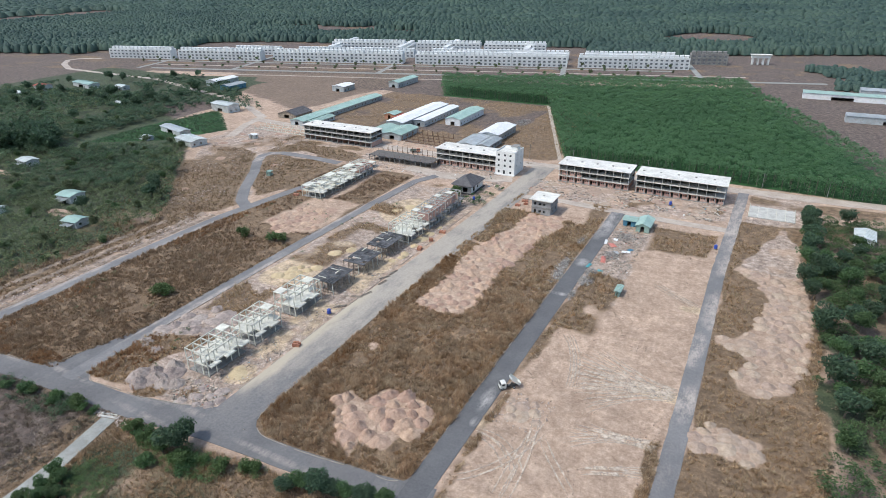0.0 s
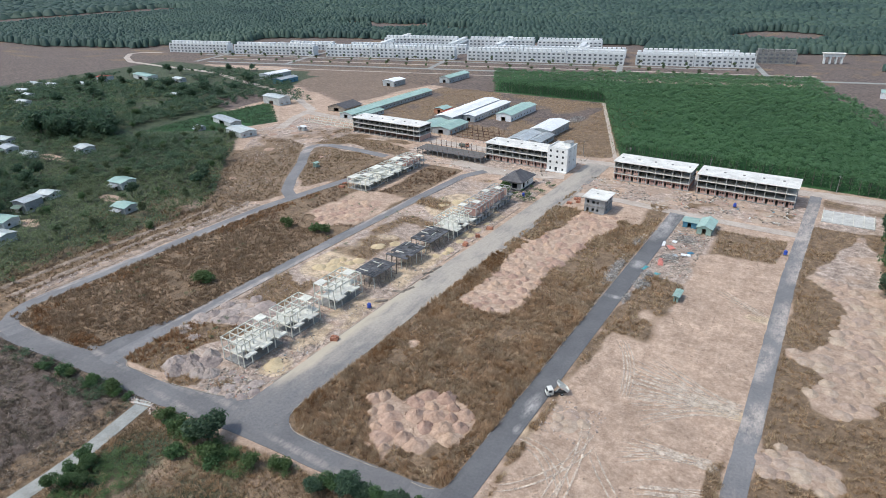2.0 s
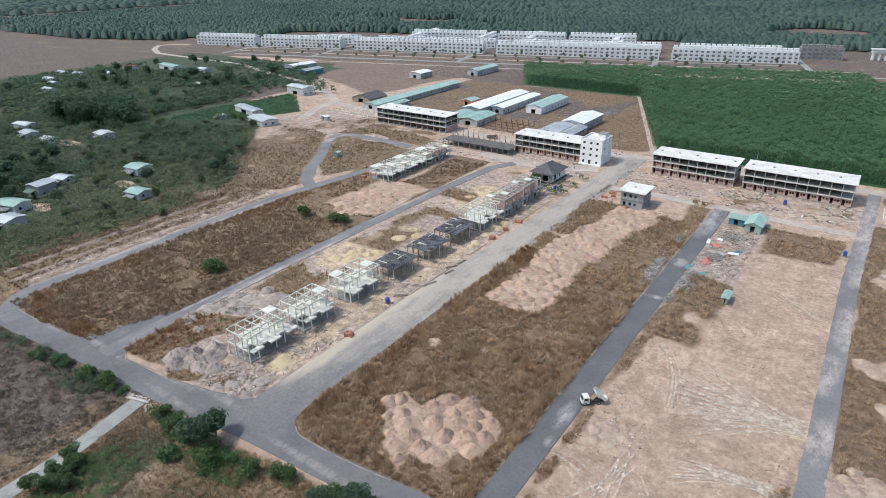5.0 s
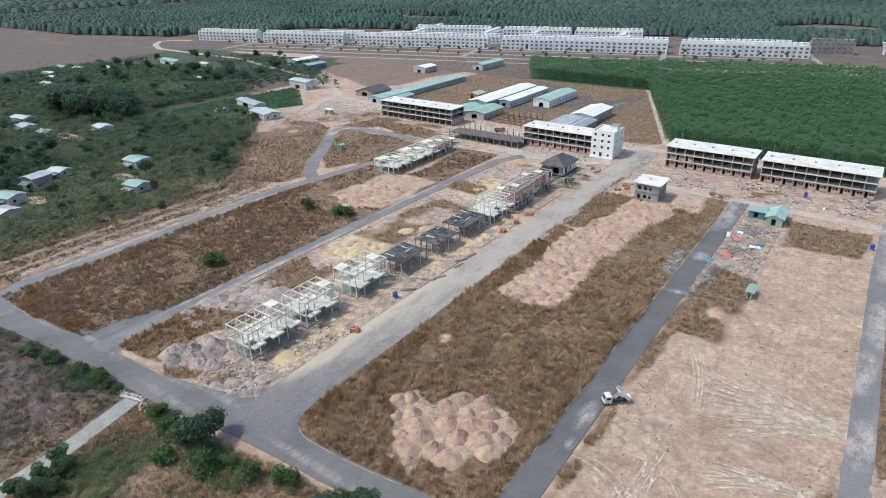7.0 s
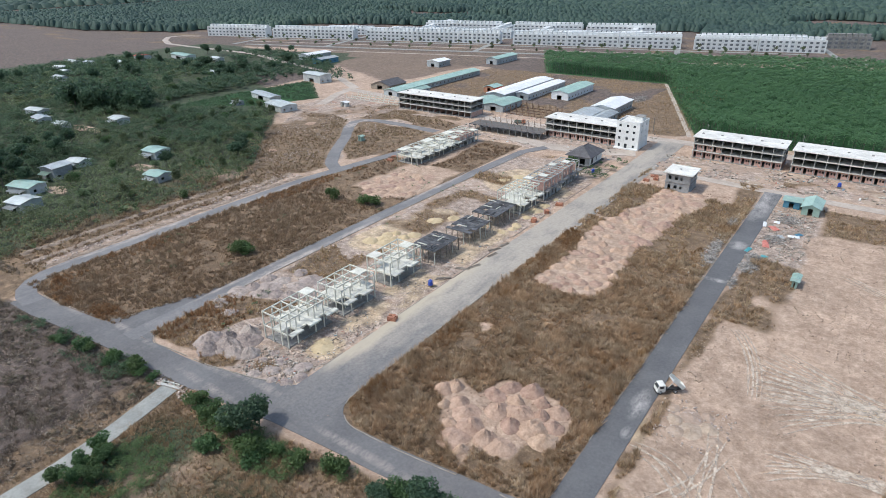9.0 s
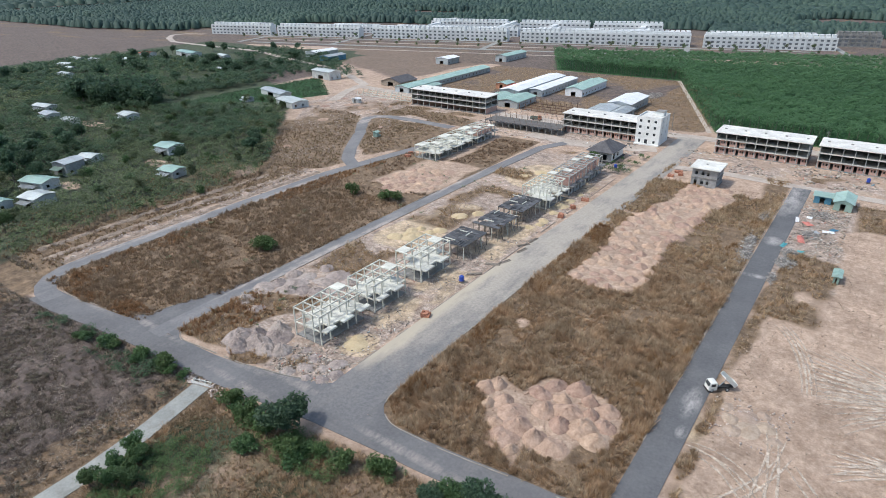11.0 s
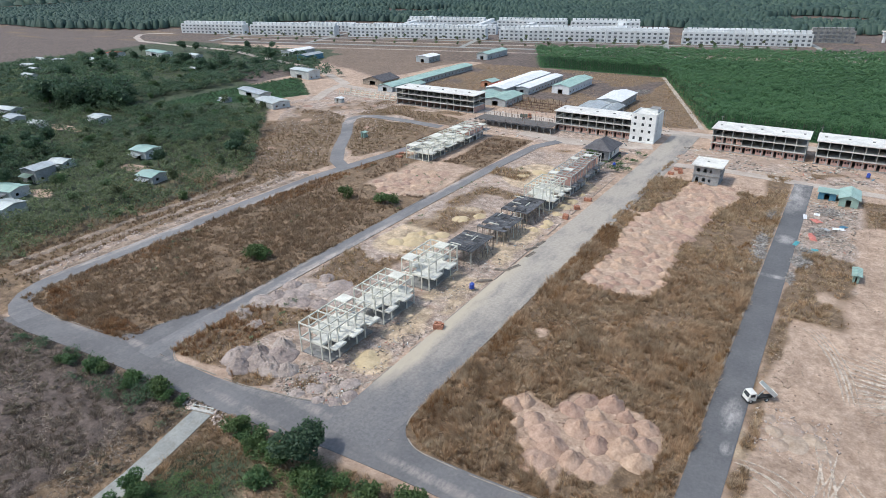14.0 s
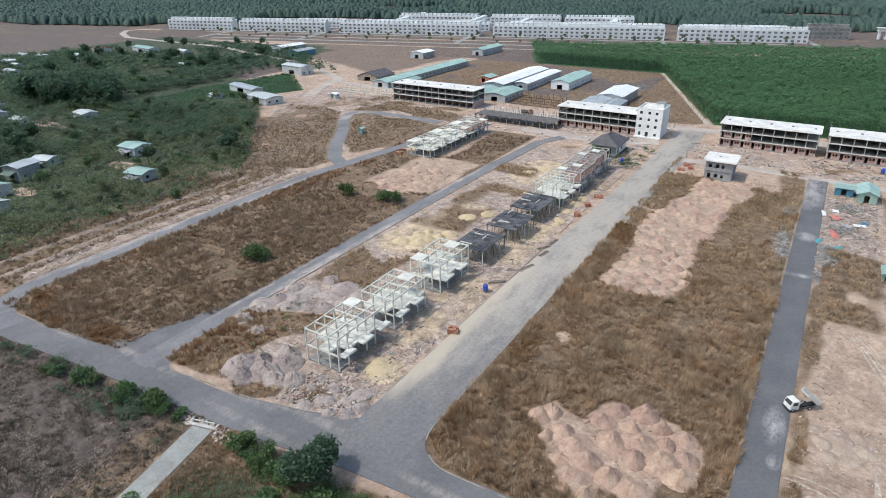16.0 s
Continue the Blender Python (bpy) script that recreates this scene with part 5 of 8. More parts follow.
# village houses
VILLAGE = ((-264, 139, 14, 12, 4.0, M_GREENTIN, M_LIME, "small grey house with mint green metal roof", 4),
           (-232, 121, 12, 10, 3.4, M_GREENTIN, M_LIME, "small house with mint green metal roof", 8),
           (-269, 99, 11, 13, 6.0, M_GREYTIN, M_PLASTER, "tall grey gabled house among trees", 14),
           (-279, 113, 12, 9, 3.0, M_PALETIN, M_LIME, "low house with white roof", 14),
           (-342, 165, 15, 11, 3.6, M_PALETIN, M_LIME, "house with pale metal roof under trees", -6),
           (-332, 253, 40, 11, 4.0, M_GREYTIN, M_LIME, "long white house with green roof", -14),
           (-298, 236, 28, 16, 4.0, M_PALETIN, M_LIME, "white house with pale roof beside the dirt track", -12),
           (-349, 313, 31, 15, 6.5, M_PALETIN, M_LIME, "white two-storey farm building", -8),
           (-243, 76, 12, 12, 3.8, M_PALETIN, M_LIME, "white house with pale metal roof", 12),
           (-250, 66, 14, 9, 3.6, M_GREENTIN, M_LIME, "house with mint green roof", 12),
           (-262, 84, 17, 11, 3.8, M_GREENTIN, M_LIME, "long house with mint green roof and pale walls", 16),
           (-556, 302, 18, 14, 6.0, M_REDTILE, M_LIME, "white house with red roof", 5),
           (-407, 150, 20, 10, 3.4, M_PALETIN, M_LIME, "house with pale roof among trees", 8),
           (-382, 143, 16, 10, 3.4, M_GREYTIN, M_LIME, "house with grey roof among trees", -5),
           (-357, 143, 12, 8, 3.2, M_PALETIN, M_LIME, "small house with pale roof", 5),
           (-598, 262, 22, 9, 3.4, M_PALETIN, M_LIME, "house with pale roof far in the trees", 0),
           (-574, 266, 16, 9, 3.4, M_GREYTIN, M_LIME, "house with grey roof far in the trees", 10),
           (-554, 282, 16, 9, 3.6, M_PALETIN, M_LIME, "house with pale roof far in the trees", 0),
           (-568, 238, 16, 9, 3.4, M_PALETIN, M_LIME, "house with pale roof at a yard", 20),
           (-542, 231, 12, 9, 3.4, M_PALETIN, M_LIME, "small house with pale roof", 0),
           (-518, 215, 20, 9, 3.4, M_PALETIN, M_LIME, "low house with pale roof by the far trees", 0),
           (-498, 340, 20, 10, 3.6, M_PALETIN, M_LIME, "field house with pale roof", -10),
           (-434, 293, 10, 7, 3.0, M_PALETIN, M_LIME, "small field hut with pale roof", 0),
           (-324, 232, 9, 7, 2.6, M_PALETIN, M_LIME, "low hut with pale roof beside the crop", -10),
           (-548, 333, 45, 15, 4.6, M_GREENTIN, M_LIME, "long farm shed with green roof", -8),
           (62, 246, 10, 16, 3.6, M_PALETIN, M_LIME, "house with pale metal roof behind trees", -5),
           (74, 238, 9, 14, 3.6, M_GREYTIN, M_LIME, "house with grey metal roof behind trees", -5))
for x, y, w, d, h, roof, wall, label, turn in VILLAGE:
    w, d = w * 0.66, d * 0.66
    house = shed(x, x + w, y, y + d, h * 0.85, roof, wall, label, 0.8, along_y=d > w, group="village houses", turn=turn)
    if w < 15:
        # a lean-to porch on two posts before the door
        bm = bmesh.new()
        hi, lo = [[bm.verts.new((px, py, pz + t)) for px in (w * 0.15, w * 0.85)] for py, pz, t in ((-0.02, h * 0.62, 0.0), (-2.6, h * 0.5, 0.0))]
        bm.faces.new((lo[0], lo[1], hi[1], hi[0]))
        bmesh.ops.solidify(bm, geom=list(bm.faces), thickness=0.06)
        part("porch_roof", bm, M_GREENTIN if roof is M_GREYTIN else M_GREYTIN, house, "metal porch roof")
        for px in (w * 0.2, w * 0.8):
            unit("porch_post", M_WOOD, house, px - 0.06, px + 0.06, -2.4, -2.28, -0.1, h * 0.5)


# ---- the finished estate far behind ----
FAR_A = math.atan2(175, 632)
FAR_M = Matrix.Translation((-685, 470, 0)) @ Matrix.Rotation(FAR_A, 4, "Z")


def far_block(s0, s1, off, label, storeys=3, wall=M_FARWHITE, group="finished terraces", turn=0.0):
    """A white terrace: recessed windows storey by storey, roof rooms, parapet."""
    ob = thing("terrace", label, "building", group, FAR_M @ Matrix.Translation((s0, off, 0)) @ Matrix.Rotation(radians(turn), 4, "Z"))
    w, d, h = s1 - s0, 12.0, 3.4 * storeys
    bays = max(3, round(w / 5.0))
    bw = w / bays
    part("body", boxes((0, w, 0.3, d, -0.2, h)), wall, ob)
    part("parapet", boxes((0, w, 0.0, 0.29, h - 0.9, h + 0.7), (0, w, d - 0.3, d, h + 0.01, h + 0.7)), wall, ob)
    for k in range(storeys):
        part("ledge", boxes((0, w, 0.0, 0.29, k * 3.4 - 0.1, k * 3.4 + 0.75)), wall, ob)
    src = pier = room = None
    for i in range(bays + 1):
        x = i * bw
        if pier is None:
            pier = part("pier", boxes((-0.6, 0.6, -0.05, 0.28, 0.0, h - 0.9)), wall, ob)
        else:
            same_part(pier, "pier", ob, Matrix.Translation((min(max(x, 0.6), w - 0.6), 0, 0)))
    for i in range(bays):
        for k in range(storeys):
            m = Matrix.Translation((i * bw + bw / 2, 0.12, k * 3.4 + 0.76))
            if src is None:
                src = part("window", boxes((-bw * 0.24, bw * 0.24, 0, 0.17, 0.1, 1.7)), M_HAZEDGLASS, ob, "dark recessed window")
                src.matrix_basis = m
            else:
                same_part(src, "window", ob, m)
        if room is None:
            room = part("roof_room", boxes((-bw * 0.33, bw * 0.33, 4.5, 9.5, 0, 2.4), (-bw * 0.4, bw * 0.4, 4.2, 9.8, 2.41, 2.6)), wall, ob)
            room.matrix_basis = Matrix.Translation((bw / 2, 0, h))
        else:
            same_part(room, "roof_room", ob, Matrix.Translation((i * bw + bw / 2, 0, h)))


S = lambda x: (x + 685) / math.cos(FAR_A)
FRONT_LABEL = "long finished white three-storey terrace"
for a, b in ((-685, -606), (-596, -546), (-545, -496), (-480, -428), (-427, -378), (-377, -335), (-321, -270), (-269, -222), (-221, -167), (-156, -105), (-104, -53)):
    far_block(S(a), S(b), 0, FRONT_LABEL)
for a, b in ((-560, -496), (-480, -335), (-321, -167), (-156, -60)):
    far_block(S(a) + 6, S(b), 48, "white terrace in the second line", 2)
for a, b in ((-420, -330), (-315, -240), (-235, -165)):
    far_block(S(a) - 30, S(b) - 30, 96, "white terrace far back in the estate")
far_block(S(-55) + 8, S(-25) + 12, 34, "grey unfinished terrace at the end of the estate", wall=M_GREYCON)


for s0, off, length in ((262, 64, 95), (347, 62, 70), (402, 66, 80), (497, 66, 62)):
    far_block(s0, s0 + length, off, "white terrace along a side street", 2, turn=90)


def gatehouse():
    ob = thing("gatehouse", "white gatehouse with arches at the estate entrance", "building", "", Matrix.Translation((0, 704, 0)) @ Matrix.Rotation(FAR_A, 4, "Z"))
    for x in (0, 5, 10, 15):
        unit("pillar", M_WHITE, ob, x - 0.7, x + 0.7, 0, 4, 0, 6.5)
    part("lintel", soft(boxes((-1.5, 16.5, -0.5, 4.5, 6.5, 9.5)), 0.1), M_WHITE, ob)
    part("roof", soft(boxes((-2.5, 17.5, -1.5, 5.5, 9.51, 10.1)), 0.1), M_ROOFTOP, ob)


gatehouse()
for k, (off, s0, s1, w) in enumerate(((-12, 60, 640, 5.0), (-38, 90, 700, 3.5), (-62, 100, 760, 6.0), (-88, 180, 700, 2.5))):
    p0, p1 = FAR_M @ Vector((s0, off, 0)), FAR_M @ Vector((s1, off, 0))
    ribbon("road_estate", [(p0.x, p0.y), (p1.x, p1.y)], w, M_PATH if k % 2 == 0 else M_DIRTROAD, "pale concrete estate road seen far off", 0.12)
for s in (85, 195, 355, 535, 660):
    p0, p1 = FAR_M @ Vector((s, -64, 0)), FAR_M @ Vector((s, 120, 0))
    ribbon("road_estate", [(p0.x, p0.y), (p1.x, p1.y)], 5.0, M_PATH, "pale concrete estate road between terraces", 0.14)


# ---- soil heaps, sand, bricks ----
def heap_mesh(name, seed, material, sharp=1.0, rough=1.0):
    """A dumped load: a rounded, lopsided cone with slumped, lumpy sides; radius about 1, height about 0.4."""
    rings, sides = 12, 28
    v, f = [], []
    for i in range(rings + 1):
        r = i / rings
        for j in range(sides):
            a = 2 * math.pi * j / sides
            wob = 1 + 0.16 * noise.noise((math.cos(a) * 1.2 + seed * 5, math.sin(a) * 1.2, seed))
            x, y = r * wob * math.cos(a), r * wob * math.sin(a)
            z = 0.42 * (1 - r ** (1.25 * sharp)) * (1 + 0.35 * x + 0.2 * noise.noise((x * 1.4, y * 1.4, seed * 2.3))) + 0.10 * noise.noise((x * 2.6, y * 2.6, seed * 3.1)) * (1 - r)
            z += 0.09 * abs(noise.noise((x * 4.1, y * 4.1, seed * 1.7))) * (1 - r * 0.8) - 0.05
            z += rough * (0.09 * noise.noise((x * 9, y * 9, seed)) + 0.065 * noise.noise((x * 19, y * 19, seed))) * (1 - r * 0.4)
            if 0 < i < rings:
                x += 0.05 * noise.noise((x * 8, y * 8, seed + 9.0))
                y += 0.05 * noise.noise((x * 8, y * 8, seed + 4.0))
            v.append((x, y, z if i < rings else -0.12))
    for i in range(rings):
        for j in range(sides):
            k = (j + 1) % sides
            a, b, c, d = i * sides + j, i * sides + k, (i + 1) * sides + k, (i + 1) * sides + j
            f.append((a, d, c, b))
    me = mesh_of(name, v, f, material)
    me.shade_smooth()
    return me


def clear_of_loop(x, y):
    """False on the loop road in the west."""
    for (ax, ay), (bx, by) in zip(LOOP, LOOP[1:]):
        t = min(1, max(0, ((x - ax) * (bx - ax) + (y - ay) * (by - ay)) / ((bx - ax) ** 2 + (by - ay) ** 2)))
        if math.hypot(x - ax - t * (bx - ax), y - ay - t * (by - ay)) < 7:
            return False
    return True


def heaps(name, material, label, group, spots, radius, height, sharp=1.0, rough=1.0):
    meshes = [heap_mesh(name, s + len(group), material, sharp, rough) for s in range(4)]
    for i, (x, y) in enumerate(spots):
        r = radius * (0.74 + 0.7 * random.random() ** 1.5)
        ob = new(name, meshes[i % 4])
        ob.matrix_basis = Matrix.Translation((x, y, -0.05)) @ Matrix.Rotation(random.uniform(0, 6.28), 4, "Z") @ Matrix.Diagonal((r, r * random.uniform(0.68, 1.2), height * random.uniform(1.4, 2.9), 1))
        tagged(ob, label, "soil mound", group)


def scatter(count, gap, x0, x1, y0, y1, test):
    out = []
    rnd = random.Random(int(x0 * 7 + y0))
    for _ in range(count * 40):
        x, y = rnd.uniform(x0, x1), rnd.uniform(y0, y1)
        if test(x, y) and all((x - a) ** 2 + (y - b) ** 2 > gap * gap for a, b in out):
            out.append((x, y))
            if len(out) == count:
                break
    return out


def poly(outline):
    return lambda x, y: float(within(np.array(x), np.array(y), outline, 0.02)) > 0.5


heaps("soil_mound", M_HEAP, "dumped mound of pinkish soil in dry grass", "heaps at the front",
      [(-57.2, 84.5), (-54.0, 80.6), (-47.8, 90.3), (-43.6, 91.6), (-40.4, 89.4), (-49.2, 86.6), (-45.0, 87.2), (-46.6, 82.8), (-42.6, 84.6), (-36.6, 88.8), (-39.0, 86.0), (-42.4, 80.6), (-38.8, 82.2),
       (-35.8, 84.4), (-35.8, 80.4), (-48.6, 76.4), (-49.6, 72.3), (-44.4, 75.2), (-46.6, 70.6), (-41.2, 74.8), (-55.8, 78.6), (-51.0, 79.0), (-58.6, 82.6), (-52.0, 75.0)], 2.3, 1.75)
heaps("soil_mound", M_HEAP, "weathered mound of pinkish soil", "heaps at the middle",
      scatter(95, 2.9, -70, -41, 130, 226, lambda x, y: float(region(x, y, SOIL_MIDDLE, 0.1)) > 0.5), 2.2, 1.05)
heaps("soil_mound", M_HEAPTAN, "dumped mound of tan soil", "heaps at the east",
      scatter(62, 3.0, 21, 50, 128, 204, lambda x, y: float(region(x, y, SOIL_EAST, 0.1)) > 0.5), 2.2, 1.05)
heaps("soil_mound", M_HEAPTAN, "dumped mound of tan soil by the east street", "heaps at the south east",
      scatter(14, 2.9, 22, 38, 102, 117, lambda x, y: float(region(x, y, SOIL_SOUTHEAST, 0.1)) > 0.5), 2.3, 0.85)
heaps("spoil_mound", M_HEAPGREY, "large grey spoil mound beside the frames", "grey spoil heaps",
      [(-109.6, 64.2), (-109.9, 69.5), (-105.6, 71.0), (-101.0, 68.4), (-104.0, 66.6), (-106.6, 67.2), (-112.4, 66.8), (-107.4, 73.6)], 3.4, 2.2, 1.0, 1.8)
heaps("spoil_mound", M_HEAPGREY, "pale pink spoil mound behind the frames", "spoil heaps behind frames",
      [(-125.4, 78.0), (-119.2, 76.8)] + scatter(20, 3.8, -128, -108, 84, 103, lambda x, y: float(region(x, y, [(-127, 84), (-127, 92), (-120, 104), (-110, 100), (-109, 93), (-122, 86)], 0.1)) > 0.5), 3.0, 1.0, 1.0, 1.7)
heaps("spoil_mound", M_HEAP, "flat mound of pinkish soil in the plot", "heaps in the west plot",
      scatter(30, 3.4, -157, -133, 156, 189, lambda x, y: float(region(x, y, [(-157, 166), (-154, 182), (-141, 189), (-134, 166), (-142, 156)], 0.1)) > 0.5), 2.8, 0.85)
heaps("sand_mound", M_SAND, "mound of yellow building sand", "sand heaps",
      [(-89.5, 79.0), (-90.5, 80.6), (-116, 132), (-112, 136), (-119, 128), (-114.5, 129.5), (-117.5, 134.5), (-113.6, 133), (-110.4, 139), (-116, 137), (-112, 152), (-108, 157), (-110, 206), (-106, 213), (-114, 200), (-89, 156), (-88.5, 178), (-88, 171), (-87.6, 163), (-88.4, 184), (-87.6, 191), (-87.2, 160)], 2.2, 0.8)
heaps("rubble_mound", M_HEAPGREY, "mound of broken concrete and soil", "rubble heaps",
      scatter(14, 3.0, -97, -85.5, 63.5, 72, lambda x, y: True), 1.7, 0.6)
heaps("rubble_mound", M_HEAP, "low mound of dug-up pinkish earth", "west earthworks",
      scatter(9, 10, -290, -188, 150, 286, lambda x, y: clear_of_loop(x, y) and poly([(-196, 152), (-190, 170), (-206, 230), (-232, 284), (-284, 284), (-284, 252), (-222, 168)])(x, y)), 2.6, 0.8)
heaps("rubble_mound", M_HEAPTAN, "low mound of earth on the road's edge", "heaps along the west road",
      scatter(8, 4.5, -192, -185, 62, 150, lambda x, y: True), 1.8, 0.35)
heaps("soil_mound", M_HEAPTAN, "low mound of pale earth before the terraces", "heaps before the terraces",
      scatter(26, 4.0, -70, 14, 246, 266, lambda x, y: not -62 < x < -48), 2.6, 0.4)


heaps("rubble_mound", M_HEAPTAN, "small heap of tipped earth beside the tipper truck", "heaps by the truck",
      [(-18.5, 99.5), (-16.0, 101.8), (-15.2, 98.0), (-12.6, 100.2), (-19.6, 102.6), (-17.4, 96.4), (-13.6, 103.4), (-11.0, 97.2)], 1.8, 0.6)


def brick_stack(x, y, nx, ny, nz, turn):
    ob = thing("brick_stack", "stack of new orange bricks at the roadside", "brick stack", "brick stacks", Matrix.Translation((x, y, 0.0)) @ Matrix.Rotation(radians(turn), 4, "Z"))
    bm = bmesh.new()
    rnd = random.Random(int(x * 13 + y))
    for k in range(nz):
        for i in range(nx):
            for j in range(ny):
                if k == nz - 1 and rnd.random() < 0.25:
                    continue
                dx, dy = rnd.uniform(-0.03, 0.03), rnd.uniform(-0.03, 0.03)
                box(bm, i * 0.42 + dx, i * 0.42 + 0.39 + dx, j * 0.42 + dy, j * 0.42 + 0.39 + dy, k * 0.3 - 0.05, k * 0.3 + 0.24)
    part("bricks", bm, M_ORANGE, ob)


for x, y, nx, ny, nz, t in ((-84.6, 95.5, 5, 4, 4, 20), (-85.2, 168, 4, 5, 4, 10), (-84.8, 177, 4, 4, 4, 30), (-85.2, 186, 6, 4, 3, 12),
                            (-69, 228, 5, 4, 3, 0), (-68, 234, 7, 5, 2, 20), (-66, 231, 4, 4, 3, 5), (-168.5, 194, 6, 4, 3, 10), (-170.5, 199, 5, 4, 2, 30), (-170, 204, 5, 4, 3, 0)):
    brick_stack(x, y, nx, ny, nz, t)


def water_tank(x, y, m=M_BLUE):
    ob = thing("water_tank", "blue plastic water tank on a stand", "water tank", "water tanks", Matrix.Translation((x, y, 0)))
    bm = bmesh.new()
    tube(bm, (0, 0, 0.5), (0, 0, 1.7), 0.62, 0.62, 14)
    tube(bm, (0, 0, 1.7), (0, 0, 1.95), 0.62, 0.25, 14)
    part("tank", bm, m, ob)
    bm = bmesh.new()
    tube(bm, (0, 0, 1.95), (0, 0, 2.05), 0.25, 0.25, 10)
    part("lid", bm, m, ob)
    for a in (-0.4, 0.4):
        for b in (-0.4, 0.4):
            unit("leg", M_WOOD, ob, a - 0.05, a + 0.05, b - 0.05, b + 0.05, -0.1, 0.5)
    part("platform", boxes((-0.6, 0.6, -0.6, 0.6, 0.44, 0.5)), M_WOOD, ob)


for x, y in ((-86.3, 115), (-88.5, 226), (16.0, 219), (-7, 259)):
    water_tank(x, y)


def dump_truck(m, raised, paint, bed_paint, label):
    """A small tipper: cab with glass, chassis, six wheels, and a body that can stand raised. It faces -x."""
    ob = thing("dump_truck", label, "truck", "", m)
    bm = bmesh.new()
    prof = [(-0.15, 0.5), (1.75, 0.5), (1.75, 2.25), (1.55, 2.4), (0.25, 2.35), (-0.05, 1.5)]
    lo = [bm.verts.new((x, -1.0, z)) for x, z in prof]
    hi = [bm.verts.new((x, 1.0, z)) for x, z in prof]
    bm.faces.new(lo)
    bm.faces.new(hi[::-1])
    for i in range(len(prof)):
        j = (i + 1) % len(prof)
        bm.faces.new((lo[j], lo[i], hi[i], hi[j]))
    bmesh.ops.recalc_face_normals(bm, faces=bm.faces)
    cab = part("cab", soft(bm, 0.05), paint, ob)
    bm = bmesh.new()
    v = [bm.verts.new(c) for c in ((-0.075, -0.85, 1.52), (-0.075, 0.85, 1.52), (0.20, 0.8, 2.27), (0.20, -0.8, 2.27))]
    bm.faces.new(v)
    part("windscreen", bm, M_GLASS, cab, "dark windscreen")
    for s in (-1.01, 1.0):
        part("side_window", boxes((0.35, 1.35, s, s + 0.01, 1.5, 2.15)), M_GLASS, cab)
    for s in (-0.75, 0.55):
        part("headlight", boxes((-0.19, -0.14, s, s + 0.22, 0.75, 0.92)), M_WHITETIN, cab)
    part("bumper", soft(boxes((-0.3, -0.16, -1.0, 1.0, 0.42, 0.68)), 0.03), M_DARK, ob)
    part("chassis", boxes((1.2, 5.6, -0.45, 0.45, 0.55, 0.85)), M_DARK, ob)
    for x in (0.65, 4.1):
        for s in (-1, 1):
            bm = bmesh.new()
            tube(bm, (x, s * 0.68, 0.45), (x, s * 1.0, 0.45), 0.46, 0.46, 14)
            wheel = part("wheel", bm, M_RUBBER, ob)
            bm = bmesh.new()
            tube(bm, (x, s * 1.0, 0.45), (x, s * 1.03, 0.45), 0.24, 0.2, 10)
            part("rim", bm, M_GREYTIN, wheel)
    bm = boxes((-3.6, 0, -1.05, 1.05, 0, 0.1), (-3.6, 0, -1.05, -0.97, 0.1, 0.85), (-3.6, 0, 0.97, 1.05, 0.1, 0.85), (-0.08, 0, -0.97, 0.97, 0.1, 0.95))
    bed = part("tipper_body", bm, bed_paint, ob, "tipper body" + (" standing raised" if raised else ""))
    bed.matrix_basis = Matrix.Translation((5.6, 0, 0.95)) @ Matrix.Rotation(radians(raised), 4, "Y") @ Matrix.Diagonal((1, 1, 1, 1))
    for k in range(5):
        part("rib", boxes((-3.5 + k * 0.85, -3.42 + k * 0.85, -1.09, -1.055, 0.0, 0.85)), bed_paint, bed)
    bm = bmesh.new()
    if raised:
        tube(bm, (2.6, 0, 0.8), (5.6 - 2.2 * math.cos(radians(raised)), 0, 0.95 + 2.2 * math.sin(radians(raised))), 0.09, 0.06, 8)
        part("hoist_ram", bm, M_GREYTIN, ob)
    else:
        bm.free()
    return ob


dump_truck(pose(-23.9, 105.2, 0.05, 0, 0, 40) @ Matrix.Scale(0.88, 4), 44, M_CAB, M_CAB, "white tipper truck with its body raised")
dump_truck(pose(-150, 283, 0.05, 0, 0, 200), 0, M_ORANGE, M_BED, "orange tipper truck near the sheds")


# ---- plants ----
def leaf_cards(centres, size, rnd, up=0.5, per=2, corners=4):
    """Crossed leaf clumps round the given centres: each a bent quad or a triangle, turned at random."""
    c = np.repeat(np.asarray(centres, float), per, 0)
    k = len(c)
    s = np.repeat(np.broadcast_to(np.asarray(size, float), (len(centres),)), per) * rnd.uniform(0.6, 1.25, k)
    nrm = rnd.normal(size=(k, 3))
    nrm[:, 2] += up * 3
    nrm /= np.linalg.norm(nrm, axis=1)[:, None]
    t = np.cross(nrm, rnd.normal(size=(k, 3)))
    t /= np.linalg.norm(t, axis=1)[:, None]
    b = np.cross(nrm, t)
    c = c + rnd.normal(size=(k, 3)) * s[:, None] * 0.35
    h = s[:, None] * 0.5
    bend = nrm * h * 0.35
    v = np.stack([c - t * h - b * h * 0.7 - bend, c + t * h * 0.9 - b * h + bend * 0.2, c + t * h + b * h * 0.8 - bend, c - t * h * 0.8 + b * h], 1)
    return v[:, :corners].reshape(-1, 3), np.arange(corners * k).reshape(-1, corners)


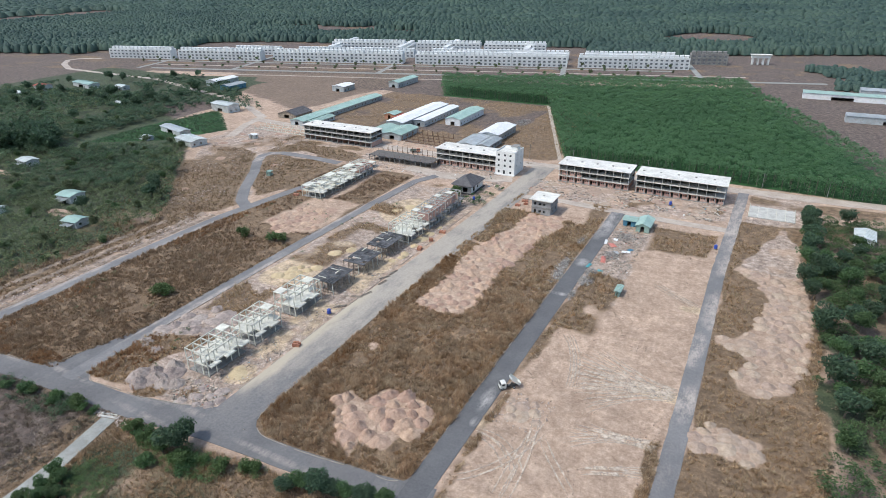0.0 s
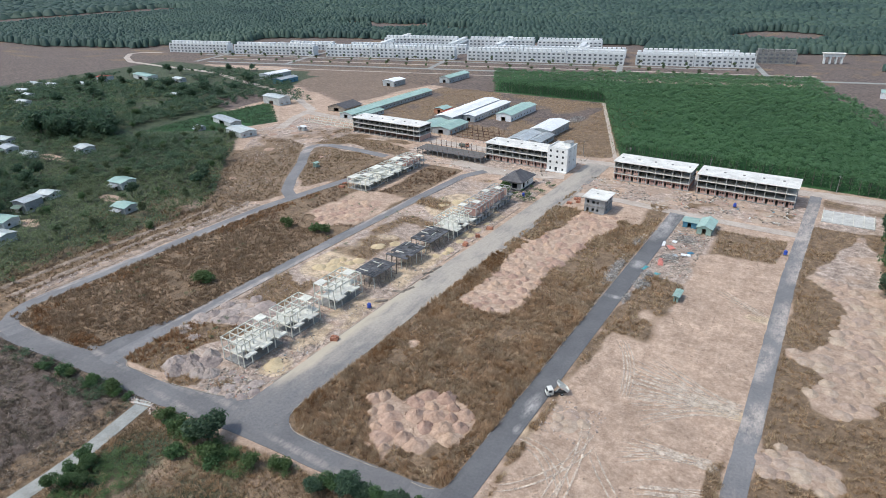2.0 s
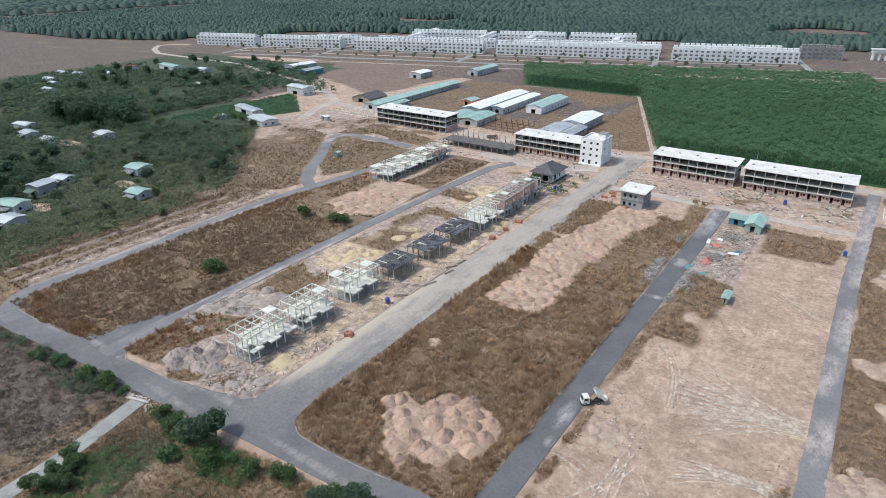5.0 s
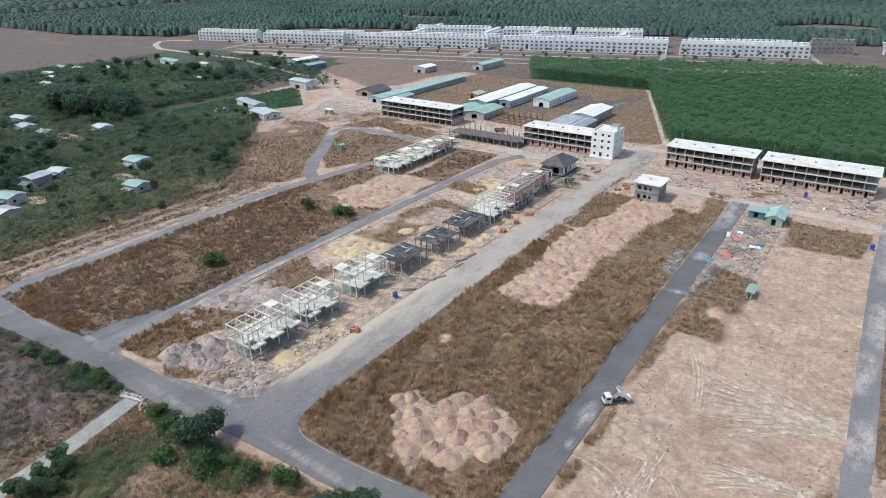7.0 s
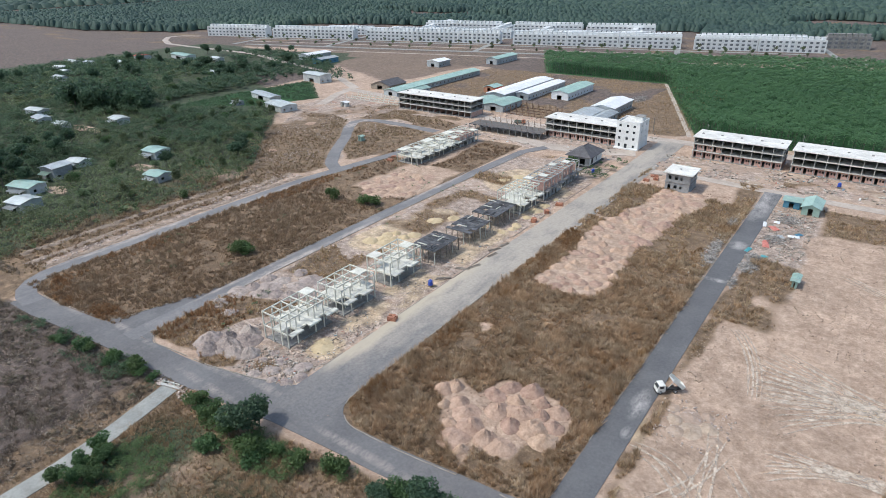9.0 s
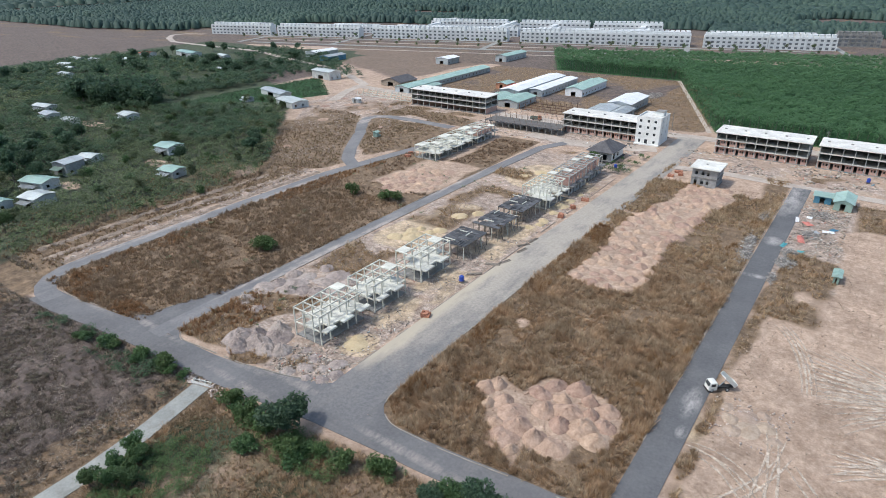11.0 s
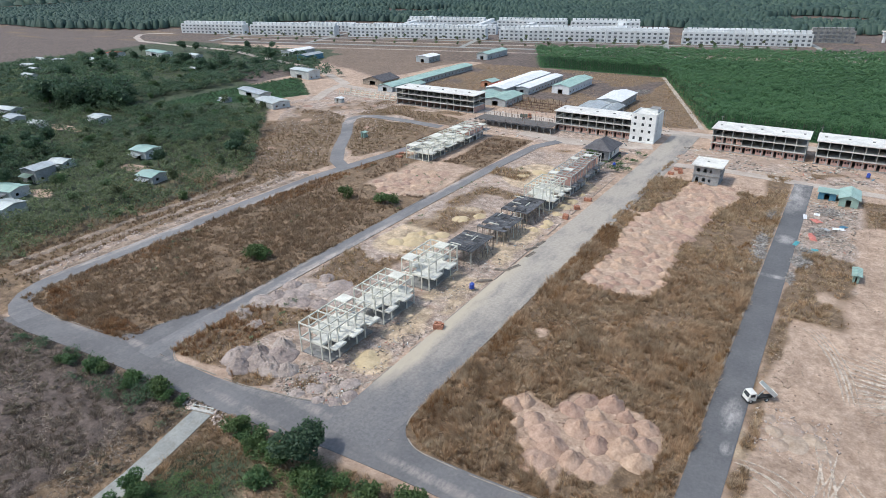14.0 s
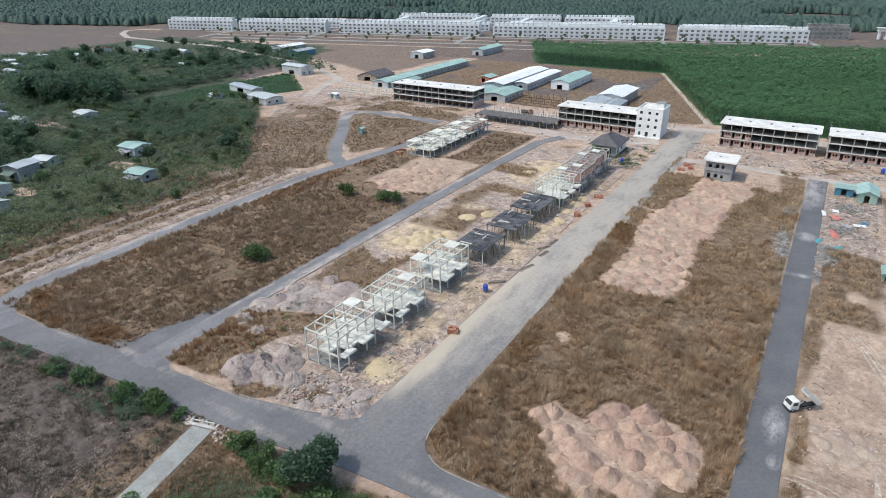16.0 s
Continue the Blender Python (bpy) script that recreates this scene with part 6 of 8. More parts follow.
def crown_points(rnd, lobes, n, height, radius, base):
    """Points over the shells of several lobes: an uneven crown with gaps."""
    pts = []
    for i in range(lobes):
        a = rnd.uniform(0, 6.28)
        r = radius * rnd.uniform(0.15, 0.7) if i else 0
        cx, cy, cz = r * math.cos(a), r * math.sin(a), base + (height - base) * rnd.uniform(0.25, 0.75)
        lr = radius * rnd.uniform(0.38, 0.62)
        d = rnd.normal(size=(n // lobes, 3))
        d /= np.linalg.norm(d, axis=1)[:, None]
        d[:, 2] = d[:, 2] * 0.8 + 0.1
        q = rnd.uniform(0.55, 1.0, len(d)) ** 0.6
        pts.append(np.array([cx, cy, cz]) + d * q[:, None] * lr * np.array([1, 1, 0.8]))
    return np.concatenate(pts)


def tree_kind(name, seed, height, radius, leaf, n, size, material, label, category="tree", group="", trunk_r=0.16, lobes=7, low=0.3):
    """One tree with trunk, limbs and crown, at the origin."""
    rnd = np.random.default_rng(seed)
    ob = thing(name, label, category, group)
    base = height * low
    bm = bmesh.new()
    pr = Vector((0, 0, -0.3))
    steps = 4
    for i in range(steps):
        nx = Vector((rnd.normal() * 0.12 * height / 6, rnd.normal() * 0.12 * height / 6, height * 0.72 * (i + 1) / steps))
        tube(bm, pr, nx, trunk_r * (1 - 0.2 * i), trunk_r * (1 - 0.2 * (i + 1)), 7)
        pr = nx
    for i in range(6):
        a = rnd.uniform(0, 6.28)
        z = height * rnd.uniform(low, 0.6)
        tube(bm, (0, 0, z), (radius * 0.65 * math.cos(a), radius * 0.65 * math.sin(a), z + height * 0.22), trunk_r * 0.45, trunk_r * 0.15, 5)
    part("trunk", bm, M_BARK, ob)
    pts = crown_points(rnd, lobes, int(n * 1.35), height, radius, base)
    v, f = leaf_cards(pts, size * 1.2, rnd, 0.4, 1, 3)
    crown = new("crown", mesh_of("crown", v, f, material))
    crown.parent = ob
    return ob


PLACED = set()


def plant_many(kinds, spots, lo=0.75, hi=1.25):
    """Copies over the spots; the first of each kind is moved to a spot of its own."""
    rnd = random.Random(len(spots))
    for i, (x, y) in enumerate(spots):
        k = kinds[i % len(kinds)]
        s = rnd.uniform(lo, hi)
        m = Matrix.Translation((x, y, -0.05)) @ Matrix.Rotation(rnd.uniform(0, 6.28), 4, "Z") @ Matrix.Diagonal((s, s, s * rnd.uniform(0.85, 1.15), 1))
        if k.as_pointer() not in PLACED:
            PLACED.add(k.as_pointer())
            k.matrix_basis = m
        else:
            made = copy_thing(k, Matrix())
            made.matrix_basis = m


def stuff(name, v, f, material, label, category):
    return tagged(new(name, mesh_of(name, v, f, material)), label, category, kind="stuff")


def tufts(x, y, height, rnd, blades=6, width=0.16, lean=0.55):
    """Grass: each tuft a fan of narrow blades."""
    n = len(x)
    b = np.repeat(np.stack([x, y, np.full(n, -0.08)], 1), blades, 0)
    h = np.repeat(height, blades) * rnd.uniform(0.6, 1.15, n * blades)
    a = rnd.uniform(0, 6.283, n * blades)
    out = np.stack([np.cos(a), np.sin(a), np.zeros_like(a)], 1)
    side = np.stack([-np.sin(a), np.cos(a), np.zeros_like(a)], 1)
    foot = b + out * (h * 0.22)[:, None]
    ln = rnd.uniform(0.15, lean, n * blades)
    tip = foot + out * (h * ln)[:, None]
    tip[:, 2] += h
    wd = (width * (0.6 + h * 0.7))[:, None]
    v = np.stack([foot - side * wd, foot + side * wd, tip], 1)
    return v.reshape(-1, 3), np.arange(3 * n * blades).reshape(-1, 3)


def field_points(count, x0, x1, y0, y1, seed, layer, low=0.35):
    """Random points where the given cover grows."""
    rnd = np.random.default_rng(seed)
    x, y = rnd.uniform(x0, x1, count), rnd.uniform(y0, y1, count)
    cover = field_cover(x, y)
    keep = cover[layer] + 0.35 * (fbm(x, y, 4, seed) - 0.5) > low + rnd.uniform(0, 0.45, count)
    return x[keep], y[keep], rnd


def off_road(x, y):
    """False on the streets."""
    bad = (np.abs(x + 78.2) < 6.2) & (y < 262) & (y > 58) | (np.abs(x + 26) < 3.2) & (y < 245) & (y > 62) | (np.abs(x - 19.5) < 2.6) | (np.abs(x + 129.3) < 2.6) & (y < 240) & (y > 55) | (np.abs(x + 180) < 2.9) & (y < 165) & (y > 53)
    fy = np.interp(x, [p[0] for p in FRONT], [p[1] for p in FRONT])
    bad |= (np.abs(y - fy) < 3.6) & (x < -22)
    for (ax, ay), (bx, by) in zip(LOOP, LOOP[1:]):
        t = np.clip(((x - ax) * (bx - ax) + (y - ay) * (by - ay)) / ((bx - ax) ** 2 + (by - ay) ** 2), 0, 1)
        bad |= np.hypot(x - ax - t * (bx - ax), y - ay - t * (by - ay)) < 3.6
    bad |= (np.abs(x - np.interp(y, [155, 160, 190, 215, 246], [-180, -179.5, -175, -170.5, -169])) < 3.0) & (y > 155) & (y < 250)
    bad |= (x < -127) & (x > -137.4 + 0.45 * np.clip(y - 66, 0, 99)) & (y > 54) & (y < 80)
    bad |= (x > -112) & (x < -84) & (y < 60 + 0.24 * np.clip(x + 105, 0, 99)) & (y > 55)
    bad |= (np.hypot(x + 74, y - 62) < 7) | (np.abs(x - np.interp(y, [0, 28, 36, 51], [-100, -100.2, -101.2, -104.5])) < 2.5) & (y < 52)
    return ~bad


def grass(name, regions, material, label, layer=3, high=(0.35, 0.95), blades=6, width=0.16):
    vs, fs, base = [], [], 0
    for i, (count, x0, x1, y0, y1) in enumerate(regions):
        x, y, rnd = field_points(count, x0, x1, y0, y1, 100 + i + len(name), layer)
        ok = off_road(x, y)
        x, y = x[ok], y[ok]
        clump = fbm(x, y, 7, 77)
        h = high[0] + (high[1] - high[0]) * np.clip(clump * 2.0 - 0.5, 0, 1) * rnd.uniform(0.6, 1.2, len(x))
        v, f = tufts(x, y, h, rnd, blades, width)
        vs.append(v)
        fs.append(f + base)
        base += len(v)
    stuff(name, np.concatenate(vs), np.concatenate(fs), material, label, "grass")


grass("dry_grass", ((8500, -72, -29, 64, 160), (3800, -72, -29, 160, 250)), M_DRY, "tall dry brown grass over the central plot", high=(0.2, 0.55), blades=8, width=0.04)
grass("dry_grass", ((7500, -177, -131, 55, 150), (4000, -177, -131, 150, 246)), M_WESTGRASS, "dry brown grass over the west plot", high=(0.2, 0.5), blades=6, width=0.05)
grass("dry_grass", ((6000, -128, -85, 60, 130), (5000, -127, -85, 130, 240)), M_DRY, "dry brown grass between the spoil heaps", high=(0.2, 0.6), blades=6, width=0.05)
grass("dry_grass", ((7000, 21, 50, 60, 255), (5000, -24, 18, 60, 235), (3000, -70, 18, 245, 268)), M_DRY, "dry brown grass on the east plots", high=(0.2, 0.6), blades=6, width=0.05)
grass("dry_grass", ((6000, -240, -182, 40, 280),), M_DRYPALE, "thin pale dry grass by the earthworks", high=(0.3, 0.8), width=0.2)
grass("dry_brush", ((20000, -200, -104, 12, 57.5),), M_BRUSH, "withered brown brush on the cleared slope", layer=2, high=(0.2, 0.55), blades=4, width=0.05)
grass("dry_grass", ((22000, -104, -16, 10, 60),), M_DRYPALE, "pale dry grass on the front bank", high=(0.2, 0.7), blades=8, width=0.05)
grass("dry_brush", ((9000, -250, -70, 298, 432),), M_DRY, "withered brown weeds behind the sheds", layer=3, high=(0.3, 0.8), blades=4, width=0.12)


def plantation():
    """The rubber stand: trees in rows, each a crown of leaf clumps on a thin trunk."""
    rnd = np.random.default_rng(9)
    gx, gy = np.meshgrid(np.arange(-270, 120, 3.6), np.arange(296, 640, 4.4))
    x, y = gx.ravel() + rnd.normal(size=gx.size) * 0.35, gy.ravel() + rnd.normal(size=gx.size) * 0.35
    keep = (in_plantation(x, y) > 0.5) & (rnd.uniform(size=len(x)) > 0.03)
    x, y = x[keep], y[keep]
    h = 8.2 + 1.6 * (fbm(x, y, 30, 61) - 0.5) + rnd.normal(size=len(x)) * 0.6
    per = np.where(y < 360, 115, np.where(y < 430, 80, 56))
    cx = np.repeat(np.stack([x, y, h], 1), per, 0)
    d = rnd.normal(size=(len(cx), 3))
    d /= np.linalg.norm(d, axis=1)[:, None]
    d[:, 2] = np.abs(d[:, 2]) * 1.6 - 1.1
    pts = cx + d * np.array([2.2, 2.5, 1.3]) * rnd.uniform(0.5, 1.0, (len(cx), 1))
    v, f = leaf_cards(pts, np.where(pts[:, 1] < 360, 0.64, np.where(pts[:, 1] < 430, 0.80, 1.1)), rnd, 1.3, 1, 3)
    rim = (y < 309) | (np.abs(y - 433) < 7) & (x < -120) | (np.abs(x + 70 + (y - 303) * 0.4) < 5) & (y < 440)
    low = np.repeat(np.stack([x[rim], y[rim], np.zeros(rim.sum())], 1), 46, 0) + rnd.normal(size=(rim.sum() * 46, 3)) * np.array([1.1, 1.1, 0])
    low[:, 2] = rnd.uniform(0.9, 7.5, len(low))
    lv, lf = leaf_cards(low, 0.7, rnd, 0.5, 1, 3)
    v, f = np.concatenate([v, lv]), np.concatenate([f, lf + len(v)])
    stuff("plantation_canopy", v, f, M_PLANT, "dense green rubber tree canopy in rows", "trees")
    vs, fs, k = [], [], 0
    edge = (y < 318) | (np.abs(y - 433) < 12) & (x < -120) | (np.abs(x + 70 + (y - 303) * 0.4) < 9)
    for a, b, c in zip(x[edge], y[edge], h[edge]):
        for i in range(3):
            t = 2.094 * i
            vs += [(a + 0.13 * math.cos(t), b + 0.13 * math.sin(t), -0.1), (a + 0.08 * math.cos(t), b + 0.08 * math.sin(t), c - 1.5)]
        fs += [(k, k + 2, k + 3, k + 1), (k + 2, k + 4, k + 5, k + 3), (k + 4, k, k + 1, k + 5)]
        k += 6
    stuff("plantation_trunks", vs, fs, M_BARK, "thin pale trunks at the plantation's edge", "trees")


plantation()


def canopy(name, step, x0, x1, y0, y1, test, height, material, label, sides=5, low=0.12):
    """Far woods: a crown for each tree, lopsided and of its own height, reaching down far enough to close the stand."""
    gx, gy = np.meshgrid(np.arange(x0, x1, step), np.arange(y0, y1, step))
    rnd = np.random.default_rng(int(step * 10 + abs(x1)))
    gx[::2] += step / 2
    x, y = (g.ravel() + rnd.uniform(-0.3, 0.3, g.size) * step for g in (gx, gy))
    on = test(x, y)
    x, y = x[on], y[on]
    n = len(x)
    h = height * (0.70 + 0.45 * fbm(x, y, 70, 70)) * rnd.uniform(0.82, 1.15, n)
    r = step * rnd.uniform(0.55, 0.85, n)
    rings = [np.stack([x + rnd.normal(size=n) * r * 0.15, y + rnd.normal(size=n) * r * 0.15, h], 1)[:, None]]
    a = rnd.uniform(0, 6.283, n)[:, None] + np.arange(sides)[None] * 6.283 / sides
    for rad, z in ((0.62, 0.86), (1.0, low)):
        q = r[:, None] * rad * rnd.uniform(0.62, 1.3, (n, sides))
        rings.append(np.stack([x[:, None] + q * np.cos(a), y[:, None] + q * np.sin(a), h[:, None] * z * rnd.uniform(0.76, 1.12, (n, sides))], 2))
    v = np.concatenate(rings, 1)
    k = 1 + 2 * sides
    f = []
    for j in range(sides):
        m = (j + 1) % sides
        f += [(0, 1 + j, 1 + m), (1 + j, 1 + sides + j, 1 + sides + m), (1 + j, 1 + sides + m, 1 + m)]
    faces = (np.array(f)[None] + k * np.arange(n)[:, None, None]).reshape(-1, 3)
    stuff(name, v.reshape(-1, 3), faces, material, label, "woods").data.shade_smooth()


def far_woods(x, y):
    s = np.cos(FAR_A) * (x + 685) + np.sin(FAR_A) * (y - 470)
    o = -np.sin(FAR_A) * (x + 685) + np.cos(FAR_A) * (y - 470)
    edge = 60 + 55 * fbm(x, y, 120, 81) + np.where((s > 40) & (s < 560), 75, 0) + np.where(s < 0, -20, 0)
    clear = (fbm(x, y, 170, 83) < 0.27) & (o > 200) & (o < 420)
    clear |= np.hypot((x + 62) / 62, (y - 905) / 85) < 0.8 + 0.4 * fbm(x, y, 40, 84)
    clear |= (np.abs(o - 20 - 0.1 * s) < 16) & (s > 680)
    return (o > edge) & ~clear | (s < -60) & (o > 10 + 25 * fbm(x, y, 60, 86)) & (s > -1500)


everywhere = lambda x, y: np.ones(np.shape(x), bool)
canopy("far_woods", 7.6, -1300, 300, 430, 1020, far_woods, 11, M_FARHAZE, "dense dark green woods far off")
canopy("far_woods", 14.0, -1900, 700, 1010, 1700, lambda x, y: far_woods(x, y) | (y > 1300), 12, M_FARHAZE, "dense hazy woods beyond the estate")
canopy("far_woods", 30.0, -2900, 1500, 1680, 3200, everywhere, 15, M_FARHAZE, "hazy woods towards the horizon")
canopy("far_woods", 24.0, -3100, -1480, 400, 1700, everywhere, 13, M_FARHAZE, "hazy woods beyond the ploughed land")
canopy("far_woods", 5.0, 50, 125, 585, 700, lambda x, y: fbm(x, y, 30, 88) > 0.45, 6, M_FARHAZE, "clumps of dark trees east of the estate")
canopy("far_woods", 7.0, 120, 600, 600, 760, lambda x, y: fbm(x, y, 60, 87) > 0.4, 9, M_FARHAZE, "scattered woods east of the estate")

BROAD = [tree_kind("broadleaf_tree", 20 + i, 7.5 + i * 0.7, 3.3 + 0.3 * i, 0, 900, 0.5, M_LEAF, "round leafy green tree in the village", group="village trees", trunk_r=0.2) for i in range(3)]
DARKT = [tree_kind("garden_tree", 30 + i, 9.5, 4.6, 0, 700, 0.75, M_LEAFDARK, "dense dark green garden tree", group="dark garden trees", trunk_r=0.28, low=0.22) for i in range(2)]
THIN = [tree_kind("young_tree", 40 + i, 5.2 + 0.5 * i, 2.0, 0, 260, 0.45, M_LEAFDRY, "slender young tree with thin yellowish leaves", group="young trees", trunk_r=0.09, low=0.42, lobes=6) for i in range(3)]
SHRUB = [tree_kind("shrub", 50 + i, 2.2, 1.7, 0, 520, 0.32, M_LEAF, "low green leafy garden shrub", "shrub", "shrubs", 0.07, 5, 0.15) for i in range(2)]
FRESH = [tree_kind("bush", 60 + i, 2.6, 2.1, 0, 800, 0.30, M_LEAFBRIGHT, "fresh green bush in dry grass", "bush", "green bushes", 0.07, 6, 0.1) for i in range(2)]

in_village = poly([(-400, 40), (-199, 50), (-202, 146), (-294, 240), (-420, 330)])


def free_of_houses(x, y):
    return all(not (hx - 4 < x < hx + w + 4 and hy - 5 < y < hy + d + 4) for hx, hy, w, d, *_ in VILLAGE) and float(region(x, y, PASTURE, 0.1)) < 0.5


plant_many(THIN, scatter(60, 6.0, -320, -198, 45, 235, lambda x, y: in_village(x, y) and free_of_houses(x, y) and not (x > -255 and y < 60)), 0.8, 1.3)
plant_many(BROAD, scatter(34, 9.0, -420, -215, 60, 320, lambda x, y: in_village(x, y) and free_of_houses(x, y)), 0.5, 0.9)
plant_many(DARKT[1:], scatter(34, 4.5, -412, -344, 172, 206, poly([(-408, 174), (-390, 172), (-346, 186), (-366, 204), (-408, 192)])), 1.45, 1.85)
plant_many(DARKT[:1], [(-232, 168), (-236, 172), (-224, 160), (-240.5, 136), (-276, 92), (-292, 95), (-300, 105), (-284, 88), (-288, 104), (-306, 96), (-312, 112), (-296, 118), (-272, 86), (-266, 92), (-256, 72), (-262, 76), (-318, 124), (-304, 128)], 0.75, 1.2)
plant_many([tree_kind("garden_tree", 36, 9.0, 4.4, 0, 500, 0.9, M_LEAFDARK, "dark green tree far in the village", group="far village trees", trunk_r=0.26, low=0.2)], scatter(34, 9.0, -600, -395, 150, 430, lambda x, y: free_of_houses(x, y) and poly([(-400, 150), (-390, 360), (-480, 428), (-540, 375), (-610, 315), (-560, 190)])(x, y)), 0.8, 1.2)
plant_many(THIN, [(FAR_M @ Vector((s0, off, 0))).to_2d()[:] for off in (-8, -33, -58) for s0 in range(70 if off > -40 else 120, 640, 21)], 0.75, 1.15)
TALLDARK = [tree_kind("garden_tree", 34, 9.0, 4.4, 0, 1150, 0.56, M_LEAFDARK, "dense dark green tree at the plot's edge", group="edge trees", trunk_r=0.26, low=0.2), BROAD[2]]
plant_many(TALLDARK, [(47.5 + 1.5 * math.sin(k * 2.1), 192 + k * 4.6) for k in range(17)] + scatter(70, 6.0, 49, 110, 130, 268, lambda x, y: x > 49 + 3 * math.sin(y * 0.2) and free_of_houses(x, y)), 0.7, 1.1)
plant_many(BROAD[:2], scatter(26, 5.0, 52, 90, 90, 180, lambda x, y: True), 0.6, 1.0)
plant_many(SHRUB, scatter(20, 4.0, -330, -198, 45, 240, lambda x, y: in_village(x, y) and free_of_houses(x, y)), 0.7, 1.3)
plant_many(FRESH, [(-145, 99), (-143.5, 101), (-146, 101.5), (-141, 150), (-138.5, 151.5), (-155, 148), (-98, 228)], 1.3, 1.75)

# trees in the foreground
NEAR = [tree_kind("roadside_tree", 70 + i, 6.8, 3.4, 0, 2600, 0.40, M_LEAF if i else M_LEAFDARK, "leafy dark green tree at the roadside", group="roadside trees", trunk_r=0.2, low=0.25, lobes=9) for i in range(2)]
TALL = tree_kind("roadside_tree", 78, 8.6, 4.9, 0, 2400, 0.44, M_LEAFDARK, "tall two-lobed dark green tree at the road corner", group="roadside trees", trunk_r=0.24, low=0.25, lobes=6)
TALL.matrix_basis = pose(-80.8, 52, -0.05, 0, 0, 40)
plant_many(NEAR, [(-50.5, 54), (-47.5, 56), (-44.5, 56.2), (-83, 49.5), (-41, 57.5), (-37.5, 58), (-34, 59), (-30, 60)], 0.6, 0.8)
plant_many(NEAR[1:], [(-97.6, 34), (-96.8, 30.5), (-95, 33), (-94, 28), (-97, 26), (-92, 30)], 0.42, 0.62)
plant_many(FRESH + SHRUB, [(-113, 50), (-115.5, 51), (-118, 50), (-122, 48.5), (-123.5, 50), (-131, 48.5), (-133, 48), (-110, 51), (-95.5, 51), (-94, 52), (-92.5, 50.5), (-90, 51.5), (-88.5, 50), (-86, 50.5), (-84.5, 46.5), (-83, 45), (-78.5, 48.8), (-77, 50.5), (-75.5, 49), (-74, 50.5), (-72.5, 51.5), (-76, 49), (-74.5, 47.5), (-68, 52), (-66.5, 51), (-97, 34), (-96, 31.5), (-95.5, 29), (-62, 54), (-60, 54.8), (-140, 47), (-141.5, 46)], 0.75, 1.25)


# ---- thickets, debris and small things ----
def thicket(name, count, x0, x1, y0, y1, test, height, radius, per, size, material, label, seed, stem=True):
    """Many small plants nobody could count, each a loose crown of leaf clumps."""
    rnd = np.random.default_rng(seed)
    x, y = rnd.uniform(x0, x1, count), rnd.uniform(y0, y1, count)
    keep = test(x, y)
    x, y = x[keep], y[keep]
    n = len(x)
    per = int(per * 1.7)
    s = rnd.uniform(0.6, 1.35, n)
    c = np.repeat(np.stack([x, y, height * s * 0.66], 1), per, 0)
    sc = np.repeat(s, per)[:, None]
    d = rnd.normal(size=(n * per, 3))
    d /= np.linalg.norm(d, axis=1)[:, None]
    d[:, 2] = np.abs(d[:, 2]) * 1.3 - 0.45
    pts = c + d * np.array([radius, radius, height * 0.34]) * sc * rnd.uniform(0.35, 1.0, (n * per, 1))
    v, f = leaf_cards(pts, size * 0.95, rnd, 0.9, 1, 3)
    stuff(name, v, f, material, label, "thicket")


def area(outline):
    return lambda x, y: within(x, y, outline, 0.02) > 0.5


def clear_of_houses(x, y):
    ok = np.ones(np.shape(x), bool)
    for hx, hy, w, d, *_ in VILLAGE:
        ok &= ~((x > hx - 1.5) & (x < hx + w + 0.5) & (y > hy - 2.2) & (y < hy + d * 0.7))
    return ok


V_OUT = area([(-560, -20), (-197, -20), (-200, 146), (-292, 240), (-430, 330), (-600, 300)])
yards = lambda x, y: (np.hypot((x + 249) / 8, (y - 133) / 4) < 1) | (np.hypot((x + 340) / 14, (y - 152) / 3) < 1) | (np.hypot((x + 252) / 7, (y - 95) / 4) < 1)
crop = lambda x, y: region(x, y, PASTURE, 40) > 0.12
lush = lambda x, y: V_OUT(x, y) & ~yards(x, y) & ~crop(x, y) & clear_of_houses(x, y) & (fbm(x, y, 34, 91) > 0.70 - 0.28 * np.clip((-x - 250) / 40, 0, 1))
thin = lambda x, y: V_OUT(x, y) & ~yards(x, y) & ~crop(x, y) & clear_of_houses(x, y) & (fbm(x, y, 34, 91) < 0.74 - 0.24 * np.clip((-x - 250) / 40, 0, 1)) & (fbm(x, y, 30, 92) > 0.27)
thicket("garden_thicket", 12500, -430, -196, -20, 330, lush, 3.8, 2.2, 18, 0.72, M_GARDEN, "dense green village gardens", 1)


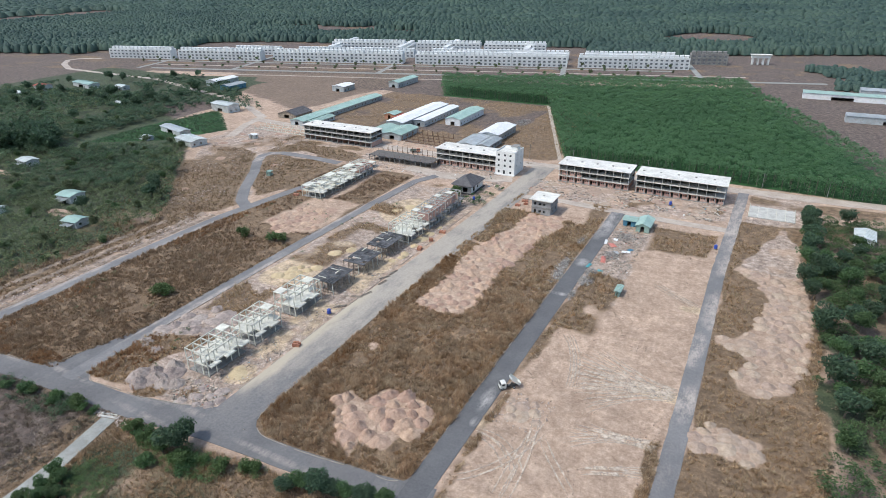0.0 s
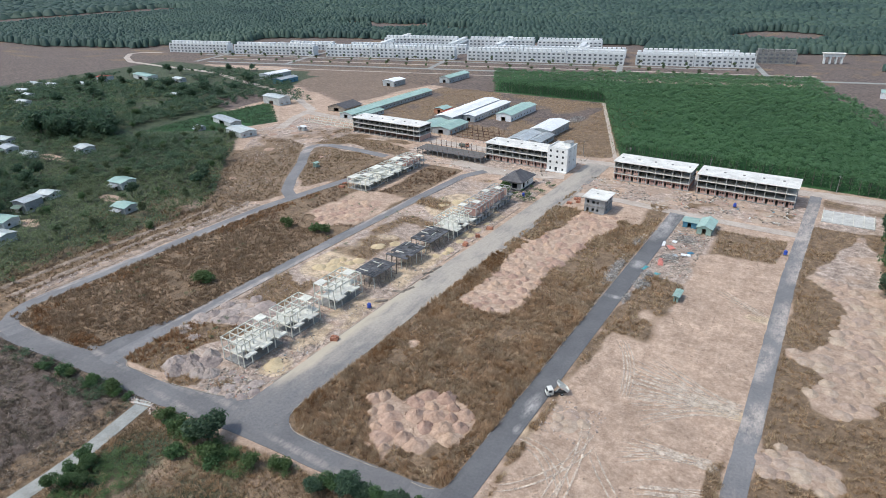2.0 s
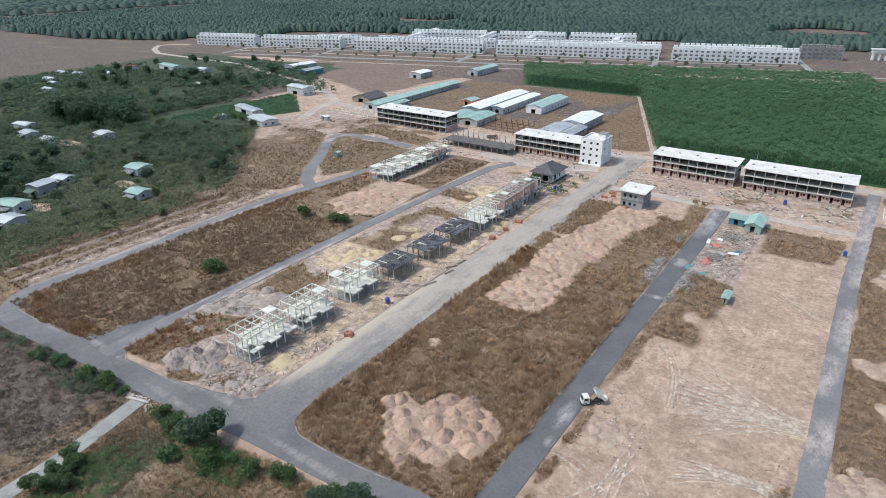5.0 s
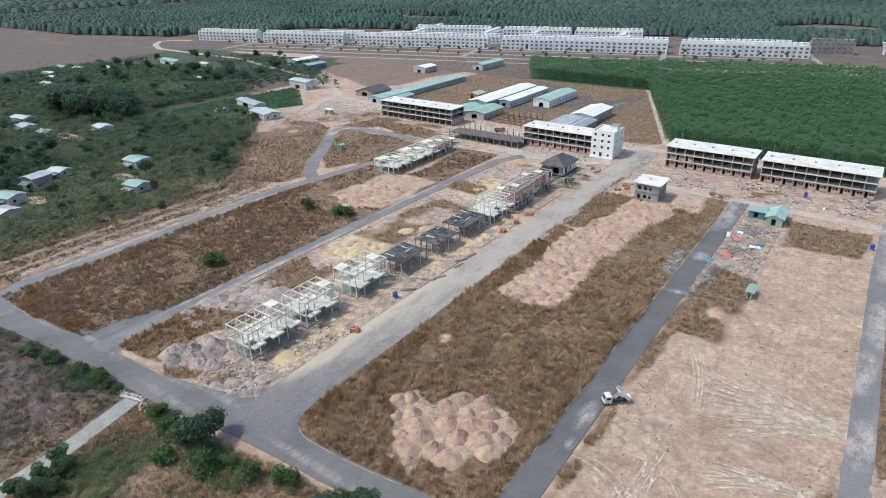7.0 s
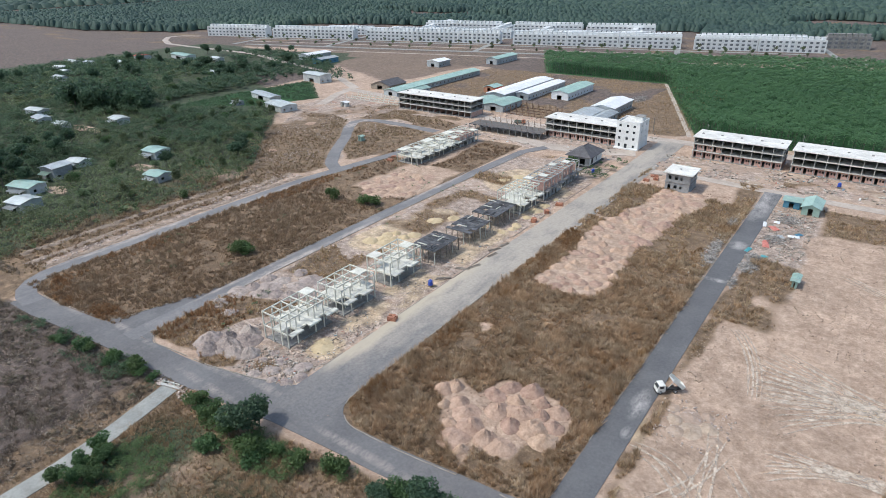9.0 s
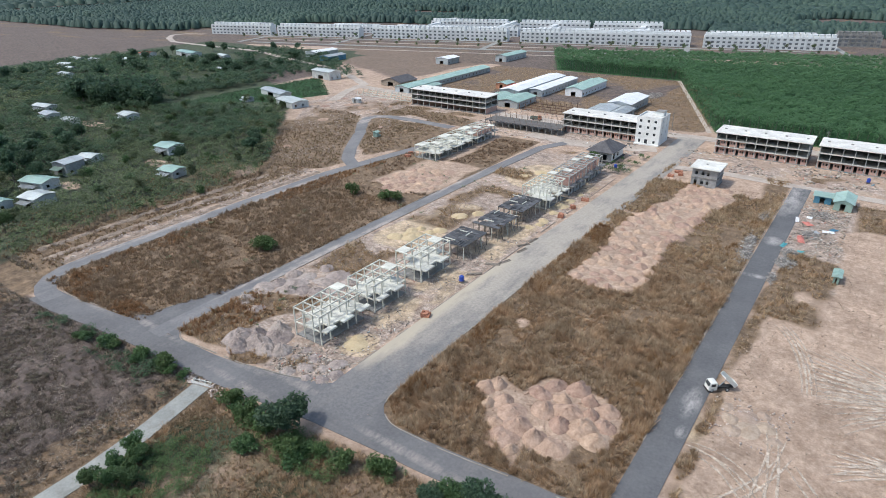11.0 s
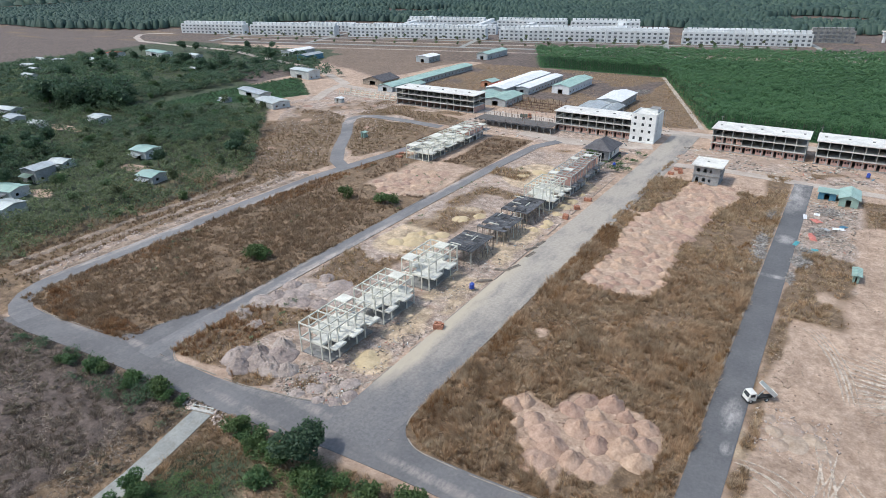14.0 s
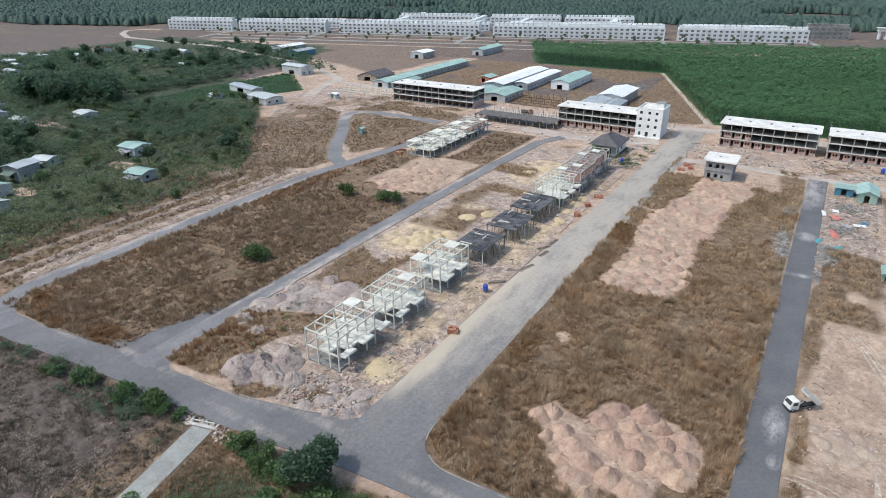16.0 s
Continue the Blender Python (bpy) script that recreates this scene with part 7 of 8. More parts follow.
def sapling_rows():
    """Young trees planted in rows: thin stems and loose olive crowns with the soil showing between."""
    rnd = np.random.default_rng(2)
    gu, gv = np.meshgrid(np.arange(-60, 330, 4.6), np.arange(-60, 330, 2.7))
    u, v = gu.ravel() + rnd.normal(size=gu.size) * 0.4, gv.ravel() + rnd.normal(size=gu.size) * 0.6
    x, y = -196 - 0.82 * u - 0.57 * (v - 130), 0.82 * v - 0.57 * (u - 90)
    keep = thin(x, y) & (x > -440) & (rnd.uniform(size=len(x)) < 0.8 + 0.9 * fbm(x, y, 26, 23) - 0.35 * np.clip((x + 225) / 25, 0, 1))
    x, y = x[keep], y[keep]
    h = 3.9 * rnd.uniform(0.6, 1.3, len(x))
    per = np.where(x > -300, 46, 32)
    c = np.repeat(np.stack([x, y, h * 0.68], 1), per, 0)
    hh = np.repeat(h, per)[:, None]
    d = rnd.normal(size=(len(c), 3))
    d /= np.linalg.norm(d, axis=1)[:, None]
    pts = c + d * np.array([0.42, 0.42, 0.34]) * hh * rnd.uniform(0.3, 1.0, (len(c), 1))
    lv, lf = leaf_cards(pts, 0.55, rnd, 0.7, 1, 3)
    stuff("sapling_crowns", lv, lf, M_OLIVE, "loose olive crowns of young trees planted in rows", "trees")
    vs, fs = [], []
    for i, (a, b, t) in enumerate(zip(x, y, h)):
        for j in range(3):
            vs += [(a + 0.08 * math.cos(2.094 * j), b + 0.08 * math.sin(2.094 * j), -0.1), (a + 0.05 * math.cos(2.094 * j), b + 0.05 * math.sin(2.094 * j), t * 0.7)]
        k = 6 * i
        fs += [(k, k + 2, k + 3, k + 1), (k + 2, k + 4, k + 5, k + 3), (k + 4, k, k + 1, k + 5)]
    stuff("sapling_stems", vs, fs, M_BARK, "thin pale stems of young trees in rows", "trees")


sapling_rows()
off_roofs = lambda x, y: clear_of_houses(x - 3.5, y) & clear_of_houses(x + 3.5, y) & clear_of_houses(x, y + 3.5) & clear_of_houses(x, y - 3.0)
thicket("garden_trees", 1500, -420, -246, 40, 300, lambda x, y: V_OUT(x, y) & ~yards(x, y) & ~crop(x, y) & off_roofs(x, y) & (fbm(x, y, 24, 31) > 0.54), 7.0, 3.0, 62, 0.62, M_GARDEN, "tall dark green garden trees between the village houses", 31)
thicket("garden_trees", 900, -320, -206, 60, 215, lambda x, y: thin(x, y) & off_roofs(x, y) & (fbm(x, y, 20, 32) > 0.54), 5.2, 2.4, 52, 0.5, M_LEAFDRY, "loose olive green trees beside the earthworks", 32)
thicket("olive_scrub", 5000, -430, -200, -20, 330, lambda x, y: thin(x, y) & (fbm(x, y, 15, 24) > 0.5), 1.5, 1.4, 14, 0.5, M_OLIVE, "low olive green scrub between young trees", 2)
thicket("crop_rows", 5200, -355, -290, 208, 318, lambda x, y: (region(x, y, PASTURE, 0.1) > 0.5) & clear_of_houses(x, y) & (np.sin(1.6 * (x * 0.8 - y * 0.6)) > -0.5), 0.7, 0.8, 8, 0.5, M_GARDEN, "dense green crop in rows", 25)
thicket("garden_thicket", 3400, -610, -428, -20, 330, lush, 4.2, 3.2, 12, 1.4, M_GARDEN, "dense green gardens far in the village", 21)
thicket("olive_scrub", 3000, -610, -428, -20, 330, thin, 3.6, 3.0, 10, 1.3, M_OLIVE, "olive green scrub far in the village", 22)
thicket("village_woods", 230, -410, -344, 170, 206, area([(-386, 172), (-364, 172), (-344, 187), (-362, 204), (-386, 188)]), 7.0, 3.0, 60, 1.0, M_LEAFDARK, "dense dark wood down to the ground", 26)
back_village = lambda x, y: clear_of_houses(x, y) & area([(-400, 120), (-300, 322), (-420, 400), (-480, 432), (-540, 375), (-625, 320), (-560, 180)])(x, y) & (fbm(x, y, 60, 93) > 0.46) & ~inside(x, y, -360, -280, 200, 320, 1).astype(bool)
thicket("village_woods", 4200, -640, -290, 130, 450, back_village, 4.5, 2.8, 26, 1.1, M_LEAFDARK, "dark green village trees far off", 3)
hedge = lambda x, y: (x > 49.5 + 2.5 * np.sin(y * 0.17)) & (fbm(x, y, 16, 94) > np.interp(y, [30, 124, 132, 160, 172, 268], [0.22, 0.30, 0.56, 0.56, 0.38, 0.36])) & clear_of_houses(x, y)
thicket("hedge_thicket", 2600, 48, 112, 30, 268, hedge, 3.6, 2.0, 44, 0.5, M_LEAF, "dense green growth along the plot's edge", 4)
bank = lambda x, y: (y < 53.5 + 0.1 * (x + 84)) & (x > -98) & (fbm(x, y, 12, 95) > 0.60 - 0.40 * (np.hypot((x + 90.5) / 7, (y - 33) / 10) < 1) - 0.2 * (np.hypot((x + 77) / 12, (y - 49.5) / 4) < 1)) & off_road(x, y)
thicket("bank_thicket", 3000, -98, -20, 10, 60, bank, 1.1, 1.0, 30, 0.22, M_LEAFBRIGHT, "fresh green weeds on the bank", 5)
thicket("bank_thicket", 300, -160, -106, 44, 52, lambda x, y: (fbm(x, y, 7, 96) > 0.5) & off_road(x, y), 1.5, 1.0, 22, 0.3, M_GARDEN, "green weeds along the front road", 6)
thicket("garden_thicket", 160, -95, -81.5, 219, 246, lambda x, y: (x > -92.5) & (fbm(x, y, 6, 111) > 0.42), 2.2, 1.1, 26, 0.4, M_LEAF, "green shrubs planted round the pavilion", 8)
thicket("field_weeds", 420, -175, -112, 58, 240, lambda x, y: (fbm(x, y, 12, 97) > 0.68) & off_road(x, y), 0.9, 0.7, 10, 0.4, M_LEAFDRY, "sparse green weeds in dry grass", 7)


def tussock_blades(x, y, r, h, rnd, blades, width):
    """Domes of thin blades: those in the middle stand, those outside arch over."""
    n = len(x)
    k = n * blades
    c = np.repeat(np.stack([x, y, np.full(n, -0.06)], 1), blades, 0)
    rr, hh = np.repeat(r, blades), np.repeat(h, blades)
    a = rnd.uniform(0, 6.283, k)
    q = rnd.uniform(0, 1, k) ** 0.7
    out = np.stack([np.cos(a), np.sin(a), np.zeros(k)], 1)
    side = np.stack([-np.sin(a), np.cos(a), np.zeros(k)], 1) + rnd.normal(size=(k, 3)) * 0.3
    foot = c + out * (rr * q * 0.45)[:, None]
    tip = c + out * (rr * (q + rnd.normal(size=k) * 0.18))[:, None] + rnd.normal(size=(k, 3)) * 0.08
    sway = np.stack([fbm(c[:, 0], c[:, 1], 3.5, 151) - 0.47, fbm(c[:, 0], c[:, 1], 3.5, 152) - 0.5], 1)
    tip[:, :2] += sway * (hh * 1.6)[:, None]
    tip[:, 2] = hh * np.sqrt(np.clip(1 - 0.85 * q * q, 0.05, 1)) * rnd.uniform(0.65, 1.15, k)
    w = (width * rnd.uniform(0.6, 1.4, k))[:, None]
    v = np.stack([foot - side * w, foot + side * w, tip], 1)
    return v.reshape(-1, 3), np.arange(3 * k).reshape(-1, 3)


def clumps(count, x0, x1, y0, y1, lo, height, blades, seed, label, material=M_CLUMP, width=0.05, radius=0.75, layer=3):
    """Shaggy tussocks, tallest in the middle of each stand and along the kerbs."""
    rnd = np.random.default_rng(seed)
    x, y = rnd.uniform(x0, x1, count), rnd.uniform(y0, y1, count)
    stand = fbm(x, y, 9, seed)
    rim = np.clip(1 - np.minimum(x - x0, x1 - x) / 4.0, 0, 1) * np.clip(fbm(x, y, 11, seed + 1) * 2.6 - 0.7, 0, 1)
    keep = off_road(x, y) & (field_cover(x, y)[layer] > 0.55) & (stand > lo)
    x, y, stand, rim = x[keep], y[keep], stand[keep], rim[keep]
    grow = np.clip(0.45 + 2.2 * (stand - lo), 0.45, 1.15) * rnd.uniform(0.6, 1.3, len(x)) * (1 + 0.55 * rim)
    v, f = tussock_blades(x, y, radius * (0.6 + 0.6 * grow), height * grow, rnd, blades, width)
    stuff("grass_tussocks", v, f, material, label, "grass")


clumps(8400, -72, -29.3, 63, 160, 0.26, 1.1, 34, 121, "tan-brown grass tussocks in the central plot")
clumps(4600, -72, -29.3, 160, 244, 0.30, 1.1, 22, 122, "tan-brown grass tussocks deep in the central plot", width=0.07)
clumps(5600, -177, -131.5, 55, 150, 0.30, 1.0, 24, 123, "rust-brown grass tussocks in the west plot", M_WESTGRASS, 0.06)
clumps(2600, -177, -131.5, 150, 240, 0.42, 0.95, 16, 124, "rust-brown grass tussocks far in the west plot", M_WESTGRASS, 0.09)
clumps(2600, -128, -86, 60, 240, 0.38, 1.15, 28, 125, "tan-brown grass tussocks among the spoil heaps")
clumps(3600, 21.8, 50, 60, 230, 0.38, 1.05, 22, 126, "tan-brown grass tussocks beside the east street", width=0.06)
clumps(900, -72.2, -66.5, 66, 170, 0.42, 1.35, 30, 141, "rust-red reeds along the main street", M_REED, 0.05, 0.7)
clumps(420, -36, -29.4, 70, 200, 0.48, 1.3, 28, 142, "rust-red reeds along the dark street", M_REED, 0.05, 0.7)
clumps(900, -177, -132, 55.2, 62, 0.40, 1.3, 26, 143, "rust-red reeds along the front road", M_REED, 0.05, 0.7)
clumps(700, -177, -170, 60, 190, 0.42, 1.2, 22, 144, "rust-red reeds along the narrow road", M_REED, 0.06, 0.7)
clumps(500, -127, -108, 60, 92, 0.36, 1.3, 28, 145, "rust-red reeds beside the spoil heaps", M_REED, 0.05, 0.7)
clumps(2800, -100, -20, 24, 62, 0.36, 0.9, 24, 127, "tan-brown grass tussocks on the front bank")
clumps(700, -22.6, -17, 62, 142, 0.44, 0.9, 26, 138, "dry tussocks along the street's edge")
clumps(500, 13.5, 17, 74, 142, 0.42, 0.9, 22, 139, "dry tussocks at the edge of the graded plot")
clumps(2600, -23, 18, 140, 240, 0.34, 1.1, 20, 128, "tan-brown grass tussocks by the building yard", width=0.07)
clumps(4200, -205, -103, 8, 57, 0.40, 0.75, 24, 134, "dead brown bushes on the cleared field", M_BRUSH, 0.045, 0.8, 2)
clumps(1500, -205, -183, 60, 165, 0.42, 0.9, 16, 129, "pale dry tussocks along the ditch", M_WESTGRASS, 0.08)
clumps(2600, -290, -180, 160, 280, 0.42, 0.9, 12, 130, "dry tussocks over the earthworks", M_WESTGRASS, 0.12, 1.0)


def debris_material():
    m, n, l, p = nodes_of("mixed_debris")
    g = n.new("ShaderNodeNewGeometry")
    r = ramp(n, [(0.0, (0.14, 0.12, 0.10)), (0.16, (0.29, 0.25, 0.205)), (0.42, (0.45, 0.41, 0.35)), (0.70, (0.36, 0.275, 0.21)), (0.92, (0.40, 0.19, 0.14)), (0.95, (0.18, 0.27, 0.31)), (0.965, (0.66, 0.65, 0.61))])
    r.color_ramp.interpolation = "CONSTANT"
    l.new(g.outputs["Random Per Island"], r.inputs[0])
    t = noise_tex(n, l, 3.0, 4)
    l.new(mix(n, l, r.outputs[0], t.outputs[0], 0.18, "OVERLAY"), p.inputs["Base Color"])
    p.inputs["Roughness"].default_value = 0.85
    return m


M_DEBRIS = debris_material()
M_CLOD = surface("earth_clod", (0.10, 0.08, 0.06), (0.28, 0.23, 0.175), 0.4, 3.0, 0.95, bump=0.3, island=0.35)
M_STONE = surface("broken_stone", (0.31, 0.245, 0.205), (0.58, 0.49, 0.43), 0.4, 3.0, 0.95, bump=0.3, island=0.3)


def litter(name, count, x0, x1, y0, y1, test, size, material, label, seed, long=4.0, flat=0.25):
    """Loose boards, blocks and stones, each a small tilted block with cut corners."""
    rnd = np.random.default_rng(seed)
    x, y = rnd.uniform(x0, x1, count), rnd.uniform(y0, y1, count)
    keep = test(x, y) & off_road(x, y)
    x, y = x[keep], y[keep]
    n = len(x)
    a = size * rnd.uniform(0.4, 1.4, n)
    b = a * rnd.uniform(1.0, long, n)
    h = a * rnd.uniform(flat * 0.5, flat * 1.8, n)
    th = rnd.uniform(0, 6.283, n)
    corners = np.array([(-1, -1, -1), (1, -1, -1), (1, 1, -1), (-1, 1, -1), (-0.8, -0.85, 1), (0.9, -0.8, 1), (0.75, 0.9, 1), (-0.9, 0.7, 1)], float)
    p = corners[None] * np.stack([b, a, h], 1)[:, None] * 0.5
    tilt = rnd.normal(size=(n, 1)) * 0.25
    p[:, :, 2] += p[:, :, 0] * tilt
    cx, sx = np.cos(th)[:, None], np.sin(th)[:, None]
    v = np.stack([x[:, None] + p[:, :, 0] * cx - p[:, :, 1] * sx, y[:, None] + p[:, :, 0] * sx + p[:, :, 1] * cx, p[:, :, 2] + (h * 0.3)[:, None]], 2)
    quad = np.array([(0, 3, 2, 1), (4, 5, 6, 7), (0, 1, 5, 4), (1, 2, 6, 5), (2, 3, 7, 6), (3, 0, 4, 7)])
    f = (quad[None] + 8 * np.arange(n)[:, None, None]).reshape(-1, 4)
    stuff(name, v.reshape(-1, 3), f, material, label, "debris")


yard = lambda x, y: ((within(x, y, [(-22.5, 178), (-9, 180), (-9, 222), (-22.5, 236)], 0.1) > 0.5) & (fbm(x, y, 6, 98) > 0.36)) | ((x < -29.2) & (x > -33.5) & (y > 150) & (y < 215) & (fbm(x, y, 8, 99) > 0.5))
litter("site_debris", 4400, -34, -8, 148, 238, yard, 0.25, M_DEBRIS, "scattered boards, sheets and rubbish of the building yard", 11, 5.0, 0.3)
litter("site_debris", 3000, -98, -84.6, 62, 235, lambda x, y: fbm(x, y, 7, 101) > 0.5, 0.15, M_DEBRIS, "scattered planks and rubble beside the frames", 12, 6.0, 0.5)
litter("broken_stones", 4000, -128, -85, 62, 240, lambda x, y: fbm(x, y, 8, 102) > 0.42, 0.17, M_STONE, "broken stones and lumps of concrete", 13, 1.8, 0.6)
litter("broken_stones", 5000, -292, -184, 140, 290, lambda x, y: np.vectorize(clear_of_loop)(x, y) & (within(x, y, [(-194, 148), (-186, 172), (-205, 232), (-232, 288), (-288, 288), (-286, 250), (-222, 166)], 0.1) > 0.5) & (fbm(x, y, 14, 103) > 0.42), 0.32, M_STONE, "broken pale rock over the earthworks", 14, 1.9, 0.5)
litter("broken_stones", 800, -192, -183, 60, 160, lambda x, y: fbm(x, y, 8, 104) > 0.36, 0.32, M_STONE, "pale rocks along the road's edge", 15, 1.9, 0.5)
litter("broken_stones", 900, -72, 16, 246, 270, lambda x, y: fbm(x, y, 9, 105) > 0.45, 0.5, M_DEBRIS, "scattered building rubble before the terraces", 16, 3.0, 0.4)
litter("broken_stones", 700, -23, 17, 62, 210, lambda x, y: fbm(x, y, 20, 106) > 0.45, 0.22, M_HEAPTAN, "small stones on the graded earth", 17, 1.6, 0.6)
litter("broken_stones", 500, -180, -84, 246, 300, lambda x, y: fbm(x, y, 9, 107) > 0.45, 0.5, M_DEBRIS, "rubble round the unfinished slab", 18, 3.0, 0.4)


litter("earth_clods", 5500, -200, -104, 8, 57, lambda x, y: (np.sin(y * 1.9 + 0.35 * x + 3 * fbm(x, y, 9, 109)) > -0.35) & (y < 54.5 + (x + 100) * 0.06), 0.2, M_CLOD, "dark clods and withered stalks in furrows", 19, 4.0, 0.35)
litter("broken_stones", 420, -100, -85.5, 63, 72, lambda x, y: fbm(x, y, 4, 114) > 0.5, 0.24, M_DEBRIS, "pale lumps of broken concrete at the corner", 24, 1.8, 0.6)
litter("broken_stones", 260, -22, -9, 93, 106, lambda x, y: fbm(x, y, 4, 113) > 0.42, 0.22, M_STONE, "tipped stones beside the truck", 23, 1.8, 0.7)
litter("earth_clods", 5000, -23, 17, 60, 235, lambda x, y: fbm(x, y, 12, 110) > 0.5, 0.16, M_HEAPTAN, "small clods on the graded earth", 20, 1.6, 0.6)
litter("earth_clods", 4200, -68, -33, 66, 228, lambda x, y: field_cover(x, y)[3] < 0.35, 0.2, M_HEAP, "crumbled lumps of pinkish soil", 21, 1.6, 0.6)


def straw(name, count, x0, x1, y0, y1, seed, material, label, high=0.28, blades=7):
    """Stalks lying flat in tangles."""
    rnd = np.random.default_rng(seed)
    x, y = rnd.uniform(x0, x1, count), rnd.uniform(y0, y1, count)
    keep = off_road(x, y) & (field_cover(x, y)[2] > 0.5) & (fbm(x, y, 7, seed) > 0.45)
    x, y = x[keep], y[keep]
    v, f = tufts(x, y, rnd.uniform(0.5, 1.2, len(x)) * high, rnd, blades, 0.05, 3.2)
    stuff(name, v, f, material, label, "straw")


M_STRAW = foliage("bleached_straw", (0.30, 0.245, 0.195), (0.42, 0.35, 0.285), (0.56, 0.48, 0.40), 0.3, 0.05)
straw("dead_stalks", 7000, -200, -104, 10, 57, 131, M_STRAW, "bleached stalks lying in tangles on the cleared field")
dead_field = lambda x, y: off_road(x, y) & (field_cover(x, y)[2] > 0.5)
thicket("withered_weeds", 1300, -200, -104, 10, 57, lambda x, y: dead_field(x, y) & (fbm(x, y, 8, 132) > 0.46), 0.7, 0.55, 9, 0.34, M_WEED, "dark withered weeds on the cleared field", 132)
thicket("withered_weeds", 900, 50, 120, 40, 260, lambda x, y: fbm(x, y, 12, 133) > 0.45, 0.8, 0.8, 9, 0.5, M_WEED, "withered weeds on the slope under the trees", 133)



def plank_heap(x, y, rx, ry, count, seed, label):
    """A thrown heap of boards and lath, rising to the middle."""
    rnd = np.random.default_rng(seed)
    bm = bmesh.new()
    for i in range(count):
        a, q = rnd.uniform(0, 6.283), rnd.uniform(0, 1) ** 0.6
        px, py = q * rx * math.cos(a), q * ry * math.sin(a)
        ln, wd = rnd.uniform(0.5, 2.2), rnd.uniform(0.06, 0.22)
        m = Matrix.Translation((px, py, 0.08 + 0.7 * (1 - q) * rnd.uniform(0.2, 1.0))) @ Matrix.Rotation(rnd.uniform(0, 3.14), 4, "Z") @ Matrix.Rotation(rnd.normal() * 0.22, 4, "Y")
        box(bm, -ln / 2, ln / 2, -wd / 2, wd / 2, -0.03, 0.03, m)
    ob = part("plank_heap", bm, M_SCRAP)
    ob.matrix_basis = Matrix.Translation((x, y, -0.02))
    tagged(ob, label, "planks", "scrap heaps", "stuff")


M_SCRAP = surface("grey_scrap_wood", (0.15, 0.136, 0.122), (0.40, 0.37, 0.335), 0.5, 4.0, 0.9, bump=0.2, island=0.5)
for k, (x, y, rx, ry, n) in enumerate(((-30.9, 173, 1.9, 7, 330), (-31.2, 183, 1.6, 4, 150), (-31.1, 205, 1.7, 5, 200), (-20.6, 172.5, 2.2, 4, 220), (-20.8, 180, 2.0, 3, 120), (-18.0, 196, 3.0, 4, 160), (-16.5, 215, 4, 4, 160), (-22.2, 161, 0.9, 4, 60))):
    plank_heap(x, y, rx, ry, n, 140 + k, "thrown heap of grey boards and lath by the street")


def tarpaulin(x, y, rx, ry, turn, material, label, seed):
    """A crumpled sheet thrown over the ground, lifted in folds."""
    n = 12
    v, f = [], []
    for i in range(n + 1):
        for j in range(n + 1):
            a, b = i / n * 2 - 1, j / n * 2 - 1
            e = 1 + 0.22 * noise.noise((a * 1.3, b * 1.3, seed))
            z = 0.12 + 0.55 * abs(noise.noise((a * 1.8, b * 1.8, seed + 3.0))) * (1 - max(abs(a), abs(b)) ** 3) + 0.10 * noise.noise((a * 5, b * 5, seed))
            v.append((a * e * rx, b * e * ry, max(0.03, z)))
    for i in range(n):
        for j in range(n):
            a = i * (n + 1) + j
            f.append((a, a + n + 1, a + n + 2, a + 1))
    ob = new("tarpaulin", mesh_of("tarpaulin", v, f, material))
    ob.matrix_basis = Matrix.Translation((x, y, 0.0)) @ Matrix.Rotation(radians(turn), 4, "Z")
    tagged(ob, label, "tarpaulin", "sheets in the yard")


M_REDSHEET = surface("faded_red_sheet", (0.42, 0.12, 0.09), (0.60, 0.24, 0.19), 0.8, 4.0, 0.7, bump=0.2)
M_TEALSHEET = surface("teal_sheet", (0.05, 0.24, 0.26), (0.12, 0.38, 0.40), 0.8, 4.0, 0.7, bump=0.2)
for k, (x, y, rx, ry, t, m, what) in enumerate(((-19.5, 191.7, 0.9, 2.8, 10, M_REDSHEET, "faded red"), (-19.5, 205.5, 1.1, 1.6, 40, M_REDSHEET, "faded red"), (-23.0, 184.5, 0.6, 1.7, -12, M_TEALSHEET, "teal"),
                                                (-18.2, 182.2, 0.9, 0.8, 0, M_TEALSHEET, "teal"), (-22.6, 207.5, 0.5, 2.2, 6, M_WHITETIN, "white"), (-19.7, 211.2, 0.8, 1.0, 0, M_WHITETIN, "white"),
                                                (-13.5, 201.7, 1.6, 0.9, 15, M_WHITETIN, "white"), (-30.6, 212.2, 0.8, 1.2, 0, M_WHITETIN, "white"), (-12.5, 204, 1.2, 0.8, 60, M_BLUETIN, "blue"), (-16.8, 199.5, 0.9, 1.1, 30, M_GREYTIN, "grey"))):
    tarpaulin(x, y, rx, ry, t, m, what + " crumpled sheet lying in the building yard", k * 2.3)


plank_heap(-122.5, 374, 4.5, 12.0, 420, 160, "heap of pale timber and poles behind the grey shed")


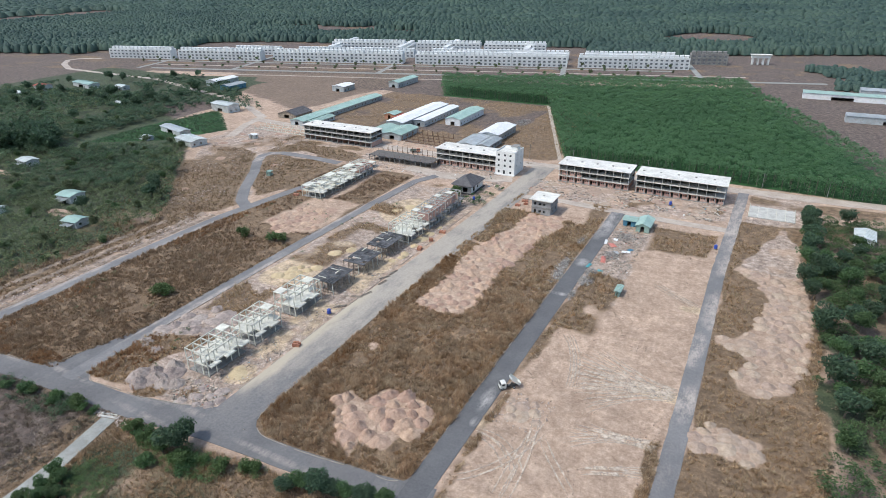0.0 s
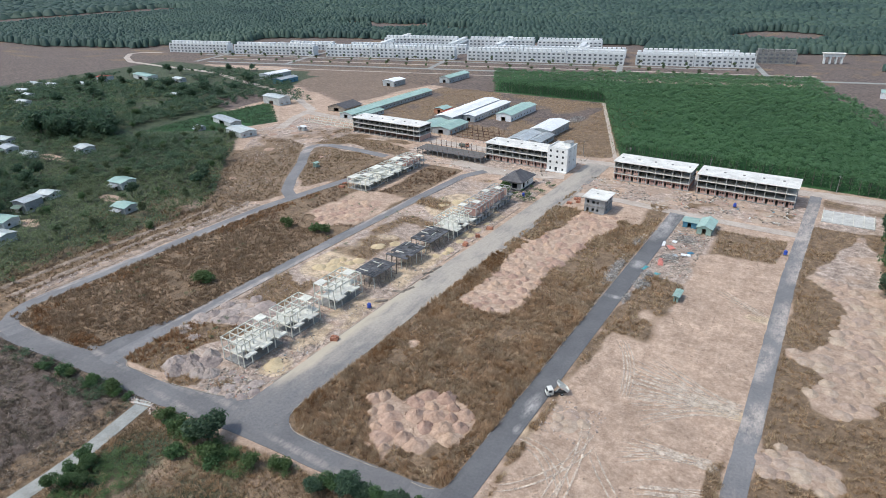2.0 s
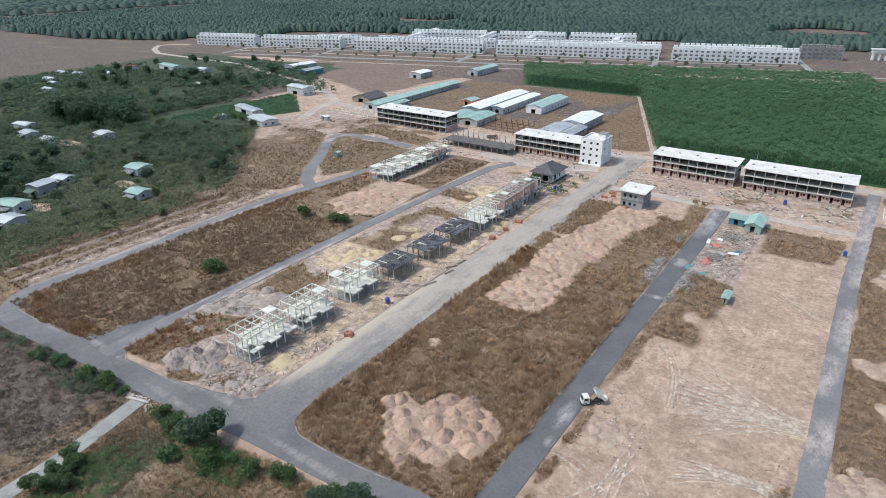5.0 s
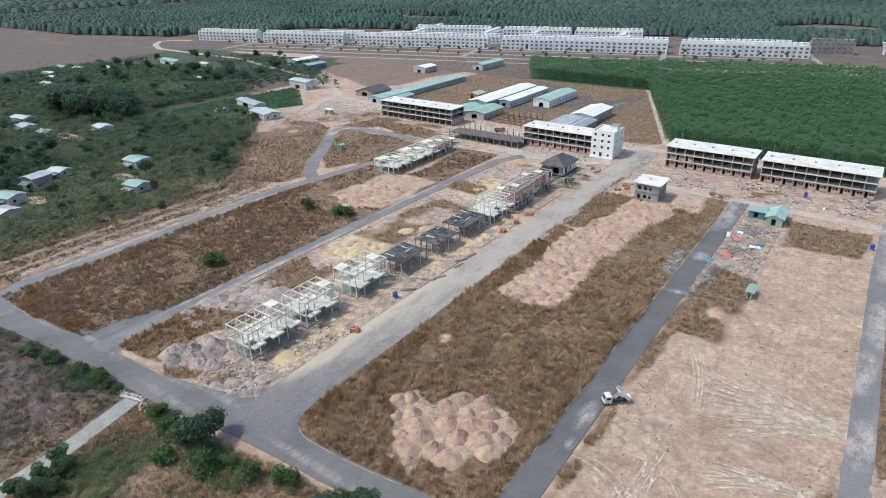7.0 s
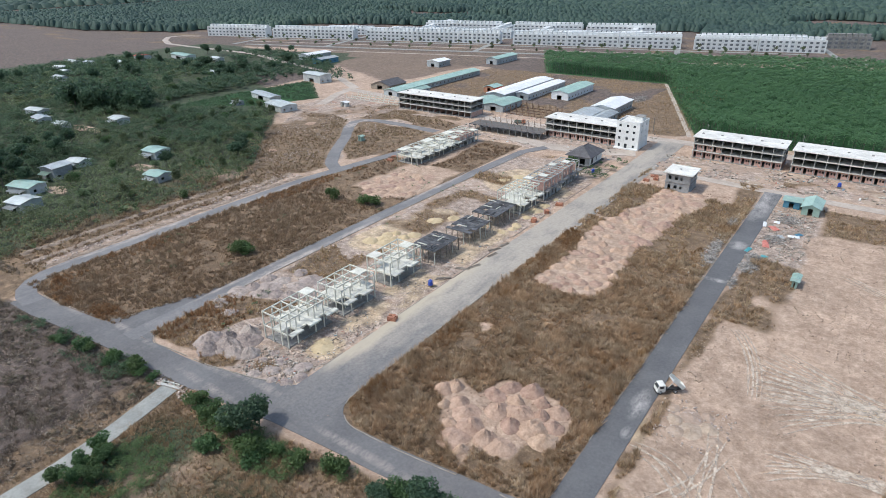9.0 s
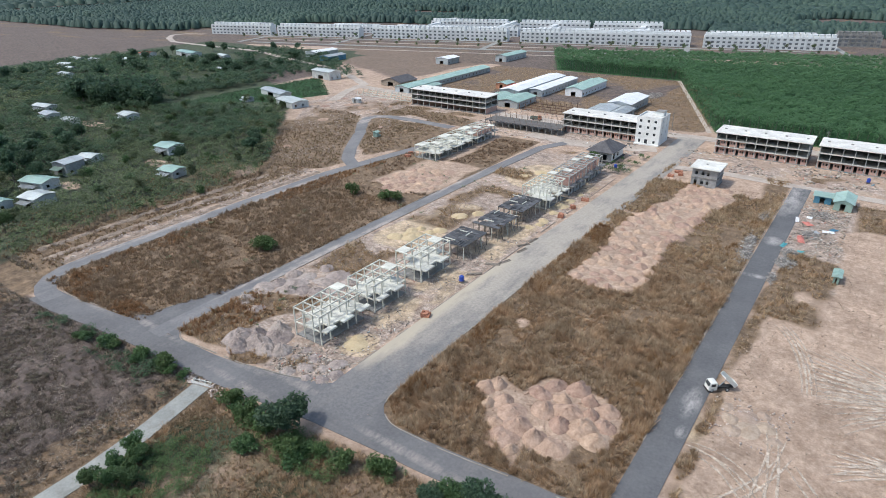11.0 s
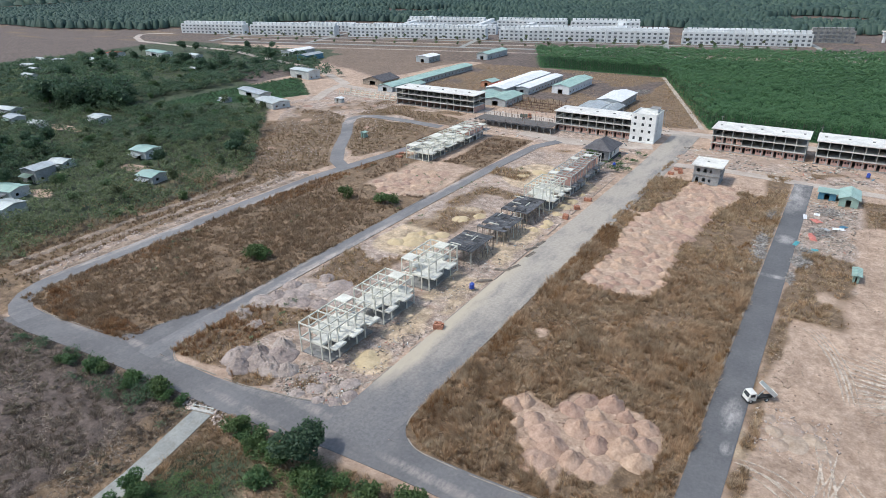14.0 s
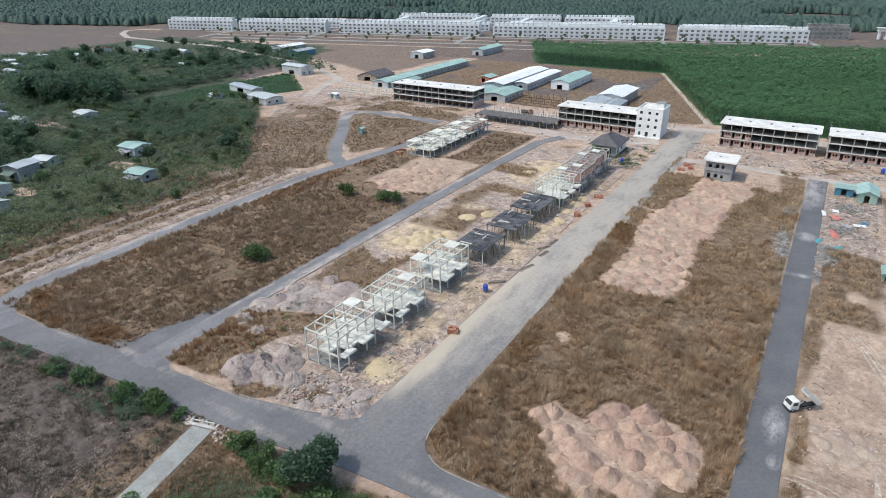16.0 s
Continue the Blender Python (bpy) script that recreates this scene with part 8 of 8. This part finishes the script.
# ---- tyre tracks on the graded earth ----
def track(pts, lift, width=0.68, gap=1.6):
    """A pair of pale ruts along a bent line."""
    vs, fs = [], []
    (x0, y0), (x1, y1), (x2, y2) = pts
    for side in (-gap / 2, gap / 2):
        k0 = len(vs)
        n = 26
        for i in range(n + 1):
            t = i / n
            x = (1 - t) ** 2 * x0 + 2 * t * (1 - t) * x1 + t * t * x2
            y = (1 - t) ** 2 * y0 + 2 * t * (1 - t) * y1 + t * t * y2
            dx, dy = 2 * (1 - t) * (x1 - x0) + 2 * t * (x2 - x1), 2 * (1 - t) * (y1 - y0) + 2 * t * (y2 - y1)
            ln = math.hypot(dx, dy) or 1
            nx, ny = -dy / ln, dx / ln
            w = width * (0.6 + 0.8 * noise.noise((x * 0.7, y * 0.7, side)) * 0.5) * (1 - abs(2 * t - 1) ** 6)
            wob = 0.10 * noise.noise((x * 0.3, y * 0.3, 2.0))
            for s in (-w / 2, w / 2):
                vs.append((x + nx * (side + s + wob), y + ny * (side + s + wob), lift))
        for i in range(n):
            a = k0 + 2 * i
            fs.append((a, a + 1, a + 3, a + 2))
    return vs, fs


def tyre_tracks():
    rnd = random.Random(4)
    made = []

    def add(*pts):
        v, f = track(pts, 0.02 + 0.004 * len(made))
        made.append(tagged(new("tyre_track", mesh_of("tyre_track", v, f, M_TRACK)), "pale pair of tyre ruts over the graded earth", "tyre track", "tyre tracks", "structure"))

    for i in range(22):
        a = i / 21
        add((17.2, 123 + rnd.uniform(-2.5, 2)), (8 + rnd.uniform(-2, 2), 119 + 6 * a), (-1 - 10 * math.sin(a * 2.6) + rnd.uniform(-3, 2), 108 + 25 * a + rnd.uniform(-2, 2)))
    add((-23, 87.5), (-16, 88), (-11, 79))
    add((-22.5, 88.5), (-14, 90), (-8.5, 80))
    add((-21, 73), (-12.5, 79), (-8.5, 95))
    add((-11, 72), (-11.5, 84), (-10, 99))
    add((-9, 72), (-8.5, 86), (-12, 101))
    add((-8, 93), (-4, 87), (3, 80))
    for i in range(6):
        add((15.8, 100.5 + i * 0.5), (7, 103 - i * 0.5), (-2 + rnd.uniform(-2, 2), 93 + 1.8 * i))
    for i in range(3):
        add((15.5, 92 + i), (9, 90.5), (2 + i, 86.5 + i))
    for i in range(2):
        add((16.8, 169.5 + i), (10, 173.5 + i), (0.6, 180 + i * 1.5))
        add((-17 + i, 138), (-10 + i, 130), (-8 + i * 0.8, 113))


tyre_tracks()


def post(x, y, h, label="slender concrete power pole"):
    ob = thing("utility_pole", label, "pole", "utility poles", Matrix.Translation((x, y, 0)))
    bm = bmesh.new()
    tube(bm, (0, 0, -0.3), (0, 0, h), 0.16, 0.09, 8)
    part("pole", bm, M_GREYCON, ob)
    part("crossarm", boxes((-0.7, 0.7, -0.05, 0.05, h - 0.6, h - 0.48)), M_GREYCON, ob)


for x, y in ((-64, 299), (-25, 299), (28, 300), (55, 300), (-89, 300)):
    post(x, y, 8.0)


def pallet(x, y, turn, label, m=M_WOOD, n=6):
    ob = thing("plank_stack", label, "planks", "plank stacks", Matrix.Translation((x, y, 0.03)) @ Matrix.Rotation(radians(turn), 4, "Z"))
    for i in range(n):
        unit("plank", m, ob, -2 + 0.1 * (i % 3), 2 + 0.15 * (i % 2), -0.5 + 0.17 * i, -0.36 + 0.17 * i, 0.0, 0.08 + 0.05 * (i % 3))


for x, y, t in ((-83, 131, 70), (-82.6, 140, 80), (-84, 143.5, 60), (-85, 128, 20), (-83.2, 148, 85), (-86, 120.5, 40), (-67, 238, 10)):
    pallet(x, y, t, "stack of dark weathered planks by the street")


def foundation(x0, x1, y0, y1):
    """A bare ground slab with its grid of starter beams."""
    ob = thing("foundation_slab", "pale concrete foundation slab with a grid of beams", "foundation", "", Matrix.Translation((x0, y0, 0)))
    w, d = x1 - x0, y1 - y0
    part("slab", soft(boxes((0, w, 0, d, -0.1, 0.22)), 0.02), M_SLABEDGE, ob)
    for i in range(6):
        x = 0.1 + (w - 0.4) * i / 5
        part("beam", boxes((x, x + 0.2, 0.0, d, 0.224, 0.5)), M_CONCRETE, ob)
    for x in (0.1, w - 0.3):
        for k in range(4):
            part("starter_column", boxes((x + 0.02, x + 0.18, 0.3 + k * (d - 1) / 3, 0.46 + k * (d - 1) / 3, 0.504, 1.3)), M_CONCRETE, ob)


foundation(24.5, 42.5, 260, 274)


def culvert_rail(m):
    """A low rail of concrete posts and a bar over the drain between path and road."""
    ob = thing("culvert_rail", "low broken concrete rail over the roadside drain", "rail", "", m)
    for i in range(4):
        unit("post", M_CONCRETE, ob, i * 1.3 - 0.12, i * 1.3 + 0.12, -0.12, 0.12, -0.2, 0.6 - 0.06 * (i % 2))
    unit("bar", M_SLABEDGE, ob, -0.3, 4.2, -0.08, 0.08, 0.36, 0.50)
    part("slab", soft(boxes((-0.6, 4.6, -0.9, -0.2, -0.2, 0.14)), 0.03), M_SLABEDGE, ob)


culvert_rail(pose(-107.2, 51.6, 0, 0, 0, 16))
litter("broken_stones", 240, -110, -98, 50.5, 54, lambda x, y: fbm(x, y, 3, 112) > 0.35, 0.3, M_STONE, "pale stones round the drain", 22, 2.0, 0.6)
